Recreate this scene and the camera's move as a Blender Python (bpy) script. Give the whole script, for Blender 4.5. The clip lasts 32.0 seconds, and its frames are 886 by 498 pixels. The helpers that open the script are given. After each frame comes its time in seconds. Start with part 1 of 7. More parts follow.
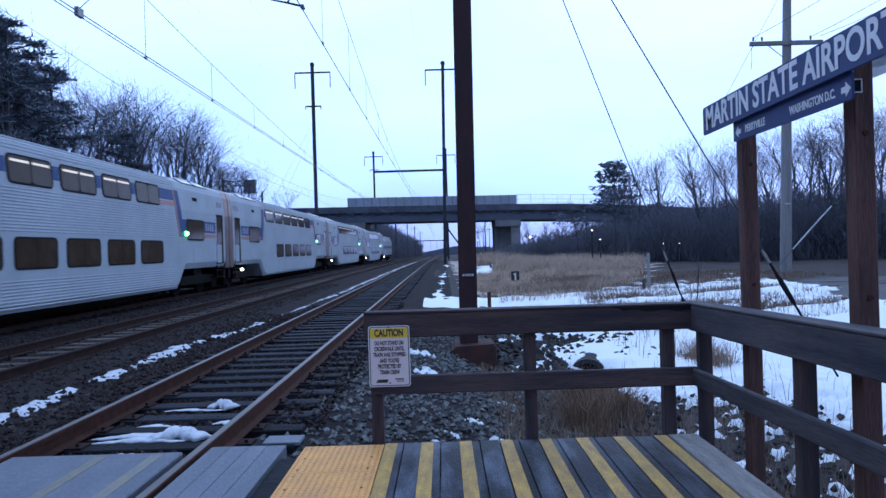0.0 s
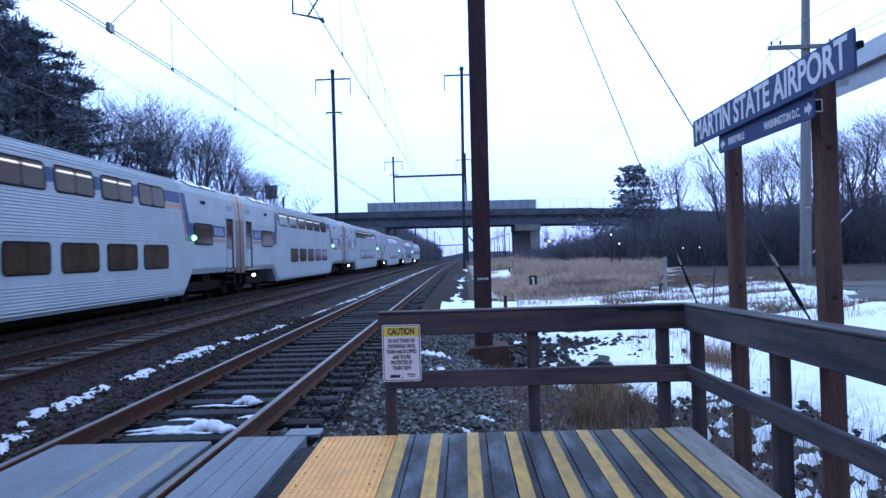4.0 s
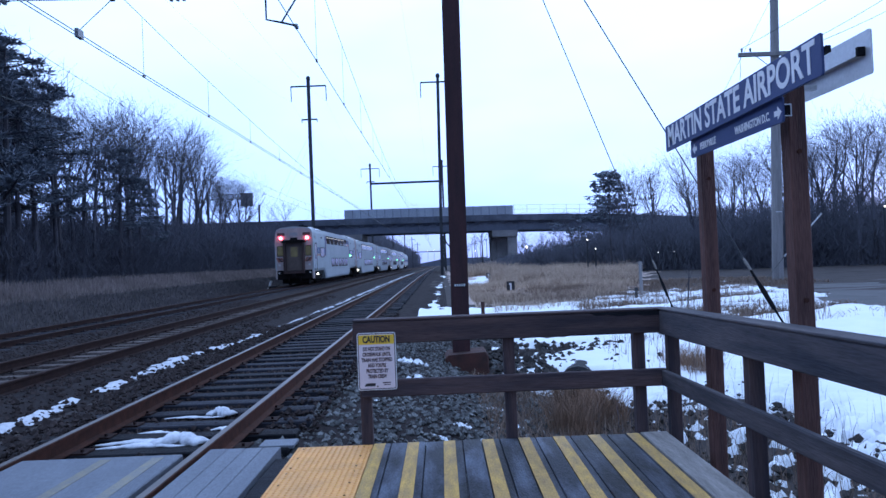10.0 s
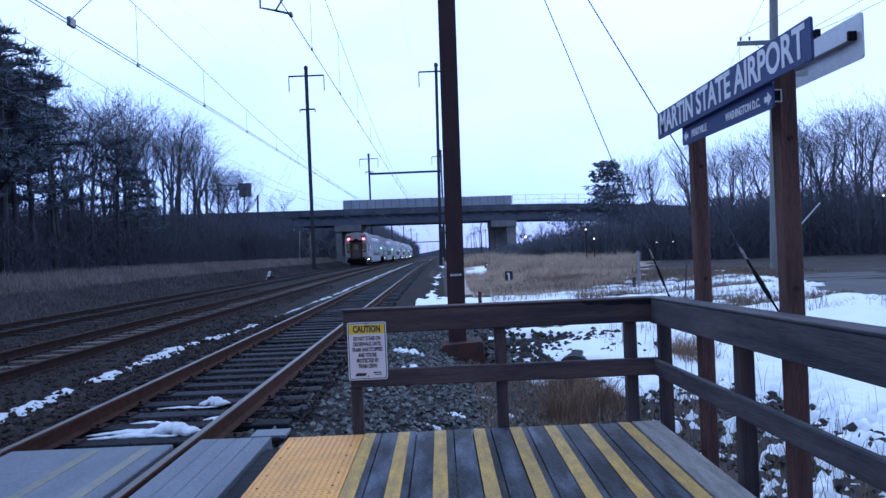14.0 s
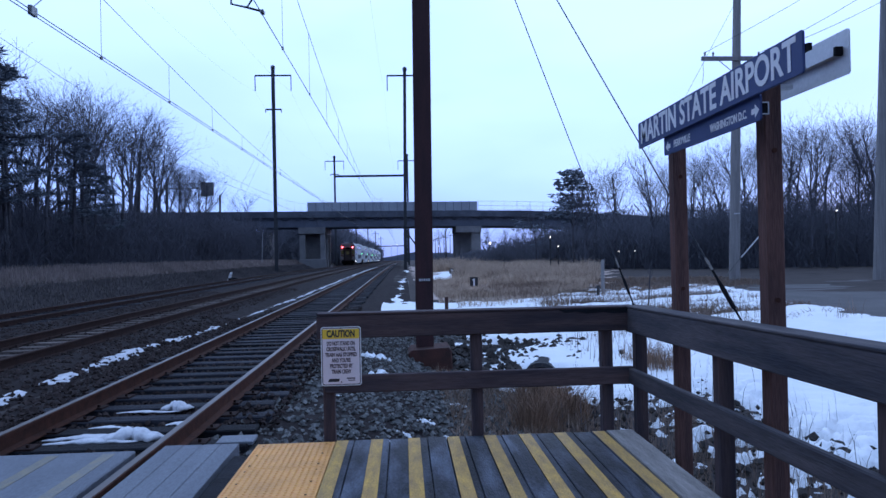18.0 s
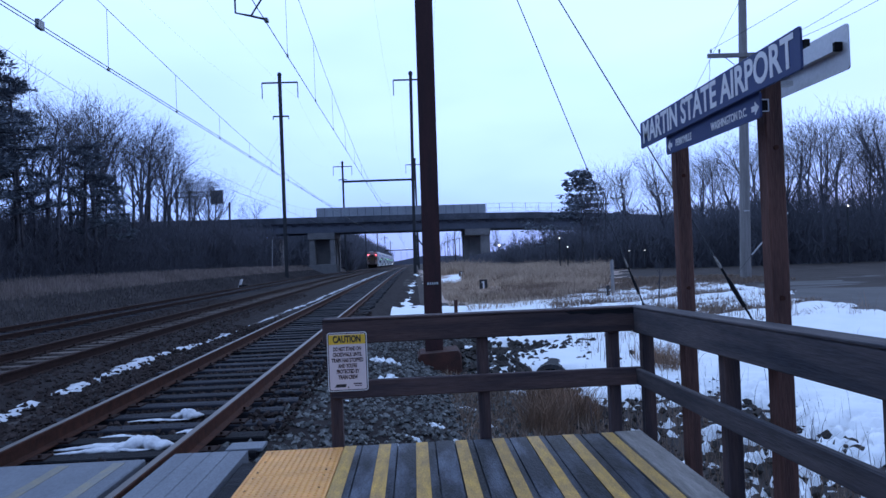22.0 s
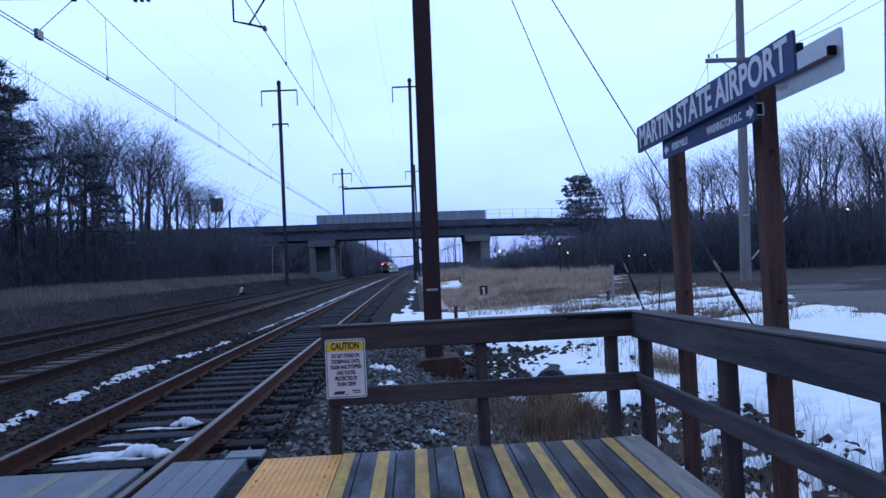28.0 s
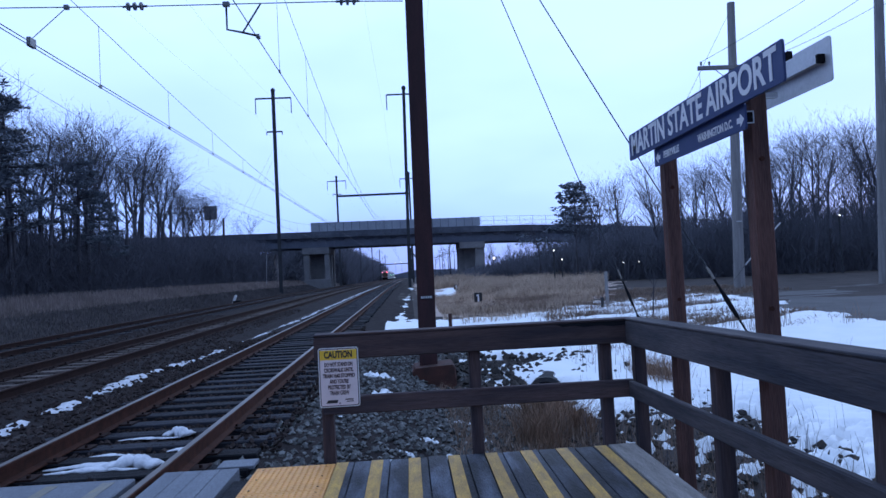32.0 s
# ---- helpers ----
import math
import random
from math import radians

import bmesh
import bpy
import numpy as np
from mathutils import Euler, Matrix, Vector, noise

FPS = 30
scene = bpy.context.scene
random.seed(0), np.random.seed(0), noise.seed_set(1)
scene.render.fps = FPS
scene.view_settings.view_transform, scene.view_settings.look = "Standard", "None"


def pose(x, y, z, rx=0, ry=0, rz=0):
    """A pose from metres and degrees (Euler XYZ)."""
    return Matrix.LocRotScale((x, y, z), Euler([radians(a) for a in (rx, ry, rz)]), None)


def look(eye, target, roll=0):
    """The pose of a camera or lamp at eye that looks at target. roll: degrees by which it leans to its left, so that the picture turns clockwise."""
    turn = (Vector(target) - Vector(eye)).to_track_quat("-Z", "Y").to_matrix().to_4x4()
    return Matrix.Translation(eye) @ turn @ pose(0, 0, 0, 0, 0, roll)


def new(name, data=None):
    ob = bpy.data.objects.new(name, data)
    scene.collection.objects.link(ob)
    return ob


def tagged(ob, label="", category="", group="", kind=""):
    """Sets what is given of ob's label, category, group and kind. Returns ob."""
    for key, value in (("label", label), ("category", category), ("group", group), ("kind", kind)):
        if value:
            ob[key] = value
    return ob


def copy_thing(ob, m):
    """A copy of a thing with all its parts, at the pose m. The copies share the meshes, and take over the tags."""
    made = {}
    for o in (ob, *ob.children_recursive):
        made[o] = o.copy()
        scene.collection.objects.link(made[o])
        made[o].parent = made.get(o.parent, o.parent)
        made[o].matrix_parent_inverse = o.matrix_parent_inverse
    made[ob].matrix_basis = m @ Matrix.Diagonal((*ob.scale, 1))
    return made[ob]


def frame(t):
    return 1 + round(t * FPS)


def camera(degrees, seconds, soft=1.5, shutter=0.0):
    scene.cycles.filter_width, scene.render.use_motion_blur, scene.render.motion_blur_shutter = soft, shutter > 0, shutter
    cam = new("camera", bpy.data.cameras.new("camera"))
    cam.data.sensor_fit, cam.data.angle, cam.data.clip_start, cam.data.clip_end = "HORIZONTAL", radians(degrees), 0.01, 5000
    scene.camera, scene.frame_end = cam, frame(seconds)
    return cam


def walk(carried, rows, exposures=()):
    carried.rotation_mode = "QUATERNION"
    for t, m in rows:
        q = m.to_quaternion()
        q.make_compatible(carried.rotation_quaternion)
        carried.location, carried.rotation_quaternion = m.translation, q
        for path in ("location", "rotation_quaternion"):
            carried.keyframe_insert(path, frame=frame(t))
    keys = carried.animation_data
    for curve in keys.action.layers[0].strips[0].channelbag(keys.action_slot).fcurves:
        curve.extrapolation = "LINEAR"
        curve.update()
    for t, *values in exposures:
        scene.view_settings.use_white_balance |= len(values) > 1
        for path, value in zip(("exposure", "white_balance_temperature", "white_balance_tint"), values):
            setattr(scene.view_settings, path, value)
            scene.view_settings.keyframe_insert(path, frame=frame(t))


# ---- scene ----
cam = camera(66.5, 32.0, shutter=0.5)
PATH = [
    (0, (2.695, -1.749, 1.5), (2.695, 0.251, 1.499), -1.7),
    (0.5, (2.706, -1.842, 1.494), (2.691, 0.158, 1.503), -1.5),
    (1, (2.778, -1.934, 1.495), (2.754, 0.066, 1.511), -1.2),
    (1.5, (2.839, -1.989, 1.489), (2.788, 0.01, 1.496), -0.9),
    (2, (2.852, -2.069, 1.489), (2.783, -0.071, 1.504), -1.4),
    (2.5, (2.837, -2.101, 1.49), (2.763, -0.103, 1.504), -1.3),
    (3, (2.818, -2.114, 1.492), (2.758, -0.115, 1.515), -1.6),
    (3.5, (2.801, -2.122, 1.494), (2.741, -0.123, 1.505), -1.6),
    (5.5, (2.775, -2.132, 1.501), (2.725, -0.133, 1.544), -2.7),
    (6, (2.78, -2.129, 1.498), (2.737, -0.13, 1.547), -2.5),
    (6.5, (2.789, -2.124, 1.499), (2.755, -0.125, 1.547), -2.3),
    (7, (2.797, -2.118, 1.499), (2.775, -0.119, 1.544), -2.2),
    (7.5, (2.793, -2.123, 1.498), (2.775, -0.124, 1.544), -2.1),
    (8, (2.796, -2.115, 1.498), (2.777, -0.116, 1.544), -2.1),
    (8.5, (2.802, -2.116, 1.499), (2.786, -0.117, 1.548), -2.3),
    (9, (2.807, -2.107, 1.497), (2.8, -0.107, 1.545), -2.1),
    (9.5, (2.81, -2.095, 1.494), (2.819, -0.096, 1.522), -2.1),
    (10, (2.81, -2.088, 1.496), (2.818, -0.088, 1.527), -2.3),
    (10.5, (2.814, -2.086, 1.497), (2.829, -0.086, 1.536), -2.3),
    (11, (2.818, -2.087, 1.497), (2.834, -0.088, 1.544), -2.2),
    (11.5, (2.819, -2.086, 1.496), (2.839, -0.087, 1.545), -2.2),
    (12, (2.824, -2.087, 1.494), (2.856, -0.087, 1.534), -2.3),
    (12.5, (2.831, -2.078, 1.492), (2.861, -0.078, 1.509), -2.3),
    (13, (2.85, -2.064, 1.491), (2.89, -0.065, 1.501), -2.5),
    (13.5, (2.862, -2.066, 1.488), (2.874, -0.066, 1.494), -2.5),
    (14, (2.878, -2.049, 1.484), (2.887, -0.049, 1.486), -2.4),
    (14.5, (2.889, -2.029, 1.484), (2.916, -0.029, 1.457), -2.4),
    (16.5, (2.794, -1.966, 1.492), (2.902, 0.031, 1.502), -1.0),
    (17, (2.782, -1.971, 1.487), (2.896, 0.026, 1.488), -0.8),
    (17.5, (2.774, -1.967, 1.488), (2.889, 0.029, 1.492), -1.0),
    (18, (2.771, -1.971, 1.487), (2.887, 0.025, 1.5), -1.2),
    (18.5, (2.77, -1.988, 1.486), (2.876, 0.009, 1.502), -1.4),
    (19, (2.779, -1.989, 1.487), (2.874, 0.008, 1.506), -1.6),
    (19.5, (2.787, -1.995, 1.487), (2.877, 0.003, 1.512), -1.7),
    (20, (2.795, -1.988, 1.49), (2.893, 0.01, 1.511), -1.7),
    (20.5, (2.807, -1.978, 1.49), (2.892, 0.02, 1.512), -2.1),
    (21, (2.811, -1.974, 1.487), (2.899, 0.024, 1.503), -2.3),
    (21.5, (2.813, -1.973, 1.487), (2.899, 0.025, 1.504), -2.3),
    (22, (2.813, -1.977, 1.491), (2.901, 0.021, 1.514), -2.3),
    (22.5, (2.814, -1.971, 1.494), (2.904, 0.027, 1.516), -2.2),
    (23, (2.81, -1.983, 1.49), (2.89, 0.015, 1.515), -2.1),
    (23.5, (2.81, -1.989, 1.491), (2.897, 0.009, 1.522), -2.1),
    (24, (2.811, -1.983, 1.491), (2.898, 0.015, 1.52), -2.1),
    (24.5, (2.814, -1.982, 1.489), (2.906, 0.016, 1.514), -2.1),
    (25, (2.809, -1.992, 1.491), (2.894, 0.006, 1.523), -2.3),
    (25.5, (2.811, -1.985, 1.494), (2.887, 0.013, 1.536), -2.4),
    (27.5, (2.825, -1.98, 1.488), (2.907, 0.018, 1.532), -2.4),
    (28, (2.833, -1.976, 1.487), (2.921, 0.022, 1.529), -2.7),
    (28.5, (2.836, -1.975, 1.491), (2.925, 0.022, 1.538), -2.9),
    (29, (2.837, -1.981, 1.491), (2.928, 0.016, 1.543), -2.9),
    (29.5, (2.835, -1.98, 1.492), (2.93, 0.016, 1.556), -2.9),
    (30, (2.829, -1.989, 1.491), (2.936, 0.007, 1.549), -3.0),
    (30.5, (2.83, -1.986, 1.491), (2.933, 0.011, 1.547), -3.0),
    (31, (2.835, -1.984, 1.491), (2.94, 0.012, 1.55), -3.1),
    (31.5, (2.839, -1.983, 1.491), (2.942, 0.014, 1.545), -3.0),
    (32, (2.845, -1.974, 1.493), (2.95, 0.022, 1.555), -2.9),
]
walk(cam, [(t, look(eye, target, roll)) for t, eye, target, roll in PATH], [(0.0, 0.34, 6280, 9), (0.6, 0.52, 6280, 9), (1.0, 0.66, 6280, 9), (3.0, 0.7, 6280, 9), (6.0, 0.62, 6280, 9), (9.0, 0.54, 6270, 9), (11.0, 0.47, 6260, 9.5), (13.0, 0.4, 6300, 10), (14.5, 0.36, 6300, 10), (17.0, 0.12, 6300, 10), (23.0, 0.08, 6300, 10), (32.0, 0.06, 6250, 10)])

# ---- world and light ----
world = bpy.data.worlds.new("overcast_dusk")
scene.world = world
world.use_nodes = True
wn, wl = world.node_tree.nodes, world.node_tree.links
wn.clear()
w_out = wn.new("ShaderNodeOutputWorld")
w_bg = wn.new("ShaderNodeBackground")
w_bg.inputs["Strength"].default_value = 1.0
w_sky = wn.new("ShaderNodeTexSky")
w_sky.sky_type = "NISHITA"
w_sky.sun_disc = False
w_sky.sun_elevation, w_sky.sun_rotation = radians(12), radians(60)
w_gain = wn.new("ShaderNodeMix")
w_gain.data_type, w_gain.blend_type = "RGBA", "MULTIPLY"
w_gain.inputs[0].default_value = 1.0
w_gain.inputs[7].default_value = (0.10, 0.10, 0.10, 1)
wl.new(w_sky.outputs[0], w_gain.inputs[6])
w_geo = wn.new("ShaderNodeTexCoord")
w_sep = wn.new("ShaderNodeSeparateXYZ")
wl.new(w_geo.outputs["Generated"], w_sep.inputs[0])
w_cloud = wn.new("ShaderNodeTexNoise")
w_cloud.inputs["Scale"].default_value, w_cloud.inputs["Detail"].default_value = 1.6, 4.0
w_flat = wn.new("ShaderNodeMapping")
w_flat.inputs["Scale"].default_value = (1.0, 0.8, 2.6)
wl.new(w_geo.outputs["Generated"], w_flat.inputs[0])
wl.new(w_flat.outputs[0], w_cloud.inputs["Vector"])
w_ramp = wn.new("ShaderNodeValToRGB")
w_ramp.color_ramp.elements[0].position, w_ramp.color_ramp.elements[0].color = 0.0, (0.325, 0.455, 1.12, 1)
w_ramp.color_ramp.elements[1].position, w_ramp.color_ramp.elements[1].color = 0.34, (0.70, 1.0, 1.70, 1)
w_mid = w_ramp.color_ramp.elements.new(0.12)
w_mid.color = (0.45, 0.70, 1.5, 1)
w_add = wn.new("ShaderNodeMath")
w_add.operation = "MULTIPLY_ADD"
w_add.inputs[1].default_value, w_add.inputs[2].default_value = 0.5, -0.265
wl.new(w_cloud.outputs[0], w_add.inputs[0])
w_sum = wn.new("ShaderNodeMath")
wl.new(w_sep.outputs[2], w_sum.inputs[0])
wl.new(w_add.outputs[0], w_sum.inputs[1])
wl.new(w_sum.outputs[0], w_ramp.inputs[0])
w_mix = wn.new("ShaderNodeMix")
w_mix.data_type = "RGBA"
w_mix.inputs[0].default_value = 0.88
wl.new(w_gain.outputs[2], w_mix.inputs[6])
wl.new(w_ramp.outputs[0], w_mix.inputs[7])
# the dusk sky is brightest ahead, where the day went down, and dims behind
w_dir = wn.new("ShaderNodeMapRange")
w_dir.interpolation_type = "SMOOTHSTEP"
w_dir.inputs["From Min"].default_value, w_dir.inputs["From Max"].default_value = -0.5, 0.75
w_dir.inputs["To Min"].default_value, w_dir.inputs["To Max"].default_value = 0.57, 1.12
wl.new(w_sep.outputs[1], w_dir.inputs["Value"])
wl.new(w_dir.outputs[0], w_bg.inputs["Strength"])
wl.new(w_mix.outputs[2], w_bg.inputs["Color"])
wl.new(w_bg.outputs[0], w_out.inputs[0])
sun_data = bpy.data.lights.new("sun", "SUN")
sun_data.energy, sun_data.angle, sun_data.color = 0.15, radians(60), (1.0, 0.96, 0.92)
sun = new("sun", sun_data)
sun.matrix_world = look((20, 50, 30), (0, 0, 0))


# ---- materials ----
def mat(name, c1, c2=None, rough=0.8, metal=0.0, scale=6.0, fine=60.0, bump=0.15, spread=0.15, island=False, stretch=(1, 1, 1), glow=None, power=0.0, dirt=0.35, thin=0.0):
    """Two-scale noise colour with grain relief; c1 to c2, varied from piece to piece by spread; thin lets light through."""
    m = bpy.data.materials.new(name)
    m.use_nodes = True
    n, l = m.node_tree.nodes, m.node_tree.links
    b = n["Principled BSDF"]
    b.inputs["Roughness"].default_value, b.inputs["Metallic"].default_value = rough, metal
    c2 = c2 or tuple(c * 0.6 for c in c1)
    tc = n.new("ShaderNodeTexCoord")
    mp = n.new("ShaderNodeMapping")
    mp.inputs["Scale"].default_value = stretch
    l.new(tc.outputs["Object"], mp.inputs[0])
    big, small = n.new("ShaderNodeTexNoise"), n.new("ShaderNodeTexNoise")
    big.inputs["Scale"].default_value, big.inputs["Detail"].default_value = scale, 5
    small.inputs["Scale"].default_value, small.inputs["Detail"].default_value = fine, 6
    l.new(mp.outputs[0], big.inputs["Vector"])
    l.new(mp.outputs[0], small.inputs["Vector"])
    mix = n.new("ShaderNodeMix")
    mix.data_type = "RGBA"
    mix.inputs[6].default_value, mix.inputs[7].default_value = (*c1, 1), (*c2, 1)
    fac = n.new("ShaderNodeMath")
    fac.operation = "MULTIPLY_ADD"
    fac.inputs[1].default_value, fac.inputs[2].default_value = 2.2, -0.6
    fac.use_clamp = True
    l.new(big.outputs[0], fac.inputs[0])
    l.new(fac.outputs[0], mix.inputs[0])
    mix2 = n.new("ShaderNodeMix")
    mix2.data_type, mix2.blend_type = "RGBA", "OVERLAY"
    mix2.inputs[0].default_value = dirt
    l.new(mix.outputs[2], mix2.inputs[6])
    l.new(small.outputs[0], mix2.inputs[7])
    hsv = n.new("ShaderNodeHueSaturation")
    if island:
        rnd = n.new("ShaderNodeNewGeometry").outputs["Random Per Island"]
    else:
        rnd = n.new("ShaderNodeObjectInfo").outputs["Random"]
    val = n.new("ShaderNodeMath")
    val.operation = "MULTIPLY_ADD"
    val.inputs[1].default_value, val.inputs[2].default_value = 2 * spread, 1 - spread
    l.new(rnd, val.inputs[0])
    l.new(val.outputs[0], hsv.inputs["Value"])
    l.new(mix2.outputs[2], hsv.inputs["Color"])
    l.new(hsv.outputs[0], b.inputs["Base Color"])
    if bump:
        bp = n.new("ShaderNodeBump")
        bp.inputs["Strength"].default_value, bp.inputs["Distance"].default_value = bump, 0.02
        l.new(small.outputs[0], bp.inputs["Height"])
        l.new(bp.outputs[0], b.inputs["Normal"])
    if thin:
        out = n["Material Output"]
        leaf, both = n.new("ShaderNodeBsdfTranslucent"), n.new("ShaderNodeMixShader")
        both.inputs[0].default_value = thin
        l.new(hsv.outputs[0], leaf.inputs["Color"])
        l.new(b.outputs[0], both.inputs[1])
        l.new(leaf.outputs[0], both.inputs[2])
        l.new(both.outputs[0], out.inputs["Surface"])
    if glow:
        b.inputs["Emission Color"].default_value, b.inputs["Emission Strength"].default_value = (*glow, 1), power
    return m


M_EARTH = mat("winter_earth", (0.038, 0.033, 0.033), (0.07, 0.059, 0.055), 0.95, scale=0.7, fine=25, bump=0.6)
M_BALLAST = mat("ballast", (0.035, 0.029, 0.029), (0.0165, 0.0135, 0.014), 0.95, scale=3, fine=40, bump=1.0, dirt=0.8)
M_STONE = mat("ballast_stone", (0.20, 0.205, 0.20), (0.034, 0.032, 0.032), 0.9, scale=14, fine=60, spread=0.45, island=True)
M_STONEDK = mat("sooty_ballast_stone", (0.058, 0.0445, 0.042), (0.0235, 0.018, 0.0175), 0.9, scale=8, fine=60, spread=0.35, island=True)
M_ROCK = mat("dark_rock", (0.06, 0.05, 0.045), (0.03, 0.03, 0.03), 0.9, scale=5, spread=0.3, island=True)
M_SNOW = mat("old_snow", (0.86, 0.88, 0.9), (0.78, 0.82, 0.86), 0.7, scale=1.5, fine=18, bump=0.35, spread=0.02, dirt=0.06)
M_SLUSH = mat("dirty_melting_snow", (0.64, 0.66, 0.70), (0.46, 0.48, 0.53), 0.6, scale=7, fine=30, bump=0.4, spread=0.05, dirt=0.4)
M_TIE = mat("weathered_tie", (0.03, 0.032, 0.042), (0.007, 0.007, 0.009), 0.7, scale=5, fine=40, bump=0.6, spread=0.5, stretch=(0.25, 3, 3), dirt=0.75)
M_CONCTIE = mat("grimy_concrete_tie", (0.15, 0.124, 0.112), (0.062, 0.05, 0.047), 0.9, scale=5, fine=30, bump=0.4, spread=0.35, dirt=0.5)
M_RUST = mat("rusty_rail_steel", (0.08, 0.03, 0.019), (0.038, 0.0165, 0.0115), 0.8, 0.2, scale=10, spread=0.1)
# darker rail steel for the two farther tracks and the tie plates
M_RUSTDK = mat("darker_rail_steel", (0.046, 0.024, 0.019), (0.024, 0.014, 0.013), 0.8, 0.2, scale=10, spread=0.1)
M_RAILTOP = mat("worn_rail_head", (0.13, 0.108, 0.10), (0.075, 0.061, 0.056), 0.45, 0.4, scale=12, fine=80, spread=0.05, stretch=(1, 0.1, 1))
M_DECK = mat("grey_deck_board", (0.092, 0.106, 0.14), (0.0085, 0.0105, 0.016), 0.6, scale=3.2, fine=45, bump=0.5, spread=0.5, stretch=(2.2, 0.5, 3), dirt=0.75)
# most of each board is dark and damp, with pale scuffed patches
for q in M_DECK.node_tree.nodes:
    if q.type == "MATH" and q.use_clamp:
        q.inputs[1].default_value, q.inputs[2].default_value = 3.4, -0.92
M_EDGE = mat("weathered_edge_board", (0.29, 0.265, 0.245), (0.14, 0.128, 0.118), 0.85, scale=6, fine=50, bump=0.6, stretch=(3, 0.35, 3), dirt=0.5)
M_YELLOW = mat("worn_yellow_paint", (0.56, 0.325, 0.055), (0.30, 0.18, 0.06), 0.65, scale=9, fine=70, bump=0.3, stretch=(2, 0.5, 2), dirt=0.6)
M_TILE = mat("orange_tactile_tile", (0.80, 0.36, 0.08), (0.58, 0.27, 0.07), 0.6, scale=3, fine=40, bump=0.1, spread=0.1, dirt=0.4)
M_PANEL = mat("pale_crossing_panel", (0.155, 0.172, 0.20), (0.108, 0.12, 0.146), 0.6, scale=3, fine=40, bump=0.3, spread=0.08, stretch=(2, 0.5, 2), dirt=0.5)
M_FADED = mat("faded_yellow_paint", (0.25, 0.215, 0.14), (0.16, 0.165, 0.165), 0.7, scale=9, fine=70, bump=0.2)
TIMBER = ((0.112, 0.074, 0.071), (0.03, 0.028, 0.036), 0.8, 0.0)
M_TIMBER = mat("dark_fence_timber_upright", *TIMBER, scale=5, fine=40, bump=0.25, spread=0.15, stretch=(2.5, 2.5, 0.25), dirt=0.6)
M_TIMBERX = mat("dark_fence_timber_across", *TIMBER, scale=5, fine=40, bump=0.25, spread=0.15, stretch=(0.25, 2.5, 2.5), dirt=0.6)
# bluish flare and sky sheen on this rail are put into its greyer colour
M_TIMBERY = mat("sheen_greyed_fence_timber_along", (0.092, 0.08, 0.084), (0.028, 0.03, 0.04), 0.8, 0.0, scale=5, fine=40, bump=0.25, spread=0.15, stretch=(2.5, 0.25, 2.5), dirt=0.6)
M_POST = mat("treated_brown_post", (0.13, 0.066, 0.055), (0.06, 0.034, 0.031), 0.8, scale=5, fine=45, bump=0.5, stretch=(3, 3, 0.3), dirt=0.6)
M_POLE = mat("dark_painted_steel", (0.05, 0.022, 0.023), (0.027, 0.0155, 0.018), 0.7, 0.0, scale=3, stretch=(2, 2, 0.3), dirt=0.5)
M_FARPOLE = mat("catenary_steel", (0.045, 0.05, 0.06), (0.03, 0.033, 0.04), 0.7, 0.2, scale=1)
M_RUSTBLOCK = mat("rust_stained_footing", (0.078, 0.027, 0.02), (0.036, 0.016, 0.013), 0.9, scale=4, bump=0.5, dirt=0.6)
M_WIRE = mat("tarnished_wire", (0.09, 0.10, 0.10), (0.06, 0.07, 0.07), 0.6, 0.4, bump=0)
M_INSUL = mat("grey_porcelain", (0.16, 0.17, 0.19), (0.10, 0.11, 0.12), 0.3, bump=0)
M_SIGNBLUE = mat("sign_blue", (0.024, 0.047, 0.155), (0.018, 0.038, 0.13), 0.6, scale=3, bump=0.03, spread=0.0, dirt=0.12)
M_SIGNWHITE = mat("sign_white", (0.76, 0.76, 0.78), (0.68, 0.68, 0.7), 0.5, scale=4, bump=0.03, spread=0.0, dirt=0.15)
M_CAUTION = mat("faded_pinkish_white", (0.78, 0.69, 0.70), (0.70, 0.61, 0.63), 0.5, scale=4, bump=0.03, spread=0.0, dirt=0.15)
M_SIGNBACK = mat("sign_aluminium", (0.55, 0.56, 0.58), (0.46, 0.47, 0.49), 0.5, 0.3, scale=4, bump=0.05, dirt=0.2)
M_SIGNYEL = mat("sign_yellow", (0.86, 0.56, 0.045), (0.76, 0.50, 0.045), 0.5, scale=4, bump=0.03, spread=0.0, dirt=0.15)
M_INK = mat("sign_ink", (0.03, 0.025, 0.03), (0.02, 0.02, 0.022), 0.6, bump=0)
M_INKRED = mat("faded_brown_ink", (0.09, 0.05, 0.055), (0.06, 0.035, 0.04), 0.6, bump=0)
M_BLACK = mat("black_rubber", (0.012, 0.012, 0.014), (0.006, 0.006, 0.008), 0.8, bump=0.1)
M_CONC = mat("bridge_concrete", (0.24, 0.24, 0.25), (0.14, 0.14, 0.15), 0.9, scale=0.5, fine=8, bump=0.2, dirt=0.5)
M_GIRDER = mat("blue_grey_girder", (0.10, 0.115, 0.155), (0.065, 0.077, 0.108), 0.7, scale=0.4, fine=6, bump=0.1, dirt=0.4)
M_NOISEWALL = mat("pale_screen_panel", (0.33, 0.37, 0.43), (0.27, 0.30, 0.35), 0.7, scale=0.6, fine=6, bump=0.1, spread=0.05)
M_GRASS = mat("dry_grass", (0.57, 0.455, 0.355), (0.33, 0.255, 0.2), 0.9, scale=0.25, fine=3, bump=0, spread=0.3, island=True, dirt=0.2, thin=0.45)
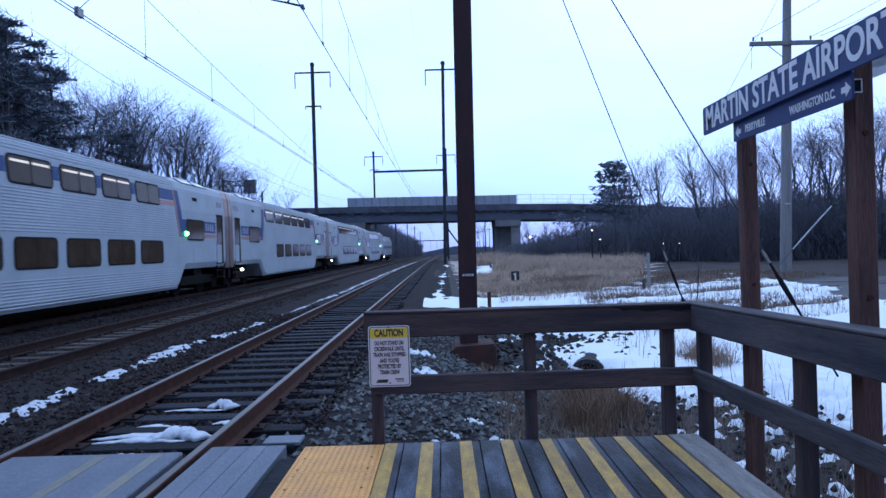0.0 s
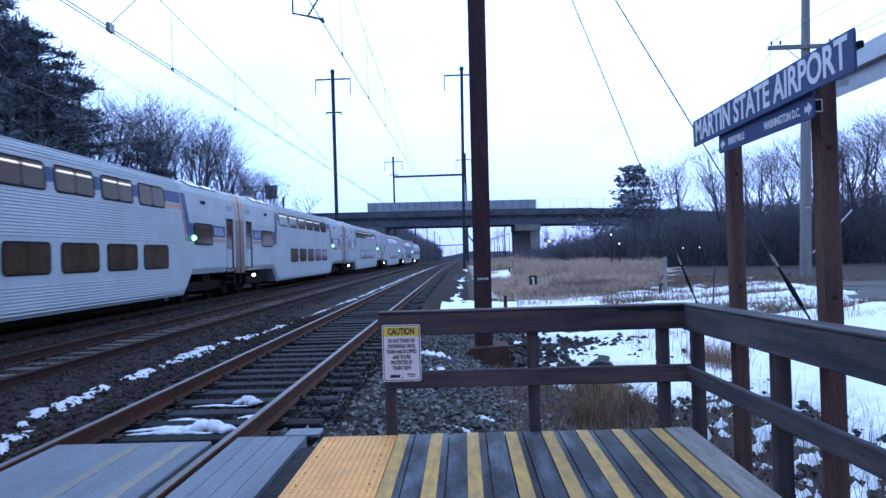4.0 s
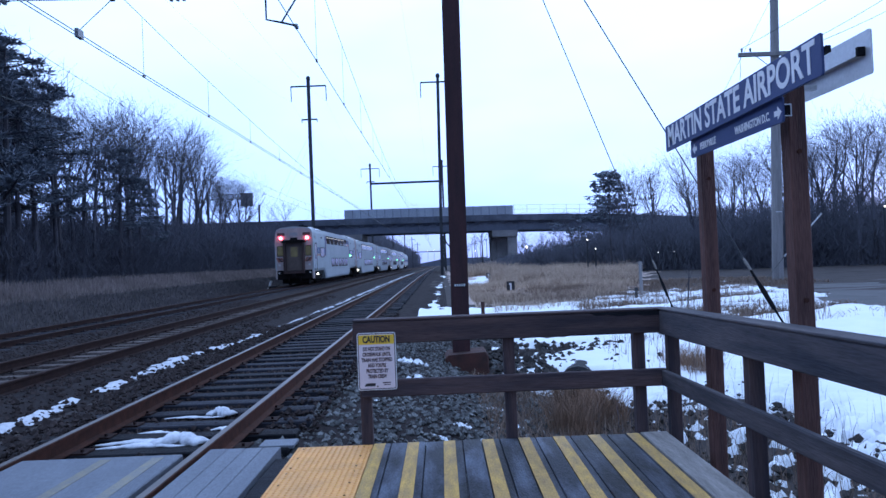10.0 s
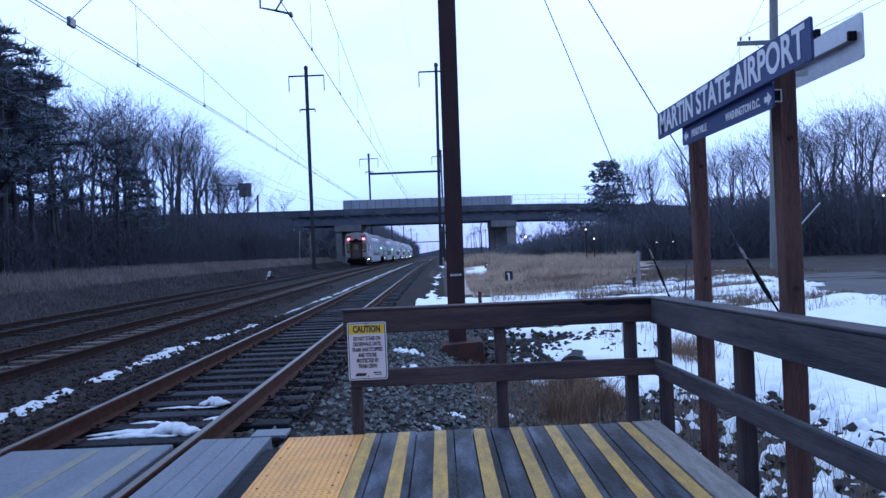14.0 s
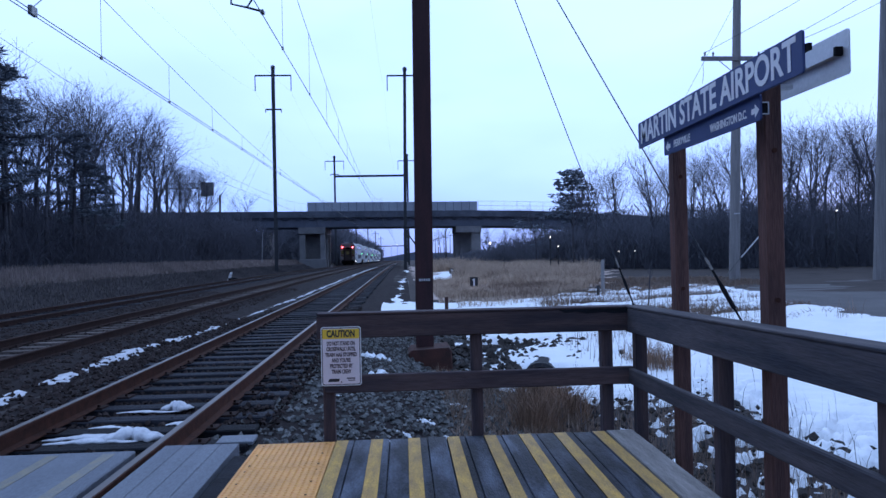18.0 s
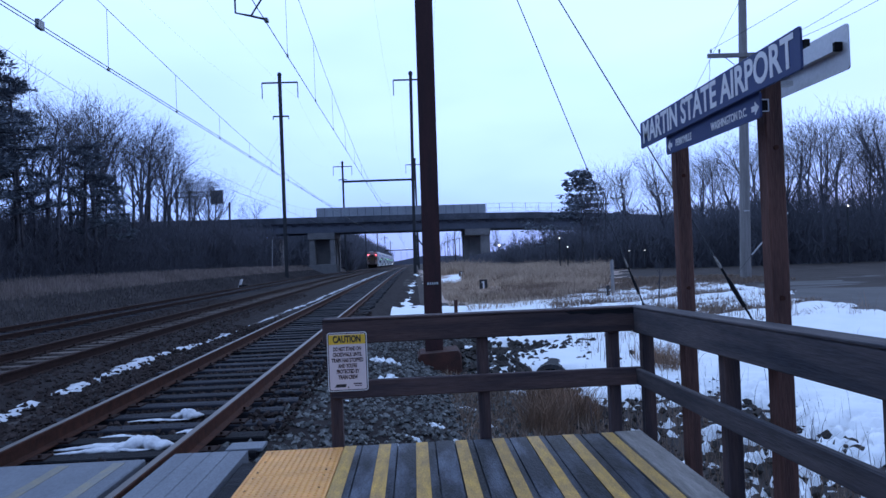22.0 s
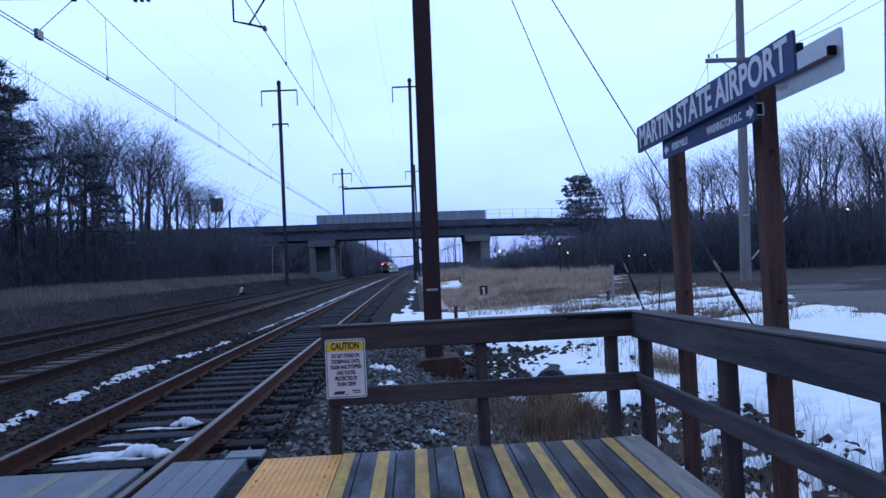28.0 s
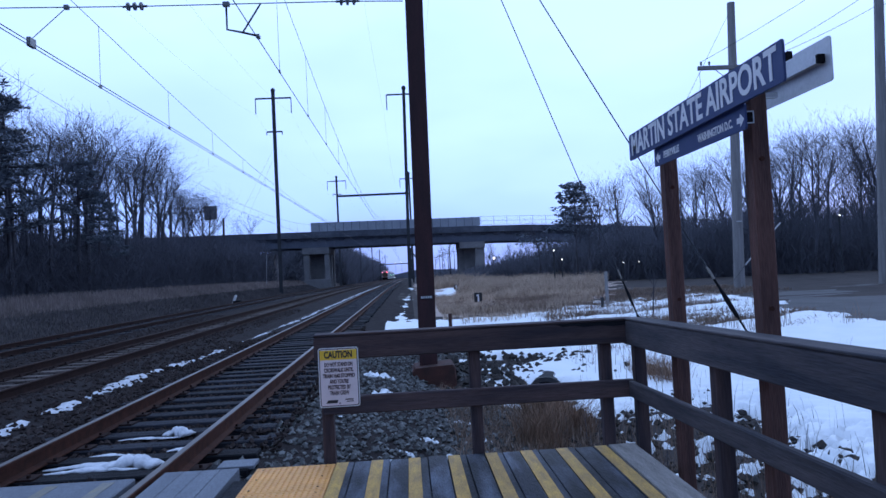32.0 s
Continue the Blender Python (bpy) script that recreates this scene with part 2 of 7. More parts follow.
M_GRASSMAT = mat("matted_dry_grass", (0.50, 0.395, 0.335), (0.29, 0.225, 0.195), 0.95, scale=1.2, fine=22, bump=0.8, dirt=0.6)
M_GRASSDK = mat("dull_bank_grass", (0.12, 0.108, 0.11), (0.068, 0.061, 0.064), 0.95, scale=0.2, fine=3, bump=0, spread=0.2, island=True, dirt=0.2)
M_GRASSMID = mat("pale_bank_grass", (0.29, 0.21, 0.16), (0.15, 0.105, 0.08), 0.95, scale=0.3, fine=3, bump=0, spread=0.3, island=True, dirt=0.2)
M_GRASSRED = mat("russet_dead_weeds", (0.30, 0.185, 0.12), (0.13, 0.083, 0.058), 0.95, scale=1.5, fine=6, bump=0, spread=0.35, island=True, dirt=0.2)
M_BARK = mat("grey_bark", (0.065, 0.063, 0.074), (0.035, 0.034, 0.042), 0.9, scale=2, fine=15, bump=0.3)
# twig colour lightened towards blue to hold the haze over the trees
M_TWIG = mat("haze_blued_twigs", (0.095, 0.097, 0.118), (0.058, 0.059, 0.075), 0.95, scale=0.4, fine=4, bump=0, spread=0.3, island=True)
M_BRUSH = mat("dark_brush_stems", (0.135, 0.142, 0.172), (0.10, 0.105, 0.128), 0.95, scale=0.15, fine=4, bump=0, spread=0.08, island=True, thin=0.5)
# shade under the left woods, put into a darker copy of the brush colour
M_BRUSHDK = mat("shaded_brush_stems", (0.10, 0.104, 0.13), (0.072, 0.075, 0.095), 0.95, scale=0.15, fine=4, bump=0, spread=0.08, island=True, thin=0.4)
# needles painted paler and bluer, with distance haze in the colour
M_NEEDLE = mat("haze_paled_needles", (0.16, 0.19, 0.23), (0.10, 0.122, 0.152), 0.8, scale=1.2, fine=5, bump=0, spread=0.3, island=True)
M_ASPHALT = mat("worn_asphalt", (0.115, 0.112, 0.115), (0.08, 0.078, 0.08), 0.9, scale=0.8, fine=30, bump=0.3)
M_WOODPOLE = mat("grey_utility_pole", (0.27, 0.26, 0.26), (0.17, 0.165, 0.165), 0.85, scale=4, fine=40, bump=0.3, stretch=(3, 3, 0.2))
M_CAR = mat("white_grey_carbody", (0.39, 0.44, 0.475), (0.31, 0.355, 0.385), 0.6, 0.0, scale=0.8, fine=8, bump=0.03, spread=0.02, dirt=0.12)
M_CAR.node_tree.nodes["Principled BSDF"].inputs["Specular IOR Level"].default_value = 0.2
M_FLUTE = mat("brushed_stainless_fluting", (0.40, 0.45, 0.49), (0.33, 0.37, 0.41), 0.5, 0.15, scale=0.8, fine=8, bump=0.03, spread=0.02, dirt=0.3)
M_FLUTE.node_tree.nodes["Principled BSDF"].inputs["Specular IOR Level"].default_value = 0.2
M_ROOF = mat("grimy_car_roof", (0.40, 0.42, 0.45), (0.28, 0.29, 0.32), 0.6, 0.1, scale=0.6, dirt=0.4)
M_CARBLUE = mat("livery_blue", (0.02, 0.062, 0.185), (0.016, 0.05, 0.155), 0.5, bump=0.02, spread=0.0, dirt=0.1)
M_CARBLUE.node_tree.nodes["Principled BSDF"].inputs["Specular IOR Level"].default_value = 0.2
M_CARORANGE = mat("livery_orange", (0.40, 0.175, 0.135), (0.33, 0.145, 0.115), 0.5, bump=0.02, spread=0.0, dirt=0.1)
M_GLASS = mat("tinted_train_glass", (0.036, 0.033, 0.032), (0.014, 0.013, 0.013), 0.1, scale=1.1, fine=3, bump=0, spread=0.4, glow=(1.0, 0.74, 0.48), power=0.010, dirt=0.7)
M_GLASS.node_tree.nodes["Principled BSDF"].inputs["Specular IOR Level"].default_value = 0.1
M_LIT = mat("cabin_light_strip", (0.8, 0.7, 0.55), None, 0.5, bump=0, glow=(1.0, 0.88, 0.75), power=0.38)
M_DOORGLOW = mat("lit_vestibule", (0.14, 0.13, 0.06), (0.05, 0.048, 0.026), 0.2, scale=3, bump=0, glow=(0.95, 0.88, 0.34), power=0.02)
# pink glow of the marker lamps is mixed into the stainless colour
M_ENDSHEET = mat("pink_lit_end_sheet", (0.46, 0.385, 0.375), (0.32, 0.265, 0.26), 0.6, scale=1.5, fine=14, bump=0.05, dirt=0.4)
# red tint and faint emission stand for lamp light falling on the dark housing
M_MARKERRED = mat("red_lit_marker_housing", (0.075, 0.03, 0.033), (0.03, 0.018, 0.02), 0.4, scale=9, bump=0, glow=(1.0, 0.1, 0.14), power=0.008)
M_CHEVRON = mat("dull_red_chevron", (0.27, 0.085, 0.06), (0.2, 0.065, 0.05), 0.6, scale=5, bump=0.02, dirt=0.3)
# the haze of distance is put into this paler blue-grey
M_FARWOODS = mat("haze_tinted_far_woods", (0.15, 0.165, 0.21), (0.11, 0.12, 0.16), 0.95, scale=0.05, fine=0.6, bump=0)
# darker and blotchier than the pier concrete
M_PARAPET = mat("blotchy_dark_parapet", (0.12, 0.135, 0.17), (0.05, 0.058, 0.078), 0.85, scale=0.5, fine=5, bump=0.1, dirt=0.5)
M_TAIL = mat("red_marker_lamp", (0.8, 0.1, 0.12), None, 0.4, bump=0, glow=(1.0, 0.07, 0.1), power=22.0)
M_TAILCORE = mat("red_marker_core", (0.9, 0.5, 0.5), None, 0.4, bump=0, glow=(1.0, 0.42, 0.46), power=4.0)
M_LAMP = mat("white_step_lamp", (0.9, 0.9, 0.9), None, 0.4, bump=0, glow=(1.0, 0.97, 0.88), power=8.0)
M_YARD = mat("yard_lamp_glass", (0.9, 0.9, 0.9), None, 0.4, bump=0, glow=(1.0, 0.93, 0.86), power=3.0)
M_LAMPGREEN = mat("green_white_door_lamp", (0.7, 0.9, 0.8), None, 0.4, bump=0, glow=(0.13, 1.0, 0.3), power=7.0)
# orange light at the car gaps is painted in as a copper tone
M_SHROUD = mat("orange_lit_grey_metal", (0.25, 0.15, 0.115), (0.10, 0.068, 0.06), 0.36, 0.6, scale=2.5, fine=14, bump=0.25, dirt=0.5)
M_PIPE = mat("weathered_black_pipe", (0.02, 0.022, 0.028), (0.009, 0.01, 0.013), 0.6, scale=6, dirt=0.5)
M_CREST = mat("pale_crest_grass", (0.30, 0.25, 0.235), (0.18, 0.15, 0.142), 0.95, scale=0.3, fine=3, bump=0, spread=0.3, island=True, dirt=0.2, thin=0.4)
M_ENDDOOR = mat("dim_red_brown_door", (0.06, 0.03, 0.027), (0.03, 0.016, 0.015), 0.7, scale=2, dirt=0.4)
M_DOORBROWN = mat("dull_brown_door", (0.15, 0.11, 0.095), (0.09, 0.065, 0.058), 0.6, scale=2.5, fine=12, dirt=0.4)
M_UNDER = mat("dark_underframe", (0.012, 0.010, 0.010), (0.007, 0.006, 0.006), 0.9, scale=3, dirt=0.5)
M_UNDER.node_tree.nodes["Principled BSDF"].inputs["Specular IOR Level"].default_value = 0.1


# sooty, dusty and weathered surfaces shine little
for dull, gloss in ((M_TIE, 0.12), (M_CONCTIE, 0.15), (M_STONEDK, 0.1), (M_BALLAST, 0.1), (M_EARTH, 0.15), (M_RUSTDK, 0.15), (M_RUST, 0.2), (M_TIMBER, 0.2), (M_TIMBERX, 0.2), (M_TIMBERY, 0.2), (M_DECK, 0.25), (M_PANEL, 0.3), (M_ASPHALT, 0.2), (M_POST, 0.2), (M_STONE, 0.25), (M_ROCK, 0.2), (M_BLACK, 0.12), (M_POLE, 0.2)):
    dull.node_tree.nodes["Principled BSDF"].inputs["Specular IOR Level"].default_value = gloss


# ---- building helpers ----
class Shape:
    """Collects vertices and faces of one mesh."""

    def __init__(self):
        self.v, self.f = [], []

    def box(self, x0, x1, y0, y1, z0, z1, c=0.0):
        """A box; with c its edges are chamfered by c metres."""
        if c <= 0:
            k = len(self.v)
            self.v += [(x, y, z) for z in (z0, z1) for y in (y0, y1) for x in (x0, x1)]
            self.f += [tuple(k + i for i in q) for q in ((0, 2, 3, 1), (4, 5, 7, 6), (0, 1, 5, 4), (2, 6, 7, 3), (0, 4, 6, 2), (1, 3, 7, 5))]
            return self
        bm = bmesh.new()
        bmesh.ops.create_cube(bm, size=1, matrix=Matrix.Translation(((x0 + x1) / 2, (y0 + y1) / 2, (z0 + z1) / 2)) @ Matrix.Diagonal((x1 - x0, y1 - y0, z1 - z0, 1)))
        bmesh.ops.bevel(bm, geom=bm.edges[:], offset=c, segments=1, affect="EDGES")
        k = len(self.v)
        bm.verts.index_update()
        self.v += [tuple(p.co) for p in bm.verts]
        self.f += [tuple(k + p.index for p in f.verts) for f in bm.faces]
        bm.free()
        return self

    def tube(self, p0, p1, r0, r1=None, n=6, caps=True):
        """A tapered round bar from p0 to p1."""
        r1 = r0 if r1 is None else r1
        p0, p1 = Vector(p0), Vector(p1)
        d = (p1 - p0)
        if d.length < 1e-6:
            return self
        d.normalize()
        a = d.orthogonal().normalized()
        b = d.cross(a)
        k = len(self.v)
        for p, r in ((p0, r0), (p1, r1)):
            for i in range(n):
                u = 2 * math.pi * i / n
                self.v.append(tuple(p + a * (r * math.cos(u)) + b * (r * math.sin(u))))
        for i in range(n):
            j = (i + 1) % n
            self.f.append((k + i, k + j, k + n + j, k + n + i))
        if caps:
            self.f.append(tuple(k + i for i in reversed(range(n))))
            self.f.append(tuple(k + n + i for i in range(n)))
        return self

    def line(self, points, r, n=5):
        """A round bar through several points."""
        pts = [Vector(p) for p in points]
        rings = []
        for i, p in enumerate(pts):
            d = (pts[min(i + 1, len(pts) - 1)] - pts[max(i - 1, 0)]).normalized()
            a = d.cross(Vector((0.31, 0.17, 0.93))).normalized()
            b = d.cross(a)
            rings.append([p + a * (r * math.cos(2 * math.pi * k / n)) + b * (r * math.sin(2 * math.pi * k / n)) for k in range(n)])
        return self.loft(rings)

    def loft(self, rings, caps=True):
        """Skin through rings of equally many points."""
        k, n = len(self.v), len(rings[0])
        for ring in rings:
            self.v += [tuple(p) for p in ring]
        for a in range(len(rings) - 1):
            for i in range(n):
                j = (i + 1) % n
                self.f.append((k + a * n + i, k + a * n + j, k + (a + 1) * n + j, k + (a + 1) * n + i))
        if caps:
            self.f.append(tuple(k + i for i in reversed(range(n))))
            self.f.append(tuple(k + (len(rings) - 1) * n + i for i in range(n)))
        return self

    def prism(self, outline, axis, a, b):
        """An outline of (u, w) pushed along axis from a to b."""
        def place(u, w, t):
            return {"x": (t, u, w), "y": (u, t, w), "z": (u, w, t)}[axis]
        return self.loft([[place(u, w, a) for u, w in outline], [place(u, w, b) for u, w in outline]])

    def lathe(self, profile, centre, n=12):
        """Turns (radius, z) points about the vertical through centre."""
        cx, cy, cz = centre
        return self.loft([[(cx + r * math.cos(2 * math.pi * i / n), cy + r * math.sin(2 * math.pi * i / n), cz + z) for i in range(n)] for r, z in profile])

    def mesh(self, name, material, smooth=False):
        me = bpy.data.meshes.new(name)
        me.from_pydata(self.v, [], self.f)
        me.materials.append(material)
        if smooth:
            me.polygons.foreach_set("use_smooth", [True] * len(me.polygons))
        me.update()
        return me


def part(name, shape, material, parent=None, label="", smooth=False, m=None):
    """One mesh object, under its thing when there is one."""
    ob = new(name, shape.mesh(name, material, smooth) if isinstance(shape, Shape) else shape)
    if parent:
        ob.parent = parent
    if m is not None:
        ob.matrix_basis = m
    if label:
        tagged(ob, label)
    return ob


def thing(name, label, category, group="", kind="", m=None):
    ob = new(name)
    if m is not None:
        ob.matrix_basis = m
    return tagged(ob, label, category, group, kind)


def bulk(name, verts, faces, material):
    """A mesh from arrays of corners and of equal faces."""
    me = bpy.data.meshes.new(name)
    me.from_pydata(verts.tolist(), [], faces.tolist())
    me.materials.append(material)
    me.update()
    return me


def lettering(name, words, size, material, parent, m, width=None, bold=0.0, extrude=0.0015):
    """Words as a flat mesh with the built-in font, fitted to a width."""
    cu = bpy.data.curves.new(name, "FONT")
    cu.body, cu.size, cu.extrude, cu.align_x, cu.align_y = words, size, extrude, "CENTER", "CENTER"
    cu.resolution_u, cu.offset = 4, bold
    probe = bpy.data.objects.new(name, cu)
    scene.collection.objects.link(probe)
    bpy.context.view_layer.update()
    me = bpy.data.meshes.new_from_object(probe.evaluated_get(bpy.context.evaluated_depsgraph_get()))
    bpy.data.objects.remove(probe)
    bpy.data.curves.remove(cu)
    me.materials.clear()
    me.materials.append(material)
    if width:
        xs = [v.co.x for v in me.vertices]
        k = width / max(1e-6, max(xs) - min(xs))
        for v in me.vertices:
            v.co.x *= k
    ob = part(name, me, material, parent, m=m)
    return ob


rng = np.random.default_rng(7)


# ---- the lie of the land ----
def grade(y):
    d = np.maximum(0.0, np.asarray(y, float) - 50.0)
    return -0.0075 * d * d / (d + 40.0)


def wobble(x, y, s, seed=0):
    """Smooth noise from a few sines, -1 to 1."""
    x, y = np.asarray(x, float) * s + seed * 13.1, np.asarray(y, float) * s + seed * 7.7
    return (np.sin(1.0 * x + 1.7 * np.sin(0.7 * y)) + np.sin(1.3 * y + 1.5 * np.sin(0.9 * x + 1.0)) + 0.6 * np.sin(2.3 * x - 1.9 * y + 0.5) + 0.5 * np.sin(3.7 * x + 2.9 * y + 2 * np.sin(1.7 * y))) / 3.1


def height(x, y):
    """Height of the ground."""
    x, y = np.asarray(x, float), np.asarray(y, float)
    xs = [-400, -60, -26, -17.0, -15.6, -13.2, -12.2, -11.2, -10.3, -6.6, -6.3, -6.0, -2.4, -2.1, -1.8, 1.45, 2.2, 3.4, 4.6, 5.6, 7.5, 10.0, 14.0, 60, 400]
    near = [3.0, 1.3, 0.95, 0.75, 0.5, -0.6, -0.75, -0.6, -0.28, -0.27, -0.36, -0.27, -0.27, -0.34, -0.27, -0.27, -0.38, -0.68, -0.92, -1.02, -0.95, -0.75, -0.42, -0.3, -0.3]
    far = [3.0, 1.3, 0.95, 0.75, 0.5, -0.6, -0.75, -0.6, -0.28, -0.27, -0.36, -0.27, -0.27, -0.34, -0.27, -0.27, -0.36, -0.45, -0.5, -0.5, -0.42, -0.36, -0.3, -0.15, 0.0]
    k = np.clip((y - 12.0) / 12.0, 0, 1)
    k = k * k * (3 - 2 * k)
    h = np.interp(x, xs, near) * (1 - k) + np.interp(x, xs, far) * k
    rough = np.where((x > 2.0) | (x < -11.0), 1.0, 0.12)
    h = h + rough * (0.05 * wobble(x, y, 0.9) + 0.03 * wobble(x, y, 2.7, 2))
    bank = np.clip((x + 17) / -3.0, 0, 1)
    h = h + 0.3 * bank * wobble(x, y, 0.12, 5)
    # hollows before the column's footing and the culvert mouth
    h = h - 0.3 * np.exp(-((x - 3.55) / 0.5) ** 2 - ((y - 10.9) / 0.55) ** 2)
    h = h - 0.32 * np.exp(-((x - 5.5) ** 2 + (y - 11.5) ** 2) / 0.28)
    # road embankments at both ends of the bridge
    e = np.clip((np.abs(x - 4) - 30.0) / 16.0, 0, 1) * np.clip(1 - np.abs(y - 127) / 22.0, 0, 1)
    h = h + 7.0 * e * np.clip(2.2 * np.clip(1 - np.abs(y - 127) / 22.0, 0, 1), 0, 1)
    return h + grade(y)


def sheet(name, xs, ys, fn, material, parent=None, lift=0.0):
    X, Y = np.meshgrid(np.asarray(xs, float), np.asarray(ys, float))
    Z = fn(X, Y) + lift
    v = np.stack([X.ravel(), Y.ravel(), Z.ravel()], 1)
    nx, ny = len(xs), len(ys)
    i = (np.arange(ny - 1)[:, None] * nx + np.arange(nx - 1)[None, :]).ravel()
    f = np.stack([i, i + 1, i + nx + 1, i + nx], 1)
    me = bulk(name, v, f, material)
    me.polygons.foreach_set("use_smooth", [True] * len(me.polygons))
    return part(name, me, material, parent)


def snow(name, label, x0, x1, y0, y1, cell, depth, thick=0.12, material=None, kind_of="snow"):
    """Lying snow with a ragged outline: its surface sinks under the ground where depth(x, y) falls below nought."""
    X, Y = np.meshgrid(np.arange(x0, x1, cell), np.arange(y0, y1, cell))
    d = depth(X, Y)
    Z = height(X, Y) + np.clip(d, -0.6, 1.0) * thick + 0.01 * wobble(X, Y, 6, 4) + 0.02 * wobble(X, Y, 2.1, 9)
    nx = X.shape[1]
    v = np.stack([X.ravel(), Y.ravel(), Z.ravel()], 1)
    ok = d > -0.45
    keep = ok[:-1, :-1] | ok[1:, :-1] | ok[:-1, 1:] | ok[1:, 1:]
    i = (np.arange(X.shape[0] - 1)[:, None] * nx + np.arange(nx - 1)[None, :])[keep]
    f = np.stack([i, i + 1, i + nx + 1, i + nx], 1)
    used = np.unique(f)
    remap = np.full(len(v), -1)
    remap[used] = np.arange(len(used))
    material = material or M_SNOW
    me = bulk(name, v[used], remap[f], material)
    me.polygons.foreach_set("use_smooth", [True] * len(me.polygons))
    return tagged(part(name, me, material), label, kind_of, kind="stuff")


def blades(name, x, y, h, w, material, lean=0.35, base=None):
    """Grass: one bent blade of two triangles at each place."""
    n = len(x)
    z = height(x, y) if base is None else base
    a, b = rng.uniform(0, 2 * math.pi, n), rng.uniform(0, 2 * math.pi, n)
    dx, dy = np.cos(a) * w, np.sin(a) * w
    lx, ly = np.cos(b) * h * lean * rng.uniform(0.2, 1, n), np.sin(b) * h * lean * rng.uniform(0.2, 1, n)
    v = np.empty((n, 5, 3))
    v[:, 0] = np.stack([x - dx, y - dy, z - 0.05], 1)
    v[:, 1] = np.stack([x + dx, y + dy, z - 0.05], 1)
    v[:, 2] = np.stack([x + dx * 0.7 + lx * 0.35, y + dy * 0.7 + ly * 0.35, z + h * 0.6], 1)
    v[:, 3] = np.stack([x - dx * 0.7 + lx * 0.35, y - dy * 0.7 + ly * 0.35, z + h * 0.6], 1)
    v[:, 4] = np.stack([x + lx, y + ly, z + h], 1)
    k = np.arange(n)[:, None] * 5
    f = [*(k + np.array([[0, 1, 2, 3]])).tolist(), *(k + np.array([[3, 2, 4]])).tolist()]
    me = bpy.data.meshes.new(name)
    me.from_pydata(v.reshape(-1, 3).tolist(), [], f)
    me.materials.append(material)
    me.update()
    return me


def stones(name, x, y, z, s, material, parent=None):
    """Small angular stones, joined: a skewed octahedron-like lump at each place."""
    n = len(x)
    base = np.array([[1, 0.1, 0], [0.2, 1, 0.1], [-1, 0.15, 0], [-0.1, -1, -0.05], [0.15, 0.1, 0.85], [0, 0, -0.8], [0.6, -0.6, 0.45], [-0.55, 0.6, 0.5]])
    tri = np.array([[0, 1, 4], [1, 7, 4], [7, 2, 4], [2, 3, 4], [3, 6, 4], [6, 0, 4], [1, 0, 5], [2, 1, 5], [3, 2, 5], [0, 3, 5], [1, 2, 7], [3, 0, 6]])
    a = rng.uniform(0, 2 * math.pi, n)
    c, sn = np.cos(a), np.sin(a)
    p = base[None] * rng.uniform(0.65, 1.25, (n, 8, 3)) * (s[:, None, None] * rng.uniform(0.7, 1.2, (n, 1, 3)))
    v = np.stack([p[..., 0] * c[:, None] - p[..., 1] * sn[:, None] + x[:, None], p[..., 0] * sn[:, None] + p[..., 1] * c[:, None] + y[:, None], p[..., 2] + z[:, None]], 2)
    f = (np.arange(n)[:, None, None] * 8 + tri[None]).reshape(-1, 3)
    return bulk(name, v.reshape(-1, 3), f, material)


# ---- ground ----
gx = np.unique(np.concatenate([np.linspace(-1500, -60, 14), np.linspace(-60, -18, 22), np.linspace(-18, -10.3, 26), np.linspace(-10.3, 2, 42), np.linspace(2, 18, 70), np.linspace(18, 70, 30), np.linspace(70, 1500, 14)]))
gy = np.unique(np.concatenate([np.linspace(-400, -12, 12), np.linspace(-12, 40, 150), np.linspace(40, 170, 90), np.linspace(170, 420, 26), np.linspace(420, 2500, 12)]))
tagged(sheet("ground", gx, gy, height, M_EARTH), "bare winter earth with dead grass and old snow", "ground", kind="structure")


def bed(x, y):
    """Top of the ballast: filled up to the tie tops on the two farther tracks and heaped over near tie ends."""
    x = np.asarray(x, float)
    off = np.minimum(np.abs(x + 4.2), np.abs(x + 8.55))
    fill = np.clip((1.75 - off) / 0.35, 0, 1) * 0.052 + np.clip((x + 3.5) / 0.2, 0, 1) * np.clip((-2.5 - x) / 0.3, 0, 1) * 0.05
    return height(x, y) + 0.015 + fill + 0.012 * wobble(x, y, 5, 3)


tagged(sheet("ballast_bed", np.linspace(-11.3, 3.0, 96), np.unique(np.concatenate([np.linspace(-12, 40, 180), np.linspace(40, 420, 60)])), bed, M_BALLAST), "dark crushed stone ballast under the three tracks", "ballast", kind="structure")
n = 24000
px, py = rng.uniform(-2.6, 4.4, n), -1 + 19 * rng.uniform(0, 1, n) ** 1.35
keep = (np.abs(np.abs(px) - 0.75) > 0.1) & ((py > 3.45) | (px < -1.0))
px, py = px[keep], py[keep]
soot = px + 0.25 * wobble(px, py, 2.0, 71) < 0.95
for pick, stone, words in ((~soot, M_STONE, "loose grey ballast stones on the shoulder"), (soot, M_STONEDK, "sooty ballast stones round the near rails")):
    qx, qy = px[pick], py[pick]
    tagged(part("ballast_stones", stones("ballast_stones", qx, qy, bed(qx, qy) + rng.uniform(-0.015, 0.02, len(qx)), rng.uniform(0.02, 0.052, len(qx)), stone), stone), words, "stones", kind="stuff")
n = 11000
px, py = rng.uniform(-7.4, -2.6, n), 5 + 28 * rng.uniform(0, 1, n) ** 1.3
keep = (px + 4.2 > 0.9) | (px + 4.2 < -1.35) | (np.abs((py - 4.0) / 0.6 % 1 - 0.5) < 0.3)
px, py = px[keep], py[keep]
n = len(px)
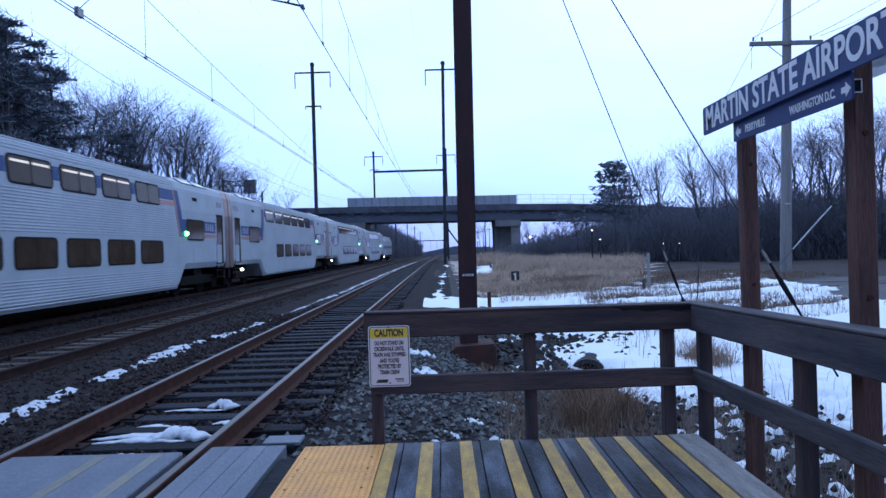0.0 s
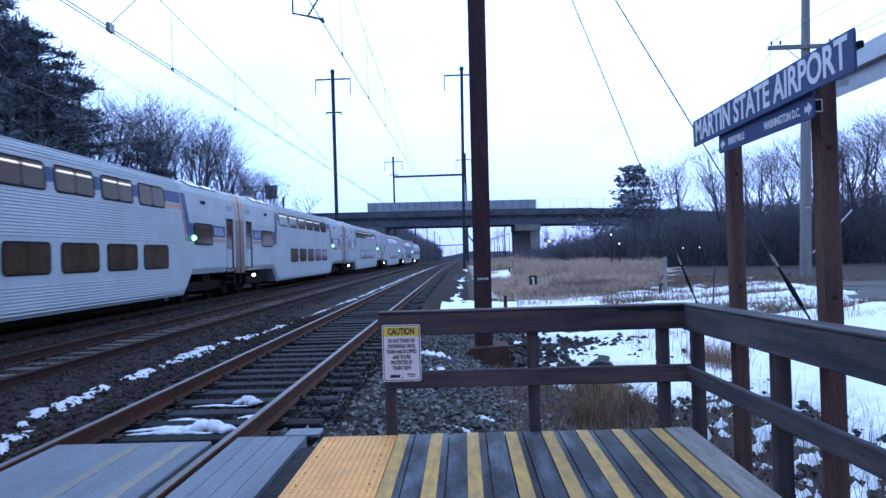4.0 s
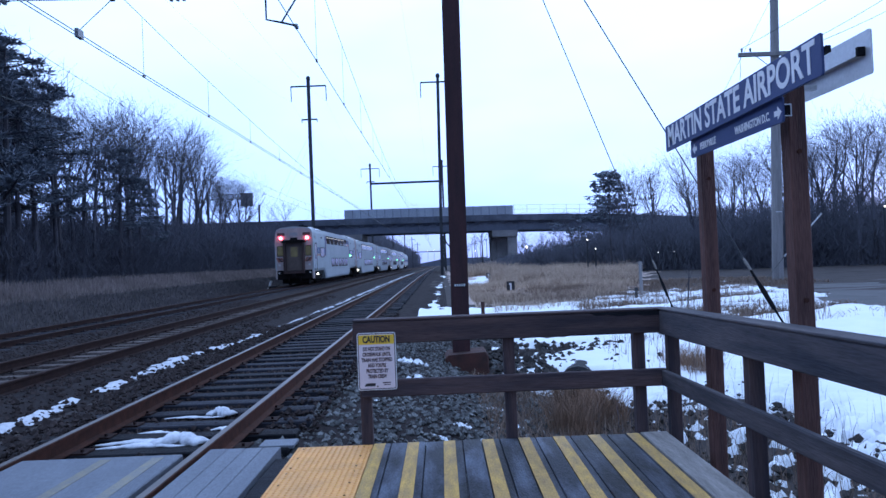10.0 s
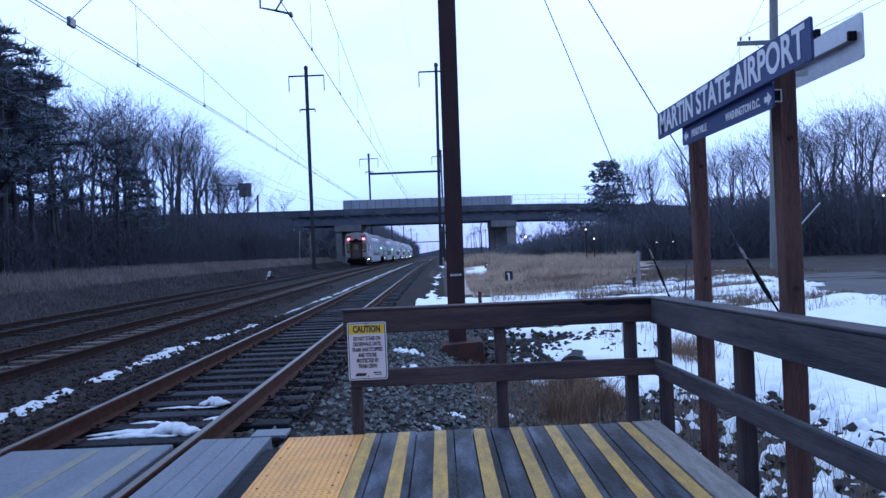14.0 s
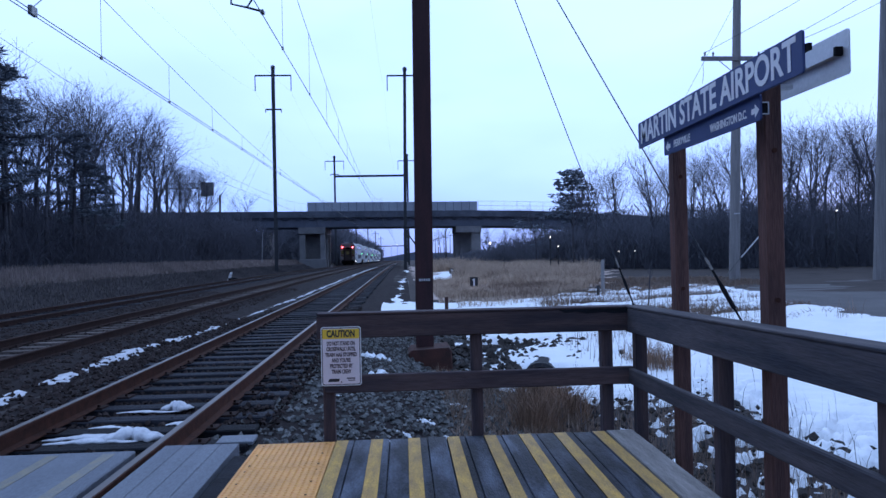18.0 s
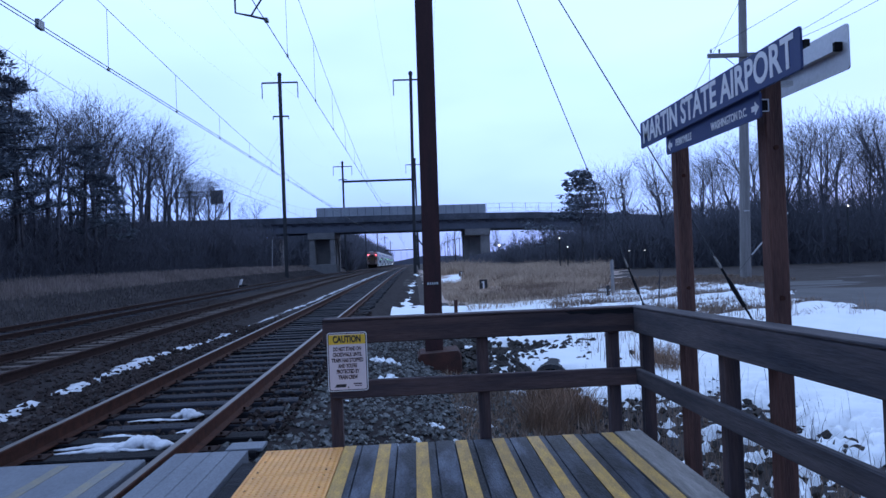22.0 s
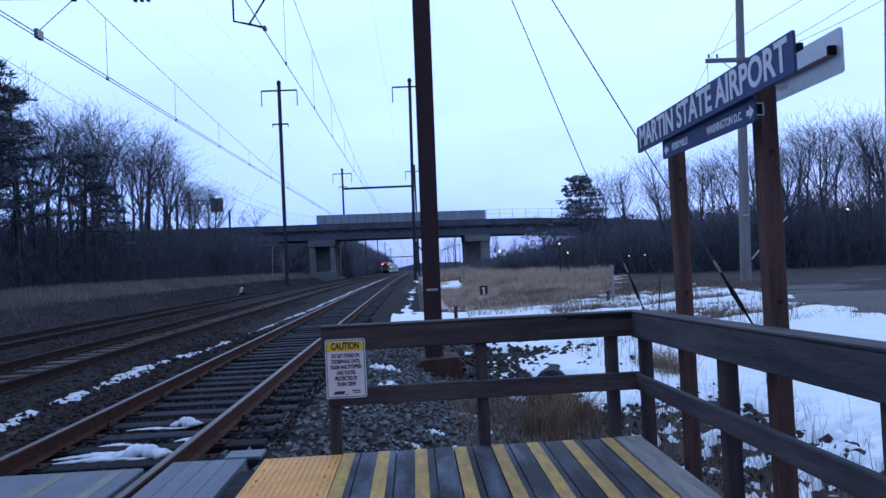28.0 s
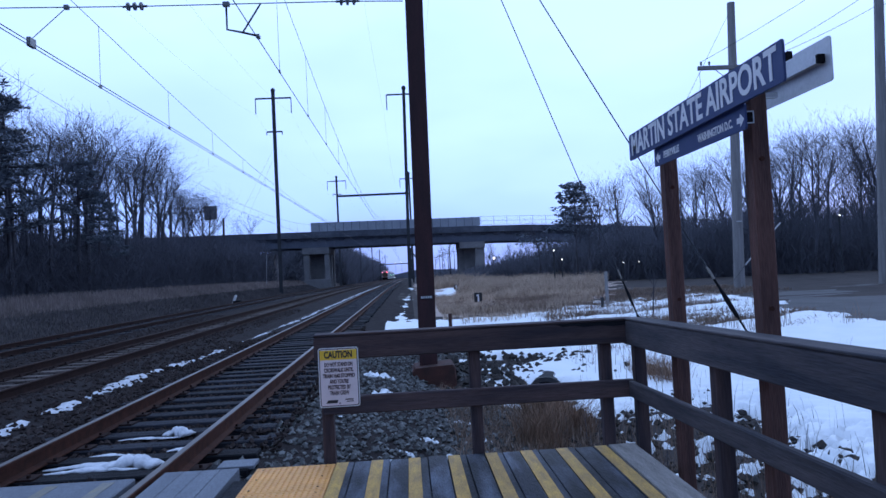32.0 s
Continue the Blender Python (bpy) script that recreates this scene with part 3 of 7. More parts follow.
tagged(part("ballast_stones", stones("ballast_stones", px, py, bed(px, py), rng.uniform(0.02, 0.05, n), M_STONEDK), M_STONEDK), "loose grey ballast stones between the tracks", "stones", kind="stuff")


n = 5200
px, py = rng.uniform(-0.68, 0.68, n), 3.75 + 13 * rng.uniform(0, 1, n) ** 1.3
tagged(part("ballast_stones", stones("ballast_stones", px, py, rng.uniform(-0.235, -0.20, n), rng.uniform(0.016, 0.04, n), M_STONEDK), M_STONEDK), "sooty ballast between the ties", "stones", kind="stuff")
n = 3600
px, py = rng.choice([-1, 1], n) * rng.uniform(0.92, 1.45, n), 3.7 + 16 * rng.uniform(0, 1, n) ** 1.3
keep = (px < 0) | (py > 4.9)
px, py = px[keep], py[keep]
tagged(part("ballast_stones", stones("ballast_stones", px, py, rng.uniform(-0.24, -0.165, len(px)), rng.uniform(0.014, 0.04, len(px)), M_STONEDK), M_STONEDK), "sooty ballast heaped over the tie ends", "stones", kind="stuff")


# ---- tracks ----
RAIL = [(-0.07, -0.17), (0.07, -0.17), (0.07, -0.158), (0.012, -0.14), (0.012, -0.045), (0.035, -0.035), (0.036, -0.006), (0.028, 0.0), (-0.028, 0.0), (-0.036, -0.006), (-0.035, -0.035), (-0.012, -0.045), (-0.012, -0.14), (-0.07, -0.158)]
YN = [-25, 0, 30, 50, 60, 75, 95, 120, 160, 220, 300, 420, 700]


def track(x, z, ties, y_first, y_last, pitch, tie_top, wood, steel):
    t = thing("railway_track", "railway track with rusty rails on " + ("grimy concrete" if wood is M_CONCTIE else "weathered timber") + " ties sunk in ballast", "railway track", "tracks", m=pose(x, 0, z))
    for side in (-0.7525, 0.7525):
        rings = [[(side + u, y, w + float(grade(y))) for u, w in RAIL] for y in YN]
        r = part("rail", Shape().loft(rings), steel, t, "rusty steel rail")
        head = [[(side + u, y, w + float(grade(y))) for u, w in ((-0.03, 0.0), (0.03, 0.0), (0.026, 0.003), (-0.026, 0.003))] for y in YN]
        part("running_surface", Shape().loft(head), M_RAILTOP if x > -3 else M_RUSTDK, r, "worn rail head")
    tie = Shape().box(-1.3, 1.3, -0.115, 0.115, -0.16, 0.0, 0.012).mesh("tie", wood)
    plate = Shape().box(-0.17, 0.17, -0.09, 0.09, 0.0, 0.018)
    for s in (-0.115, 0.115):
        plate.box(s - 0.012, s + 0.012, -0.05, -0.025, 0.018, 0.045)
    plate = plate.mesh("tie_plate", M_RUSTDK)
    ys = np.arange(y_first, y_last, pitch)
    rest = Shape()
    for i, y in enumerate(ys):
        top = tie_top + float(grade(y))
        if i < ties:
            o = part("tie", tie, wood, t, m=pose(rng.uniform(-0.05, 0.05), y, top + rng.uniform(-0.012, 0.006), 0, rng.uniform(-0.4, 0.4), rng.uniform(-0.9, 0.9)))
        else:
            rest.box(-1.3, 1.3, y - 0.115, y + 0.115, top - 0.16, top)
        if y < 30 and i < ties:
            for side in (-0.7525, 0.7525):
                part("tie_plate", plate, M_RUSTDK, o, m=pose(side, 0, 0))
    tagged(part("tie_run", rest, wood, t), kind="stuff")
    return t


track(0.0, 0.0, 110, 3.75, 150, 0.53, -0.175, M_TIE, M_RUST)
track(-4.2, 0.0, 60, 4.0, 120, 0.6, -0.178, M_CONCTIE, M_RUSTDK)
track(-8.55, -0.06, 40, 8.2, 120, 0.6, -0.128, M_TIE, M_RUSTDK)


# ---- crossing panels and platform ----
plank = thing("plank", "short grey plank lying on the ballast", "plank")
part("board", Shape().box(1.05, 1.38, 4.2, 4.44, -0.2, -0.165, 0.006), M_PANEL, plank)

crosswalk = thing("crosswalk", "pale grey crossing panels between and beside the rails", "crosswalk", kind="structure")
part("panel", Shape().box(-0.655, 0.655, -6, 3.44, -0.12, 0.0, 0.01), M_PANEL, crosswalk)
for x in (0.02, 0.44):
    part("stripe", Shape().box(x, x + 0.09, -6, 3.36, -0.002, 0.003), M_FADED, crosswalk, "faded yellow stripe")
for i in range(4):
    x = 0.84 + i * 0.147
    part("panel", Shape().box(x, x + 0.144, -6, 3.55 - 0.004 * i, -0.1, 0.0, 0.004), M_PANEL, crosswalk)
part("edge_beam", Shape().box(1.435, 1.615, -6, 3.3, -0.3, -0.03, 0.01), M_TIE, crosswalk, "dark edge beam")

DZ = 0.05
platform = thing("platform", "low timber platform with dark boards, yellow stripes and an orange tactile strip", "platform", kind="structure")
for i, (y0, y1) in enumerate(((2.70, 3.305), (2.09, 2.695), (1.48, 2.085), (0.87, 1.475), (0.26, 0.865), (-0.35, 0.255), (-0.96, -0.355), (-1.57, -0.965), (-3, -1.575))):
    tile = part("tactile_tile", Shape().box(1.62, 2.215, y0, y1, DZ - 0.03, DZ, 0.003), M_TILE, platform, "orange tactile warning tile")
    if i < 3:
        domes = Shape()
        for a in range(14):
            for b in range(14):
                x, y = 1.645 + a * 0.0418, y0 + 0.03 + b * 0.0418
                domes.lathe([(0.011, 0.0), (0.008, 0.0045), (0.003, 0.005)], (x, y, DZ - 0.0005), 6)
        tagged(part("domes", domes, M_TILE, tile), kind="stuff")
        screws = Shape()
        for u in (0.06, 0.53):
            for w in (0.06, 0.30, 0.54):
                screws.lathe([(0.008, 0), (0.006, 0.004)], (1.62 + u, y0 + w, DZ), 8)
        part("screws", screws, M_RUST, tile, "rusty screws")
starts = (2.222, 2.49, 2.775, 3.08, 3.37, 3.645, 3.925, 4.235)
edges = [2.22, 2.36, 2.495, 2.635, 2.78, 2.925, 3.075, 3.22, 3.365, 3.505, 3.645, 3.785, 3.925, 4.075, 4.225, 4.345]
for i, (a, b) in enumerate(zip(edges, edges[1:])):
    part("board", Shape().box(a + 0.003, b - 0.003, -4, 3.33 + rng.uniform(-0.012, 0.012), DZ - 0.04, DZ + rng.uniform(-0.003, 0.0), 0.004), M_DECK, platform)
for x in starts:
    part("stripe", Shape().box(x, x + 0.092, -4, 3.318, DZ - 0.002, DZ + 0.0025), M_YELLOW, platform, "worn yellow paint stripe")
part("edge_board", Shape().box(4.35, 4.565, -4, 3.345, DZ - 0.045, DZ + 0.002, 0.006), M_EDGE, platform, "weathered bare edge board")
part("fascia", Shape().box(2.22, 4.56, 3.27, 3.31, -0.2, DZ - 0.045), M_TIMBER, platform)
part("fascia", Shape().box(4.5, 4.54, -4, 3.27, -0.25, DZ - 0.045), M_TIMBER, platform)
for x in (2.4, 3.4, 4.4):
    for y in (3.1, 1.0, -1.5, -3.5):
        part("pile", Shape().box(x - 0.07, x + 0.07, y - 0.07, y + 0.07, -1.3, -0.005), M_TIMBER, platform)


# ---- fence ----
fence = thing("platform_fence", "dark stained timber post and rail fence at the platform edge", "fence", kind="structure")
for x in (2.12, 3.285, 4.335):
    part("post", Shape().box(x, x + 0.09, 3.355, 3.445, -0.9, 0.99, 0.006), M_TIMBER, fence)
for y in (3.27, 1.86, 0.46, -0.94, -2.34):
    top = 1.0 + (3.4 - y) * 0.021
    part("post", Shape().box(4.585, 4.675, y, y + 0.09, -1.1, top - 0.02, 0.006), M_TIMBER, fence)
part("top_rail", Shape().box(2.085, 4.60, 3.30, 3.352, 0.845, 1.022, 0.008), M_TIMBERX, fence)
part("damp_stain", Shape().prism([(3.98, 1.021), (4.03, 0.997), (4.12, 1.004), (4.2, 0.988), (4.34, 0.996), (4.42, 0.984), (4.55, 0.99), (4.57, 1.021)], "y", 3.2975, 3.301), M_TIE, fence, "black damp stain along the rail's edge")
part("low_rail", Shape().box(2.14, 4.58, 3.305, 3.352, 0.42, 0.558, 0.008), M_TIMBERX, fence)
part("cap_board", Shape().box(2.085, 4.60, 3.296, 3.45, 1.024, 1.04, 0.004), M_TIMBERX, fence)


def sloped(y0, y1, x0, x1, z0, z1, k, c):
    s = Shape().box(x0, x1, y0, y1, z0, z1, c)
    s.v = [(x, y, z + (3.4 - y) * k) for x, y, z in s.v]
    return s


part("top_rail", sloped(-4, 3.36, 4.53, 4.582, 0.83, 1.02, 0.021, 0.008), M_TIMBERY, fence)
part("low_rail", sloped(-4, 3.36, 4.535, 4.582, 0.42, 0.545, 0.022, 0.008), M_TIMBERY, fence)
part("cap_board", sloped(-4, 3.40, 4.526, 4.68, 1.022, 1.038, 0.021, 0.004), M_TIMBERY, fence)

caution = thing("caution_sign", "white and yellow metal caution sign screwed to the fence", "sign", m=pose(2.272, 3.293, 0.71))


def rounded(w, h, r, n=5):
    pts = []
    for cx, cy, a0 in ((w / 2 - r, h / 2 - r, 0), (-w / 2 + r, h / 2 - r, 90), (-w / 2 + r, -h / 2 + r, 180), (w / 2 - r, -h / 2 + r, 270)):
        for i in range(n):
            a = radians(a0 + 90 * i / (n - 1))
            pts.append((cx + r * math.cos(a), cy + r * math.sin(a)))
    return pts


part("plate", Shape().prism(rounded(0.308, 0.455, 0.02), "y", -0.004, 0.0), M_SIGNWHITE, caution)
part("border", Shape().prism(rounded(0.294, 0.441, 0.017), "y", -0.0055, -0.004), M_INK, caution)
part("face", Shape().prism(rounded(0.282, 0.429, 0.014), "y", -0.007, -0.0055), M_CAUTION, caution, "faded pinkish white face")
part("yellow_band", Shape().box(-0.1405, 0.1405, -0.0085, -0.007, 0.135, 0.209), M_SIGNYEL, caution)
UP = Matrix(((1, 0, 0, 0), (0, 0, -1, 0), (0, 1, 0, 0), (0, 0, 0, 1)))
lettering("word", "CAUTION", 0.072, M_INK, caution, Matrix.Translation((0, -0.009, 0.172)) @ UP, 0.215, 0.0028)
for i, (words, w) in enumerate((("DO NOT STAND ON", 0.215), ("CROSSWALK UNTIL", 0.225), ("TRAIN HAS STOPPED", 0.245), ("AND YOU'RE", 0.145), ("PROTECTED BY", 0.175), ("TRAIN CREW", 0.15))):
    lettering("word", words, 0.042, M_INKRED, caution, Matrix.Translation((0, -0.0075, 0.098 - i * 0.0435)) @ UP, w, 0.0018)
part("mark", Shape().prism([(-0.105, -0.196), (-0.02, -0.196), (-0.012, -0.172), (-0.09, -0.172)], "y", -0.0075, -0.007), M_INK, caution, "small dark printed mark")
part("mark", Shape().box(0.04, 0.105, -0.0075, -0.007, -0.176, -0.166).box(0.05, 0.105, -0.0075, -0.007, -0.19, -0.183), M_INKRED, caution, "small grey printed mark")
for z in (-0.198, 0.218):
    part("screw", Shape().tube((0, -0.011, z), (0, -0.007, z), 0.006, n=8), M_RUST, caution)

# ---- station name sign ----
board = thing("station_sign", "blue station name signs back to back on two brown timber posts", "sign")
for y in (2.80, 1.575):
    p = part("post", Shape().box(4.708, 4.804, y - 0.05, y + 0.046, -1.2, 2.36, 0.006), M_POST, board, "brown treated timber post")
    for z in (2.0, 1.2):
        part("bolt", Shape().tube((4.756, y - 0.058, z), (4.756, y - 0.05, z), 0.014, n=8), M_RUST, p)
SIDE = Matrix(((0, 0, -1, 0), (-1, 0, 0, 0), (0, 1, 0, 0), (0, 0, 0, 1)))


def name_board(x, facing, y0, y1, z0, z1):
    c, w, h = (y0 + y1) / 2, y1 - y0, z1 - z0
    out = [(c + u, (z0 + z1) / 2 + v) for u, v in rounded(w, h, 0.016)]
    pl = part("name_plate", Shape().prism(out, "x", x - 0.004, x + 0.004), M_SIGNBACK if facing > 0 else M_SIGNBLUE, board, "aluminium sign back" if facing > 0 else "")
    s = -1 if facing < 0 else 1
    part("sign_face", Shape().prism([(c + u, (z0 + z1) / 2 + v) for u, v in rounded(w - 0.006, h - 0.006, 0.014)], "x", x + s * 0.004, x + s * 0.006), M_SIGNBLUE, pl, "blue sign face")
    return pl, c, (z0 + z1) / 2


pl, c, zc = name_board(4.53, -1, 0.87, 2.94, 2.235, 2.425)
lettering("word", "MARTIN STATE AIRPORT", 0.205, M_SIGNWHITE, pl, Matrix.Translation((4.5235, c, zc)) @ SIDE, 1.96, 0.0045)
# the front board rises a little towards its near end
pl.matrix_basis = Matrix.Translation((0, c, zc)) @ Matrix.Rotation(radians(-0.4), 4, "X") @ Matrix.Translation((0, -c, -zc))
name_board(4.93, 1, 1.15, 3.1, 2.312, 2.532)
part("rail", Shape().box(4.536, 4.558, 0.856, 2.9, 2.338, 2.368), M_BLACK, board, "black steel bracket rail")
part("rail", Shape().box(4.888, 4.925, 1.21, 3.05, 2.412, 2.452), M_SIGNBACK, board, "aluminium bracket rail")
part("rail_end", Shape().box(4.886, 4.925, 1.19, 1.21, 2.41, 2.454, 0.002), M_BLACK, board, "black rail end cap")
for y in (2.80, 1.575):
    part("bracket", Shape().box(4.575, 4.885, y - 0.02, y + 0.02, 2.335, 2.36), M_SIGNBACK, board)
lo, c2, zc2 = name_board(4.56, -1, 1.285, 2.53, 2.118, 2.25)
lettering("word", "PERRYVILLE", 0.062, M_SIGNWHITE, lo, Matrix.Translation((4.5535, 2.235, zc2 - 0.012)) @ SIDE, 0.25, 0.0015)
lettering("word", "WASHINGTON D.C.", 0.062, M_SIGNWHITE, lo, Matrix.Translation((4.5535, 1.625, zc2 - 0.012)) @ SIDE, 0.42, 0.0015)
for y, d in ((2.455, 1), (1.335, -1)):
    a = [(y + d * 0.04, zc2 - 0.012), (y, zc2 + 0.022), (y, zc2 + 0.002), (y - d * 0.034, zc2 + 0.002), (y - d * 0.034, zc2 - 0.026), (y, zc2 - 0.026), (y, zc2 - 0.046)]
    part("arrow", Shape().prism(a, "x", 4.5525, 4.554), M_SIGNWHITE, lo)
part("hanger", Shape().box(4.568, 4.61, 1.30, 1.36, 2.15, 2.21, 0.004), M_BLACK, board, "black bracket box")
part("rim", Shape().box(4.56, 4.605, 1.294, 1.299, 2.147, 2.152).box(4.56, 4.605, 1.294, 1.299, 2.205, 2.21).box(4.60, 4.605, 1.294, 1.299, 2.153, 2.204), M_SIGNBACK, board, "pale bracket rim")


# ---- catenary ----
def hbeam(s, x, y, z0, z1, w):
    """An upright rolled steel column of H section."""
    h, t = w / 2, w * 0.06
    o = [(x - h, y - h), (x + h, y - h), (x + h, y - h + t), (x + t, y - h + t), (x + t, y + h - t), (x + h, y + h - t), (x + h, y + h), (x - h, y + h), (x - h, y + h - t), (x - t, y + h - t), (x - t, y - h + t), (x - h, y - h + t)]
    return s.prism(o, "z", z0, z1)


def catenary_pole(x, y, z0, z1, w, arms, material, label, lean=0.0):
    """A column that leans by so many metres in a metre, with its crossarms."""
    t = thing("catenary_pole", label, "catenary pole", "catenary poles")
    column = hbeam(Shape(), x, y, z0, z1, w)
    column.v = [(a + lean * c, b, c) for a, b, c in column.v]
    part("column", column, material, t)
    foot = x
    if arms:
        part("cap", Shape().lathe([(w * 0.6, -0.1), (w * 0.75, 0.1), (w * 0.6, 0.35), (w * 0.2, 0.45)], (x + lean * z1, y, z1), 8), material, t)
    for z, reach, drop in arms:
        x = foot + lean * z
        a = part("crossarm", Shape().box(x - reach, x + reach, y - 0.08, y + 0.08, z - 0.09, z + 0.09), material, t)
        for s in (-1, 1):
            part("insulator", Shape().tube((x + s * reach, y, z), (x + s * reach, y, z - drop), 0.07, n=6), M_INSUL, a)
    return t


near_pole = catenary_pole(3.165, 11.85, -0.9, 18.0, 0.355, (), M_POLE, "dark brown steel catenary column on a rusty footing", 0.0085)
part("footing", Shape().loft([[(3.25 + a * w, 11.75 + b * 0.42, z + 0.02 * a) for a, b in ((-1, -0.94), (-0.94, -1), (0.94, -1), (1, -0.94), (1, 0.94), (0.94, 1), (-0.94, 1), (-1, 0.94))] for w, z in ((0.45, -1.3), (0.44, -0.8), (0.43, -0.46), (0.38, -0.39))]), M_RUSTBLOCK, near_pole, "rust stained concrete footing")
part("plate", Shape().box(3.05, 3.31, 11.655, 11.665, 0.93, 0.99), M_INK, near_pole, "small number plate")
for i in range(5):
    part("bar", Shape().box(3.07 + i * 0.046, 3.10 + i * 0.046, 11.65, 11.656, 0.94, 0.985), M_SIGNBACK, near_pole)
catenary_pole(-13.7, 86.6, -1.4, 25.9, 0.4, ((25.0, 2.3, 2.0), (20.6, 1.0, 0.4)), M_FARPOLE, "tall dark steel catenary column with two crossarms")
catenary_pole(2.95, 86.6, -0.9, 25.6, 0.4, ((24.9, 2.3, 2.0),), M_FARPOLE, "tall dark steel catenary column with a crossarm", 0.016)
for dx, dz in ((0.0, 0.0), (-1.6, -1.2)):
    stay = thing("guy_wire", "thin wire staying the tall column in the brush", "guy wire", "stays of the tall column")
    part("strand", Shape().tube((-13.8, 86.6, 18.6 + dz), (-23.4 - dx, 86.6, 1.0), 0.009, n=4), M_WIRE, stay)
br = thing("pole_strut", "slanting steel strut of the far catenary column", "strut")
part("bar", Shape().tube((3.1, 86.6, 4.5), (6.8, 86.6, -0.8), 0.1, n=6), M_FARPOLE, br)
g1 = catenary_pole(-12.6, 153.0, -1.5, 23.8, 0.4, ((23.0, 2.1, 2.0), (20.0, 0.9, 0.4)), M_FARPOLE, "distant catenary column carrying a cross beam")
part("cross_beam", Shape().box(-12.5, 3.9, 152.8, 153.2, 19.3, 19.75), M_FARPOLE, g1)
catenary_pole(3.95, 153.0, -1.5, 24.0, 0.4, ((22.9, 2.1, 2.0),), M_FARPOLE, "distant catenary column carrying a cross beam")
for k, y in enumerate((225, 300, 380, 470)):
    zg = float(grade(y))
    g2 = catenary_pole(-13.0, y, zg - 1.0, zg + 16.5, 0.4, ((zg + 15.6, 1.8, 1.2),), M_FARPOLE, "distant catenary column by the tracks")
    if y == 380:
        part("cross_beam", Shape().box(-13, 4.5, y - 0.2, y + 0.2, zg + 8.2, zg + 8.7), M_FARPOLE, g2)
    catenary_pole(4.6, y, zg - 1.0, zg + 16.5, 0.4, ((zg + 15.6, 1.8, 1.2),), M_FARPOLE, "distant catenary column by the tracks")

SPANS = ((-63.0, 11.85), (11.85, 86.6), (86.6, 153.0), (153.0, 225.0))


def overhead(x, contact, low, rise, twin, label):
    t = thing("overhead_wire", label, "overhead wire", "overhead wires")
    for a, b in SPANS:
        mid, half = (a + b) / 2, (b - a) / 2
        def sag(y):
            return low + rise * ((y - mid) / half) ** 2 + float(grade(y))
        ys = np.linspace(a, b, 17)
        part("messenger", Shape().line([(x, y, sag(y)) for y in ys], 0.008), M_WIRE, t)
        part("contact_wire", Shape().line([(x, y, contact + float(grade(y))) for y in ys], 0.010), M_WIRE, t)
        if twin:
            part("auxiliary_wire", Shape().line([(x + 0.02, y, contact + 0.06 + float(grade(y))) for y in ys], 0.011), M_WIRE, t)
        for y in np.arange(a + 2.4, b - 2, 4.6):
            part("dropper", Shape().tube((x, y, contact + float(grade(y))), (x, y, sag(y)), 0.006, n=4), M_WIRE, t)
            part("clamp", Shape().box(x - 0.02, x + 0.02, y - 0.05, y + 0.05, contact + float(grade(y)) - 0.01, contact + float(grade(y)) + 0.05), M_INSUL, t)


overhead(0.0, 6.42, 6.8, 2.25, False, "contact and messenger wires over the near track")
overhead(-4.2, 6.2, 6.35, 1.5, True, "twin contact and messenger wires over the middle track")
overhead(-8.55, 6.25, 6.75, 1.6, False, "contact and messenger wires over the far track")
for x, z in ((-16.0, 22.9), (-11.4, 22.9), (5.2, 22.8), (0.65, 22.8)):
    w = thing("transmission_wire", "thin transmission wire between the catenary columns", "wire", "transmission wires")
    for a, b in SPANS:
        part("strand", Shape().line([(x, y, z - 2.2 * (1 - ((y - (a + b) / 2) / ((b - a) / 2)) ** 2)) for y in np.linspace(a, b, 11)], 0.004), M_WIRE, w)

span = thing("cross_span", "cross span wire with insulators and a steady arm over the tracks", "catenary rigging")
part("wire", Shape().line([(-14, 11.8, 7.35), (-6.2, 11.8, 7.19), (-2.4, 11.8, 7.12), (1.87, 11.8, 7.1), (3.0, 11.85, 7.09)], 0.011), M_WIRE, span)
for x, z in ((-2.4, 7.12), (1.87, 7.1), (-6.1, 7.18)):
    ins = part("insulator", Shape().tube((x - 0.24, 11.8, z), (x + 0.24, 11.8, z), 0.025, n=8), M_INSUL, span)
    for i in range(3):
        u = x - 0.13 + i * 0.13
        part("shed", Shape().loft([[(u + dx, 11.8 + r * math.cos(q * math.pi / 6), z + r * math.sin(q * math.pi / 6)) for q in range(12)] for dx, r in ((-0.035, 0.03), (-0.03, 0.075), (0.012, 0.085), (0.035, 0.03))]), M_INSUL, ins, "grey porcelain shed")
part("steady_arm", Shape().line([(-0.59, 11.8, 7.1), (-0.59, 11.8, 6.59), (-0.28, 11.8, 6.52), (0.02, 11.8, 6.44)], 0.022, 6), M_FARPOLE, span)
part("steady_arm", Shape().line([(-0.28, 11.8, 6.52), (0.10, 11.8, 7.1)], 0.02, 6), M_FARPOLE, span)
part("clamp", Shape().box(-0.66, -0.52, 11.76, 11.84, 7.06, 7.16, 0.01), M_INSUL, span)
part("clamp", Shape().box(-0.02, 0.06, 11.75, 11.9, 6.40, 6.47, 0.01), M_INSUL, span)
part("pull_off", Shape().line([(-4.2, 11.3, 6.33), (-3.75, 11.8, 7.14)], 0.009), M_WIRE, span)
part("clamp", Shape().box(-4.24, -4.16, 11.2, 11.42, 6.18, 6.36, 0.01), M_INSUL, span)
part("clamp", Shape().box(-3.8, -3.7, 11.76, 11.84, 7.1, 7.19, 0.01), M_INSUL, span)

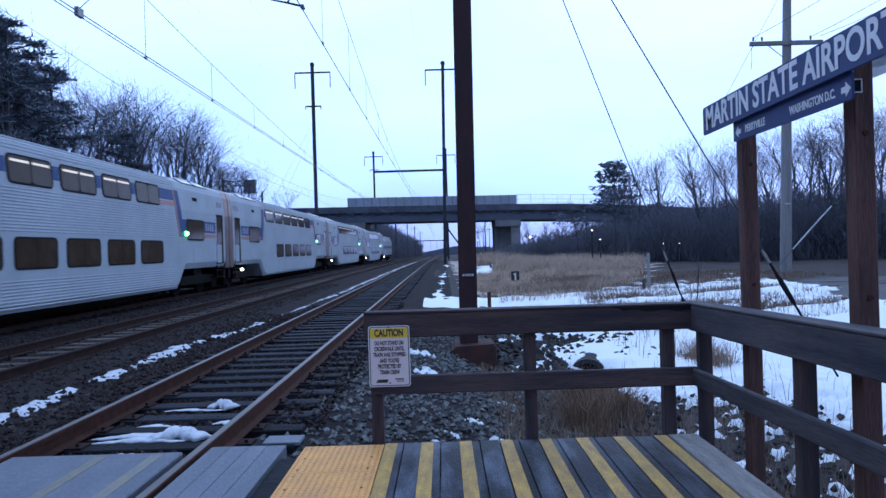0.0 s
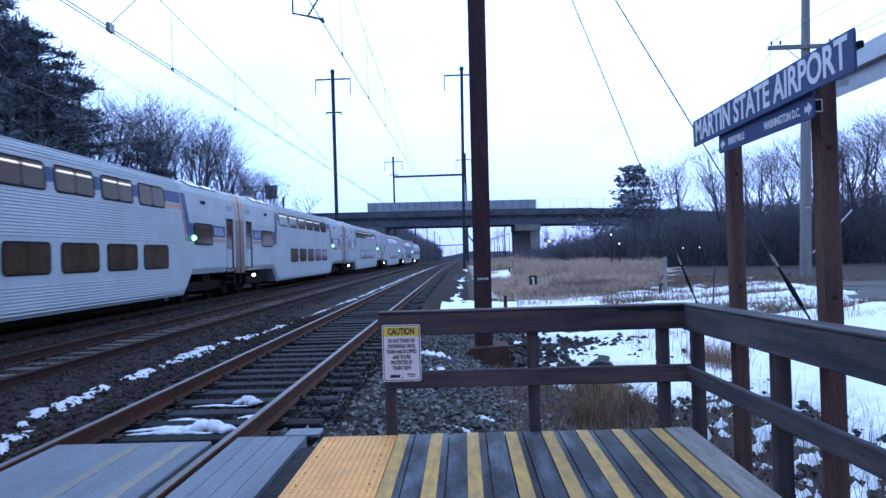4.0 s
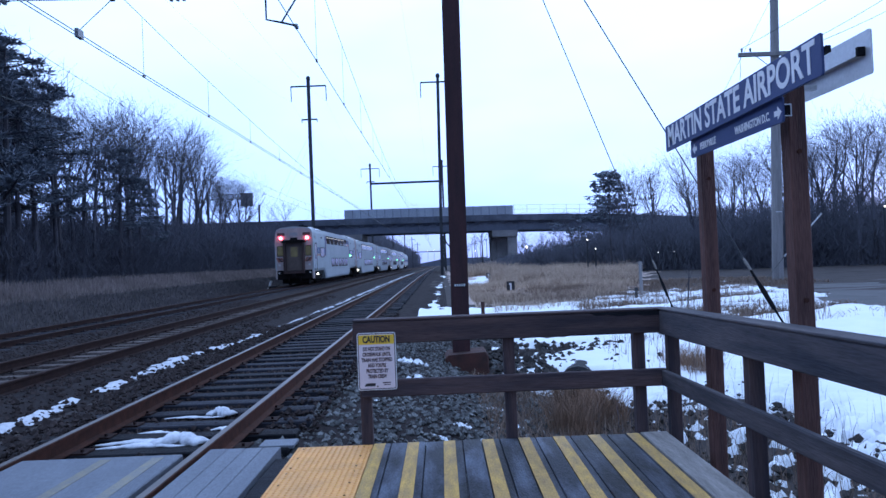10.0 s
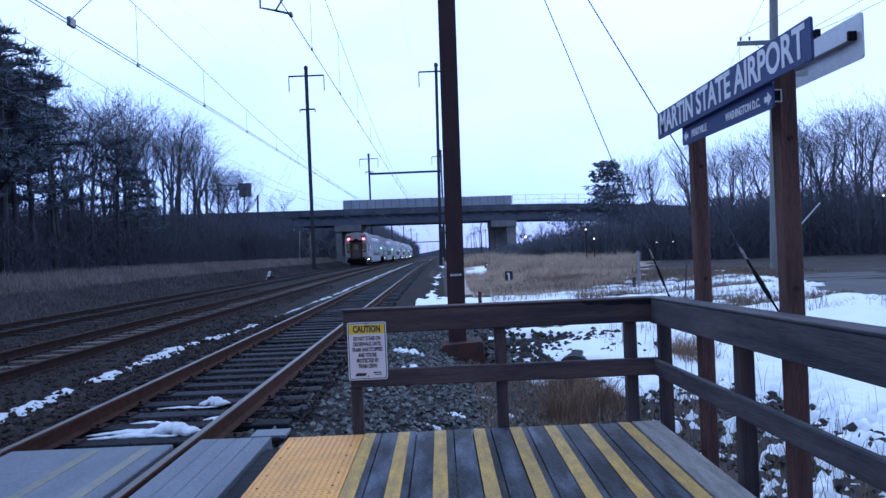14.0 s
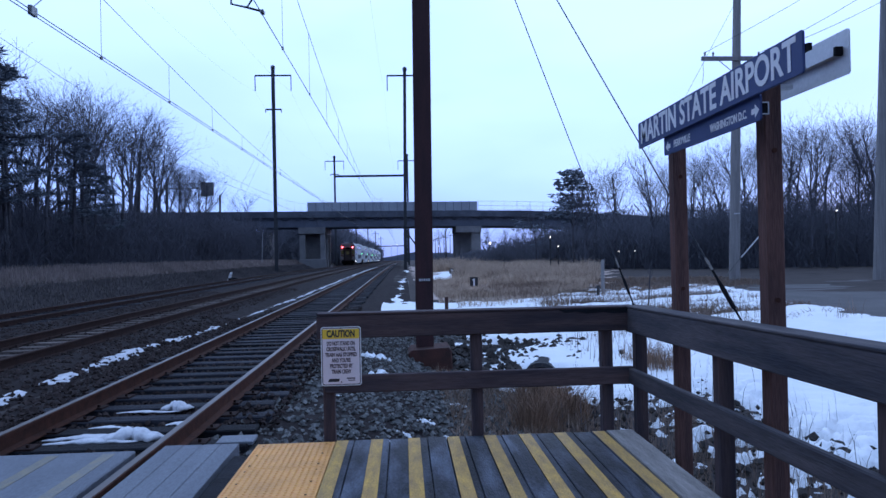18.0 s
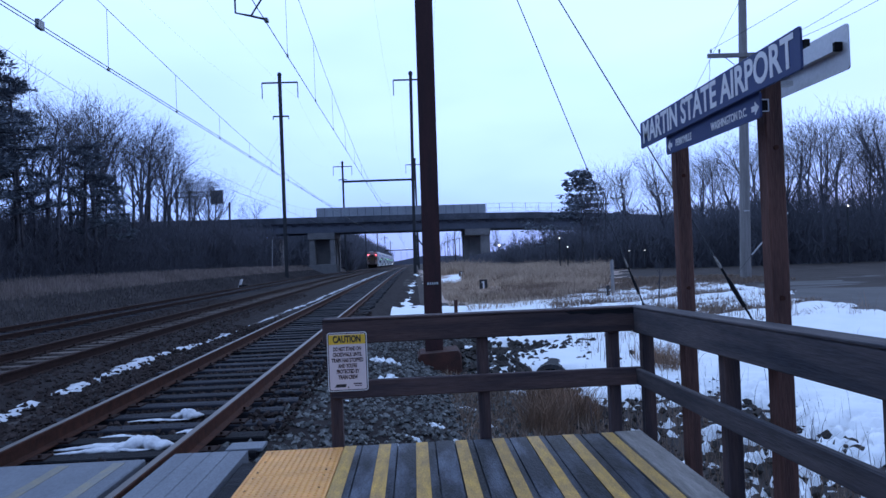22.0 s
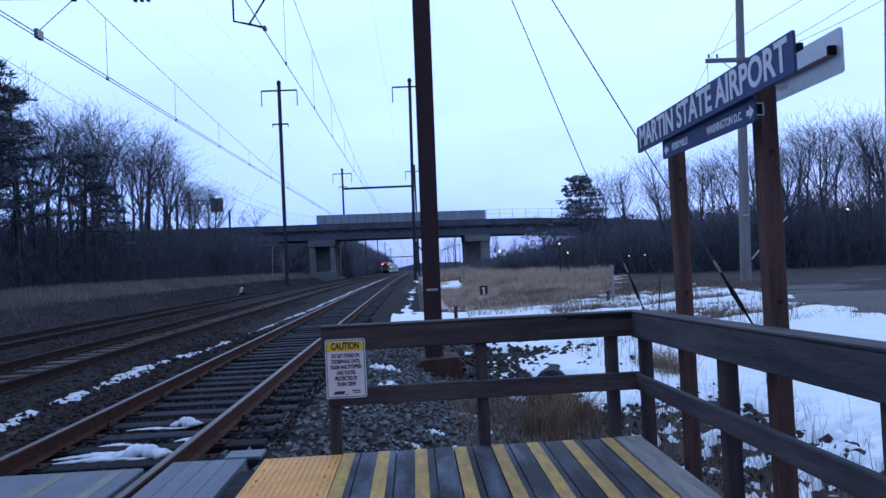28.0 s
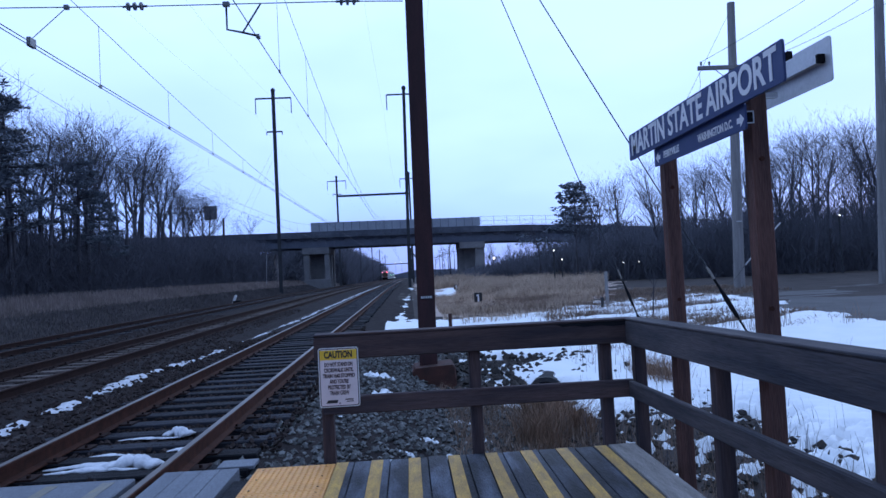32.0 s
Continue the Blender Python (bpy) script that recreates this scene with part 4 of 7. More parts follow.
# guys of the near column
for top, bot, grip, bulge, eye in (((3.12, 11.85, 12.25), (9.2, 16.28, -0.45), (0.864, 0.884), (0.901, 0.917, 0.942), 0.962), ((3.12, 11.85, 11.94), (8.86, 8.9, -0.7), (0.84, 0.857), (0.871, 0.884, 0.909), 0.928)):
    a, b = Vector(top), Vector(bot)
    g = thing("guy_wire", "steel guy wire with a frayed grip, dark turnbuckle and eye", "guy wire", "guy wires of the column")
    part("strand", Shape().tube(a, a.lerp(b, grip[1]), 0.011, n=6), M_FARPOLE, g)
    part("grip", Shape().tube(a.lerp(b, grip[0]), a.lerp(b, grip[0] + 0.006), 0.012, 0.026, n=7).tube(a.lerp(b, grip[0] + 0.006), a.lerp(b, grip[1]), 0.026, 0.022, n=7), M_EDGE, g, "pale frayed grip")
    part("rod", Shape().tube(a.lerp(b, grip[1]), a.lerp(b, bulge[0]), 0.022, 0.024, n=8), M_BLACK, g, "dark threaded rod")
    part("rod", Shape().tube(a.lerp(b, bulge[2]), a.lerp(b, eye), 0.019, n=8), M_BLACK, g, "dark threaded rod")
    part("turnbuckle", Shape().tube(a.lerp(b, bulge[0]), a.lerp(b, bulge[1]), 0.026, 0.042, n=10).tube(a.lerp(b, bulge[1]), a.lerp(b, bulge[2]), 0.042, 0.036, n=10), M_BLACK, g, "dark turnbuckle body")
    part("eye", Shape().tube(a.lerp(b, eye), a.lerp(b, eye + 0.011), 0.03, 0.052, n=8).tube(a.lerp(b, eye + 0.011), a.lerp(b, eye + 0.017), 0.052, 0.03, n=8).tube(a.lerp(b, eye + 0.015), b, 0.016, n=6), M_BLACK, g, "iron eye on the anchor rod")


# ---- bridge ----
bridge = thing("road_bridge", "grey steel girder road bridge over the tracks on concrete piers", "bridge")


def tilt(z, x):
    return z - 0.010 * x - 0.0011 * max(0.0, x - 14.0) ** 2


def beam(x0, x1, y0, y1, z0, z1):
    s, n = Shape(), 14
    s.loft([[(x, y0, tilt(z0, x)), (x, y1, tilt(z0, x)), (x, y1, tilt(z1, x)), (x, y0, tilt(z1, x))] for x in np.linspace(x0, x1, n)])
    return s


part("girder", beam(-36, 60, 121.6, 122.0, 6.68, 8.2), M_GIRDER, bridge, "blue grey plate girder")
part("flange", beam(-36, 60, 121.45, 122.1, 6.55, 6.68), M_GIRDER, bridge)
part("flange", beam(-36, 60, 121.45, 122.1, 8.15, 8.27), M_GIRDER, bridge)
part("girder", beam(-36, 60, 131.0, 131.4, 6.55, 8.25), M_GIRDER, bridge)
part("deck", beam(-60, 62, 120.9, 132, 8.28, 8.75), M_PARAPET, bridge, "dark blotchy bridge deck edge")
part("parapet", beam(-60, 62, 120.9, 121.25, 8.75, 9.42), M_PARAPET, bridge, "dark blotchy parapet")
part("parapet", beam(-60, 62, 131.7, 132, 8.75, 9.42), M_PARAPET, bridge)
for x in np.arange(-34, 58, 2.35):
    part("stiffener", beam(x, x + 0.12, 121.48, 121.6, 6.7, 8.15), M_GIRDER, bridge)
for i, x in enumerate(np.arange(-33, 58, 2.35)):
    part("deck_bracket", Shape().prism([(121.0, tilt(8.28, x)), (121.45, tilt(8.28, x)), (121.45, tilt(7.75, x))], "x", x, x + 0.9), M_GIRDER, bridge)
for i in range(21):
    x = -14.35 + i * 1.463
    z = tilt(9.42, x)
    part("screen_panel", Shape().box(x + 0.03, x + 1.433, 120.98, 121.06, z, z + 1.62, 0.01), M_NOISEWALL, bridge, "pale screen panel")
    part("screen_post", Shape().box(x - 0.04, x + 0.04, 120.95, 121.1, z, z + 1.66), M_GIRDER, bridge)
for x in np.arange(16.5, 62, 2.4):
    z = tilt(9.42, x)
    part("fence_post", Shape().tube((x, 121.05, z), (x, 121.05, z + 1.75), 0.035, n=6), M_INSUL, bridge)
mesh_wire = Shape()
for x in np.arange(16.5, 60, 0.4):
    mesh_wire.tube((x, 121.05, tilt(9.42, x)), (x, 121.05, tilt(11.1, x)), 0.009, n=3, caps=False)
for z in (9.6, 10.3, 11.1):
    mesh_wire.line([(x, 121.05, tilt(z, x)) for x in np.linspace(16.5, 60, 12)], 0.02, 4)
tagged(part("chain_link", mesh_wire, M_INSUL, bridge, "chain link fence mesh"), kind="stuff")
for x0, x1, fronts in ((-16.05, -11.45, ((-16.05, -15.0), (-12.3, -11.45))), (12.5, 16.95, ((15.2, 16.95),))):
    part("pier_cap", beam(x0 - 0.1, x1 + 0.1, 121.3, 131.5, 5.4, 6.55), M_CONC, bridge, "concrete pier cap")
    for a, b in fronts:
        part("pier_column", Shape().box(a, b, 121.6, 122.7, -2.2, 5.45, 0.06), M_CONC, bridge)
    for y in (126.0, 130.3):
        part("pier_column", Shape().box(x0, x0 + 1.0, y, y + 1.1, -2.2, 5.45, 0.06), M_CONC, bridge)
        part("pier_column", Shape().box(x1 - 0.8, x1, y, y + 1.1, -2.2, 5.45, 0.06), M_CONC, bridge)
    part("pier_wall", Shape().box(x0 + 1.0, x1 - 0.8, 125.6, 131.2, -2.2, 5.4), M_CONC, bridge)
    part("crash_block", Shape().box(x0 - 0.1, x1 + 0.25, 120.9, 121.55, -2.4, 0.95, 0.05), M_CONC, bridge, "concrete crash wall")
for x0, x1 in ((-40, -22.4), (36, 44)):
    part("abutment", Shape().box(x0, x1, 120.9, 132, -2, 6.0), M_CONC, bridge, "concrete abutment")

# ---- train ----
SECT = [(1.40, 0.0), (1.5, 0.22), (1.5, 3.30), (1.44, 4.1), (1.34, 4.36), (1.06, 4.52), (0.0, 4.62)]


def section(y, zb, top=0.0):
    right = [(u, y, (zb + w) if w < 0.3 else w + (top if w > 4.0 else 0.0)) for u, w in SECT]
    return right + [(-u, y, z) for u, y, z in reversed(right[:-1])]


L, PITCH = 25.9, 26.4
UP0, UPP, LO0, LOP = 6.25, 2.13, 8.5, 2.15


def disc(s, x, y0, y1, z, r, n=10):
    """A short cylinder along y."""
    return s.tube((x, y0, z), (x, y1, z), r, n=n)


def rail_car(tail):
    t = thing("rail_car", "white stainless bilevel passenger car, " + ("red marker lamps lit at its end" if tail else "blue and orange livery"), "passenger car", "cars of the departing train")
    part("body", Shape().loft([section(0.0, 1.12), section(0.12, 1.08), section(5.0, 1.08), section(5.7, 0.38), section(L - 5.7, 0.38), section(L - 5.0, 1.08), section(L - 0.12, 1.08), section(L, 1.12)]), M_CAR, t, smooth=False)
    for s in (1, -1):
        # fluting below the upper windows and on the skirt; the band of the lower windows is smooth
        for words, zs in (("horizontal stainless fluting under the upper windows", [2.24 + 0.076 * i for i in range(14)]), ("horizontal stainless fluting on the skirt", [0.46 + 0.076 * i for i in range(9)])):
            ribs = Shape()
            for z in zs:
                ribs.prism([(s * 1.495, z), (s * 1.508, z + 0.012), (s * 1.508, z + 0.036), (s * 1.495, z + 0.05)], "y", 5.95, L - 5.95)
            tagged(part("side_fluting", ribs, M_FLUTE, t, words), kind="stuff")
        ridges = Shape()
        for u, w in ((1.425, 4.155), (1.39, 4.24), (1.35, 4.32), (1.25, 4.42), (1.14, 4.475)):
            ridges.box(min(s * (u - 0.02), s * (u + 0.012)), max(s * (u - 0.02), s * (u + 0.012)), 5.8, L - 5.8, w, w + 0.02)
        tagged(part("roof_ridge", ridges, M_FLUTE, t, "fine ridges along the roof edge"), kind="stuff")
        for k in range(6):
            y = UP0 + UPP * k
            # leaning frame with rounded corners
            def lean(out, d0, d1):
                return Shape().loft([[(s * (1.5 - (z - 3.30) * 0.075 + d), yq, z) for yq, z in out] for d in (d0, d1)])
            w = part("window", lean([(y + 0.89 + a, 3.69 + b) for a, b in rounded(1.8, 0.70, 0.14, 4)], -0.01, 0.014), M_BLACK, t, "upper window frame")
            for a0 in (0.05, 0.91):
                part("pane", lean([(y + a0 + 0.41 + a, 3.69 + b) for a, b in rounded(0.82, 0.60, 0.1, 4)], 0.0, 0.018), M_GLASS, w, "tinted pane")
            if k in (0, 1, 2, 3, 4):
                for a0, a1 in ((0.12, 0.84), (0.96, 1.66)):
                    part("cabin_light", lean([(y + a0, 3.86), (y + a1, 3.86), (y + a1, 3.92), (y + a0, 3.92)], 0.01, 0.021), M_LIT, w, "lit cabin light strip")
        for k in range(5):
            y = LO0 + LOP * k
            w = part("window", Shape().prism([(y + 0.875 + a, 1.74 + b) for a, b in rounded(1.75, 0.78, 0.14, 4)], "x", s * 1.49, s * 1.514), M_BLACK, t, "lower window frame")
            for a0 in (0.46, 1.29):
                part("pane", Shape().prism([(y + a0 + a, 1.74 + b) for a, b in rounded(0.80, 0.68, 0.11, 4)], "x", s * 1.5, s * 1.518), M_GLASS, w, "tinted pane")
        for y0, y1 in ((3.0, 4.85), (L - 4.85, L - 3.0)):
            w = part("window", Shape().prism([((y0 + y1) / 2 + a, 2.58 + b) for a, b in rounded(1.85, 0.82, 0.13, 4)], "x", s * 1.49, s * 1.52), M_BLACK, t, "end window frame")
            part("pane", Shape().prism([((y0 + y1) / 2 + a, 2.58 + b) for a, b in rounded(1.74, 0.71, 0.1, 4)], "x", s * 1.5, s * 1.525), M_GLASS, w, "tinted pane")
        for y0 in (0.6, L - 1.46):
            d = part("door", Shape().box(min(s * 1.47, s * 1.506), max(s * 1.47, s * 1.506), y0, y0 + 0.86, 1.2, 3.32, 0.005), M_BLACK, t, "recessed side door")
            part("door_leaf", Shape().box(min(s * 1.47, s * 1.509), max(s * 1.47, s * 1.509), y0 + 0.02, y0 + 0.62, 1.24, 3.2), M_CAR, d, "white door leaf")
            part("pane", Shape().prism([(y0 + 0.34 + a, 2.62 + b) for a, b in rounded(0.6, 1.18, 0.1, 4)], "x", s * 1.49, s * 1.514), M_GLASS, d, "tinted pane")
            if tail and y0 < 5:
                part("step_side", Shape().box(min(s * 1.25, s * 1.475), max(s * 1.25, s * 1.475), 0.02, 0.55, 0.52, 1.12, 0.02), M_ENDSHEET, d, "pale side of the step well")
            part("steps", Shape().box(min(s * 1.0, s * 1.48), max(s * 1.0, s * 1.48), y0 + 0.05, y0 + 0.81, 0.62, 0.66).box(min(s * 1.2, s * 1.48), max(s * 1.2, s * 1.48), y0 + 0.05, y0 + 0.81, 0.9, 0.94).box(min(s * 1.46, s * 1.5), max(s * 1.46, s * 1.5), y0 - 0.06, y0, 0.55, 1.15), M_UNDER, d, "dark boarding steps")
        for y0, y1 in [(5.7, UP0 - 0.04)] + [(UP0 + UPP * k + 1.82, UP0 + UPP * (k + 1) - 0.04) for k in range(5)] + [(UP0 + UPP * 5 + 1.82, L - 5.7)]:
            for z0, z1, paint in ((3.58, 3.94, M_CARBLUE),) if y1 - y0 < 0.6 else ((3.60, 3.98, M_CARBLUE), (3.40, 3.56, M_CARORANGE)):
                part("stripe", Shape().loft([[(s * (1.5 - (z - 3.30) * 0.075 + d), yq, z) for yq, z in ((y0, z0), (y1, z0), (y1, z1), (y0, z1))] for d in (-0.004, 0.005)]), paint, t)
        # livery on both ends
        for e in (0, 1):
            def yy(a):
                return a if e == 0 else L - a
            def band(a, b, z0, z1, material, d=0.004, nm="stripe"):
                part(nm, Shape().box(min(s * 1.5, s * (1.5 + d)), max(s * 1.5, s * (1.5 + d)), min(yy(a), yy(b)), max(yy(a), yy(b)), z0, z1), material, t)
            band(1.6, 2.99, 2.5, 2.96, M_CARBLUE)
            band(4.86, 5.35, 2.5, 2.96, M_CARBLUE)
            band(1.6, 2.99, 2.3, 2.44, M_CARORANGE)
            band(4.86, 5.15, 2.3, 2.44, M_CARORANGE)
            for q0, q1, m2, dd in ((5.06, 5.44, M_CARBLUE, 0.005), (5.44, 5.57, M_CARORANGE, 0.004)):
                part("stripe", Shape().loft([[(s * (1.5 + k), yy(a), z) for a, z in ((q0, 2.3), (q1, 2.3), (q1 + 0.32, 3.3), (q0 + 0.32, 3.3))] for k in (0.0, dd + 0.008)]), m2, t)
                part("stripe", Shape().loft([[(s * (u + k), yy(a), z) for a, u, z in ((q0 + 0.32, 1.5, 3.3), (q1 + 0.32, 1.5, 3.3), (q1 + 0.5, 1.447, 4.0), (q0 + 0.5, 1.447, 4.0))] for k in (0.0, dd + 0.008)]), m2, t)
            for k in range(4):
                part("logo_stroke", Shape().prism([(yy(1.8 + 0.26 * k), 2.58), (yy(1.98 + 0.26 * k), 2.58), (yy(2.02 + 0.26 * k), 2.88), (yy(1.9 + 0.26 * k), 2.88)], "x", s * 1.503, s * 1.508), M_NOISEWALL, t, "pale stroke of the operator mark")
            part("vent", Shape().box(min(s * 1.42, s * 1.47), max(s * 1.42, s * 1.47), min(yy(3.6), yy(4.1)), max(yy(3.6), yy(4.1)), 3.72, 3.86), M_BLACK, t, "small dark vent")
            part("destination_box", Shape().box(min(s * 1.40, s * 1.475), max(s * 1.40, s * 1.475), min(yy(0.6), yy(1.3)), max(yy(0.6), yy(1.3)), 3.62, 3.86), M_INSUL, t, "blank grey destination panel")
            part("hatch", Shape().prism([(yy(3.75) + a, 1.62 + b) for a, b in rounded(0.9, 0.5, 0.06, 3)], "x", s * 1.499, s * 1.504), M_FLUTE, t, "flush equipment hatch")
        part("door_lamp", disc(Shape(), s * 1.52, L - 5.0, L - 4.9, 2.42, 0.09, 12), M_LAMPGREEN, t, "green white status lamp")
        part("step_lamp", disc(Shape(), s * 1.46, 1.68, 1.78, 0.84, 0.062, 10), M_LAMP, t, "white step lamp")
    for e, y in ((0, 3.0), (1, L - 3.0)):
        b = part("bogie", Shape().box(-1.22, -1.06, y - 1.9, y + 1.9, 0.42, 0.78, 0.03).box(1.06, 1.22, y - 1.9, y + 1.9, 0.42, 0.78, 0.03).box(-1.2, 1.2, y - 0.4, y + 0.4, 0.4, 1.08), M_UNDER, t, "dark wheel truck")
        for dy in (-1.3, 1.3):
            for x in (-0.75, 0.75):
                part("wheel", Shape().tube((x - 0.065, y + dy, 0.46), (x + 0.065, y + dy, 0.46), 0.455, n=16), M_UNDER, b)
        sg = 1 if e == 0 else -1
        part("roof_unit", Shape().loft([[(-1.12, yq, 4.40), (1.12, yq, 4.40), (0.8, yq, 4.58 + h), (-0.8, yq, 4.58 + h)] for yq, h in ((y - 0.3 * sg, 0.02), (y + 0.3 * sg, 0.13), (y + 1.0 * sg, 0.10), (y + 1.5 * sg, 0.0))]), M_ROOF, t, "grimy roof unit")
        for s in (-1, 1):
            g = part("roof_grille", Shape().loft([[(s * 1.36, yq, 4.36), (s * 1.08, yq, 4.535), (s * 1.0, yq, 4.52), (s * 1.3, yq, 4.33)] for yq in (y - 0.9 * sg, y + 1.9 * sg)]), M_BLACK, t, "dark roof grille")
            for a0, a1 in ((-0.75, 0.25), (0.6, 1.7)):
                part("snow_pad", Shape().loft([[(s * (1.35 - 0.27 * k0), y + a * sg, 4.372 + 0.165 * k0 + hh) for k0, hh in ((0.12, 0), (0.2, 0.02 * q), (0.75, 0.03 * q), (0.95, 0.0))] for a, q in ((a0, 0.2), (a0 + 0.15, 1), (a1 - 0.25, 1.1), (a1, 0.2))]), M_SNOW, g, "snow on the grille")
    for y, sg, out in ((0.0, -1, 1.0 if tail else 0.6), (L, 1, 0.6)):
        y0, y1 = min(y, y + sg * 0.34 * out), max(y, y + sg * 0.34 * out)
        g = part("gangway", Shape().box(-0.80, 0.80, min(y + sg * 0.1, y + sg * 0.34 * out), max(y + sg * 0.1, y + sg * 0.34 * out), 0.95, 1.12, 0.02), M_ENDDOOR, t, "dark red brown gangway sill")
        for s in (-1, 1):
            part("diaphragm", Shape().box(min(s * 0.62, s * 0.80), max(s * 0.62, s * 0.80), y0, y1, 1.122 if out < 1 else 0.95, 3.38, 0.03), M_ENDDOOR, g, "dark red brown diaphragm post")
        part("hood", Shape().prism([(-0.93, 3.36), (0.93, 3.36), (0.90, 3.47), (0.7, 3.56), (-0.7, 3.56), (-0.90, 3.47)], "y", min(y, y + sg * 0.42 * out), max(y, y + sg * 0.42 * out)), M_UNDER, g, "dark curved hood of the diaphragm")
        part("end_door", Shape().box(-0.62, 0.62, min(y, y + sg * 0.03), max(y, y + sg * 0.03), 1.1, 3.36), M_DOORBROWN, g, "dull brown end door")
        part("pane", Shape().box(-0.26, 0.26, min(y + sg * 0.03, y + sg * 0.035), max(y + sg * 0.03, y + sg * 0.035), 2.25, 3.0), M_DOORGLOW, g, "lit door window")
        part("end_sheet", Shape().prism([(-1.38, 1.15), (1.38, 1.15), (1.46, 3.3), (1.4, 4.08), (1.28, 4.33), (0.9, 4.48), (-0.9, 4.48), (-1.28, 4.33), (-1.4, 4.08), (-1.46, 3.3)], "y", min(y, y + sg * 0.005), max(y, y + sg * 0.005)), M_ENDSHEET, t, "stainless end sheet with pink lamp glow in its colour")
        part("coupler", Shape().box(-0.16, 0.16, min(y, y + sg * 0.42 * out), max(y, y + sg * 0.42 * out), 0.6, 0.95, 0.03), M_UNDER, t)
        part("brake_gear", Shape().box(-1.05, 1.05, min(y - sg * 0.25, y - sg * 0.9), max(y - sg * 0.25, y - sg * 0.9), 0.16, 0.6, 0.04).box(-0.5, -0.42, min(y, y + sg * 0.25), max(y, y + sg * 0.25), 0.35, 0.7).box(0.42, 0.5, min(y, y + sg * 0.25), max(y, y + sg * 0.25), 0.35, 0.7), M_UNDER, t, "dark hoses and brake gear")
        part("pilot", Shape().box(-1.36, 1.36, min(y + sg * 0.03, y - sg * 0.25), max(y + sg * 0.03, y - sg * 0.25), 0.5, 1.22, 0.03), M_UNDER, t, "dark end sill")
        for s in (-1, 1):
            w = part("window", Shape().box(min(s * 0.84, s * 1.34), max(s * 0.84, s * 1.34), min(y, y + sg * 0.012), max(y, y + sg * 0.012), 2.3, 3.12), M_BLACK, t, "end window frame")
            part("pane", Shape().box(min(s * 0.88, s * 1.30), max(s * 0.88, s * 1.30), min(y, y + sg * 0.018), max(y, y + sg * 0.018), 2.35, 3.07), M_DOORGLOW if tail else M_GLASS, w, "lit end window")
            part("marker_box", Shape().box(min(s * 0.7, s * 1.28), max(s * 0.7, s * 1.28), min(y, y + sg * 0.03), max(y, y + sg * 0.03), 3.92, 4.14, 0.005), M_MARKERRED if tail and sg < 0 else M_BLACK, t, "dark marker housing with painted red lamp glow" if tail and sg < 0 else "dark marker housing")
            for k in range(3):
                a = 0.68 + k * 0.2
                part("chevron", Shape().prism([(s * a, 1.86), (s * (a + 0.17), 1.86), (s * min(1.43, a + 0.47), 2.2), (s * min(1.3, a + 0.3), 2.2)], "y", min(y, y + sg * (0.011 + 0.001 * k)), max(y, y + sg * (0.011 + 0.001 * k))), M_ENDDOOR if k == 1 else M_CHEVRON, t, "dark warning stripe" if k == 1 else "dull red warning stripe")
            part("tail_lamp", Shape().loft([[(s * 1.02 + r * math.cos(q * math.pi / 8), y + sg * d, 3.72 + r * math.sin(q * math.pi / 8)) for q in range(16)] for r, d in ((0.125, 0.0), (0.125, 0.05), (0.1, 0.1), (0.06, 0.135), (0.02, 0.15))]), M_TAIL if tail and sg < 0 else M_BLACK, t, "red marker lamp" if tail and sg < 0 else "")
            if tail and sg < 0:
                part("lamp_core", disc(Shape(), s * 1.02, y - 0.13, y - 0.16, 3.72, 0.062, 14), M_TAILCORE, t, "bright marker lamp core")
            part("low_lamp", disc(Shape(), s * 1.16, y, y + sg * 0.06, 1.62, 0.085, 12), M_SIGNBACK, t, "small chromed end lamp")
            part("sill_lamp", disc(Shape(), s * 1.2, y, y + sg * 0.06, 1.02, 0.07, 12), M_SIGNBACK, t, "small sill lamp")
        part("number_box", Shape().box(-0.3, 0.3, min(y, y + sg * 0.02), max(y, y + sg * 0.02), 3.9, 4.14), M_ROOF, t, "pale number box")
        part("horn_box", Shape().box(-0.28, 0.28, min(y, y + sg * 0.06), max(y, y + sg * 0.06), 3.55, 3.75, 0.01), M_BLACK, t, "dark lamp box")
    part("end_shroud", Shape().loft([[(-k * 1.5, y, 1.0), (k * 1.5, y, 1.0), (k * 1.5, y, 3.3), (k * 1.44, y, 4.1), (k * 1.34, y, 4.37), (k * 1.06, y, 4.53), (0, y, 4.6 + (k - 1) * 3), (-k * 1.06, y, 4.53), (-k * 1.34, y, 4.37), (-k * 1.44, y, 4.1), (-k * 1.5, y, 3.3)] for y, k in ((L - 0.36, 0.985), (L - 0.32, 1.003), (L + 0.19, 1.004), (L + 0.23, 0.965), (L + 0.27, 0.965), (L + 0.31, 1.004), (L + 0.82, 1.003), (L + 0.86, 0.985))]), M_SHROUD, t, "grey shroud between the cars, orange glow in its colour")
    if tail:
        part("horn", Shape().box(0.35, 1.0, 0.25, 0.85, 4.52, 4.66, 0.03).tube((0.5, 0.1, 4.66), (0.5, 0.5, 4.66), 0.06, 0.03, 8).tube((0.7, 0.05, 4.67), (0.7, 0.5, 4.67), 0.07, 0.03, 8), M_UNDER, t, "dark horn cluster on the roof")
    part("gangway_plate", Shape().box(-0.5, 0.5, L, L + 0.5, 0.9, 0.95), M_UNDER, t)
    part("tank", Shape().box(-1.1, 1.1, 6.7, 19.4, 0.24, 0.4, 0.04), M_UNDER, t, "dark equipment under the floor")
    return t


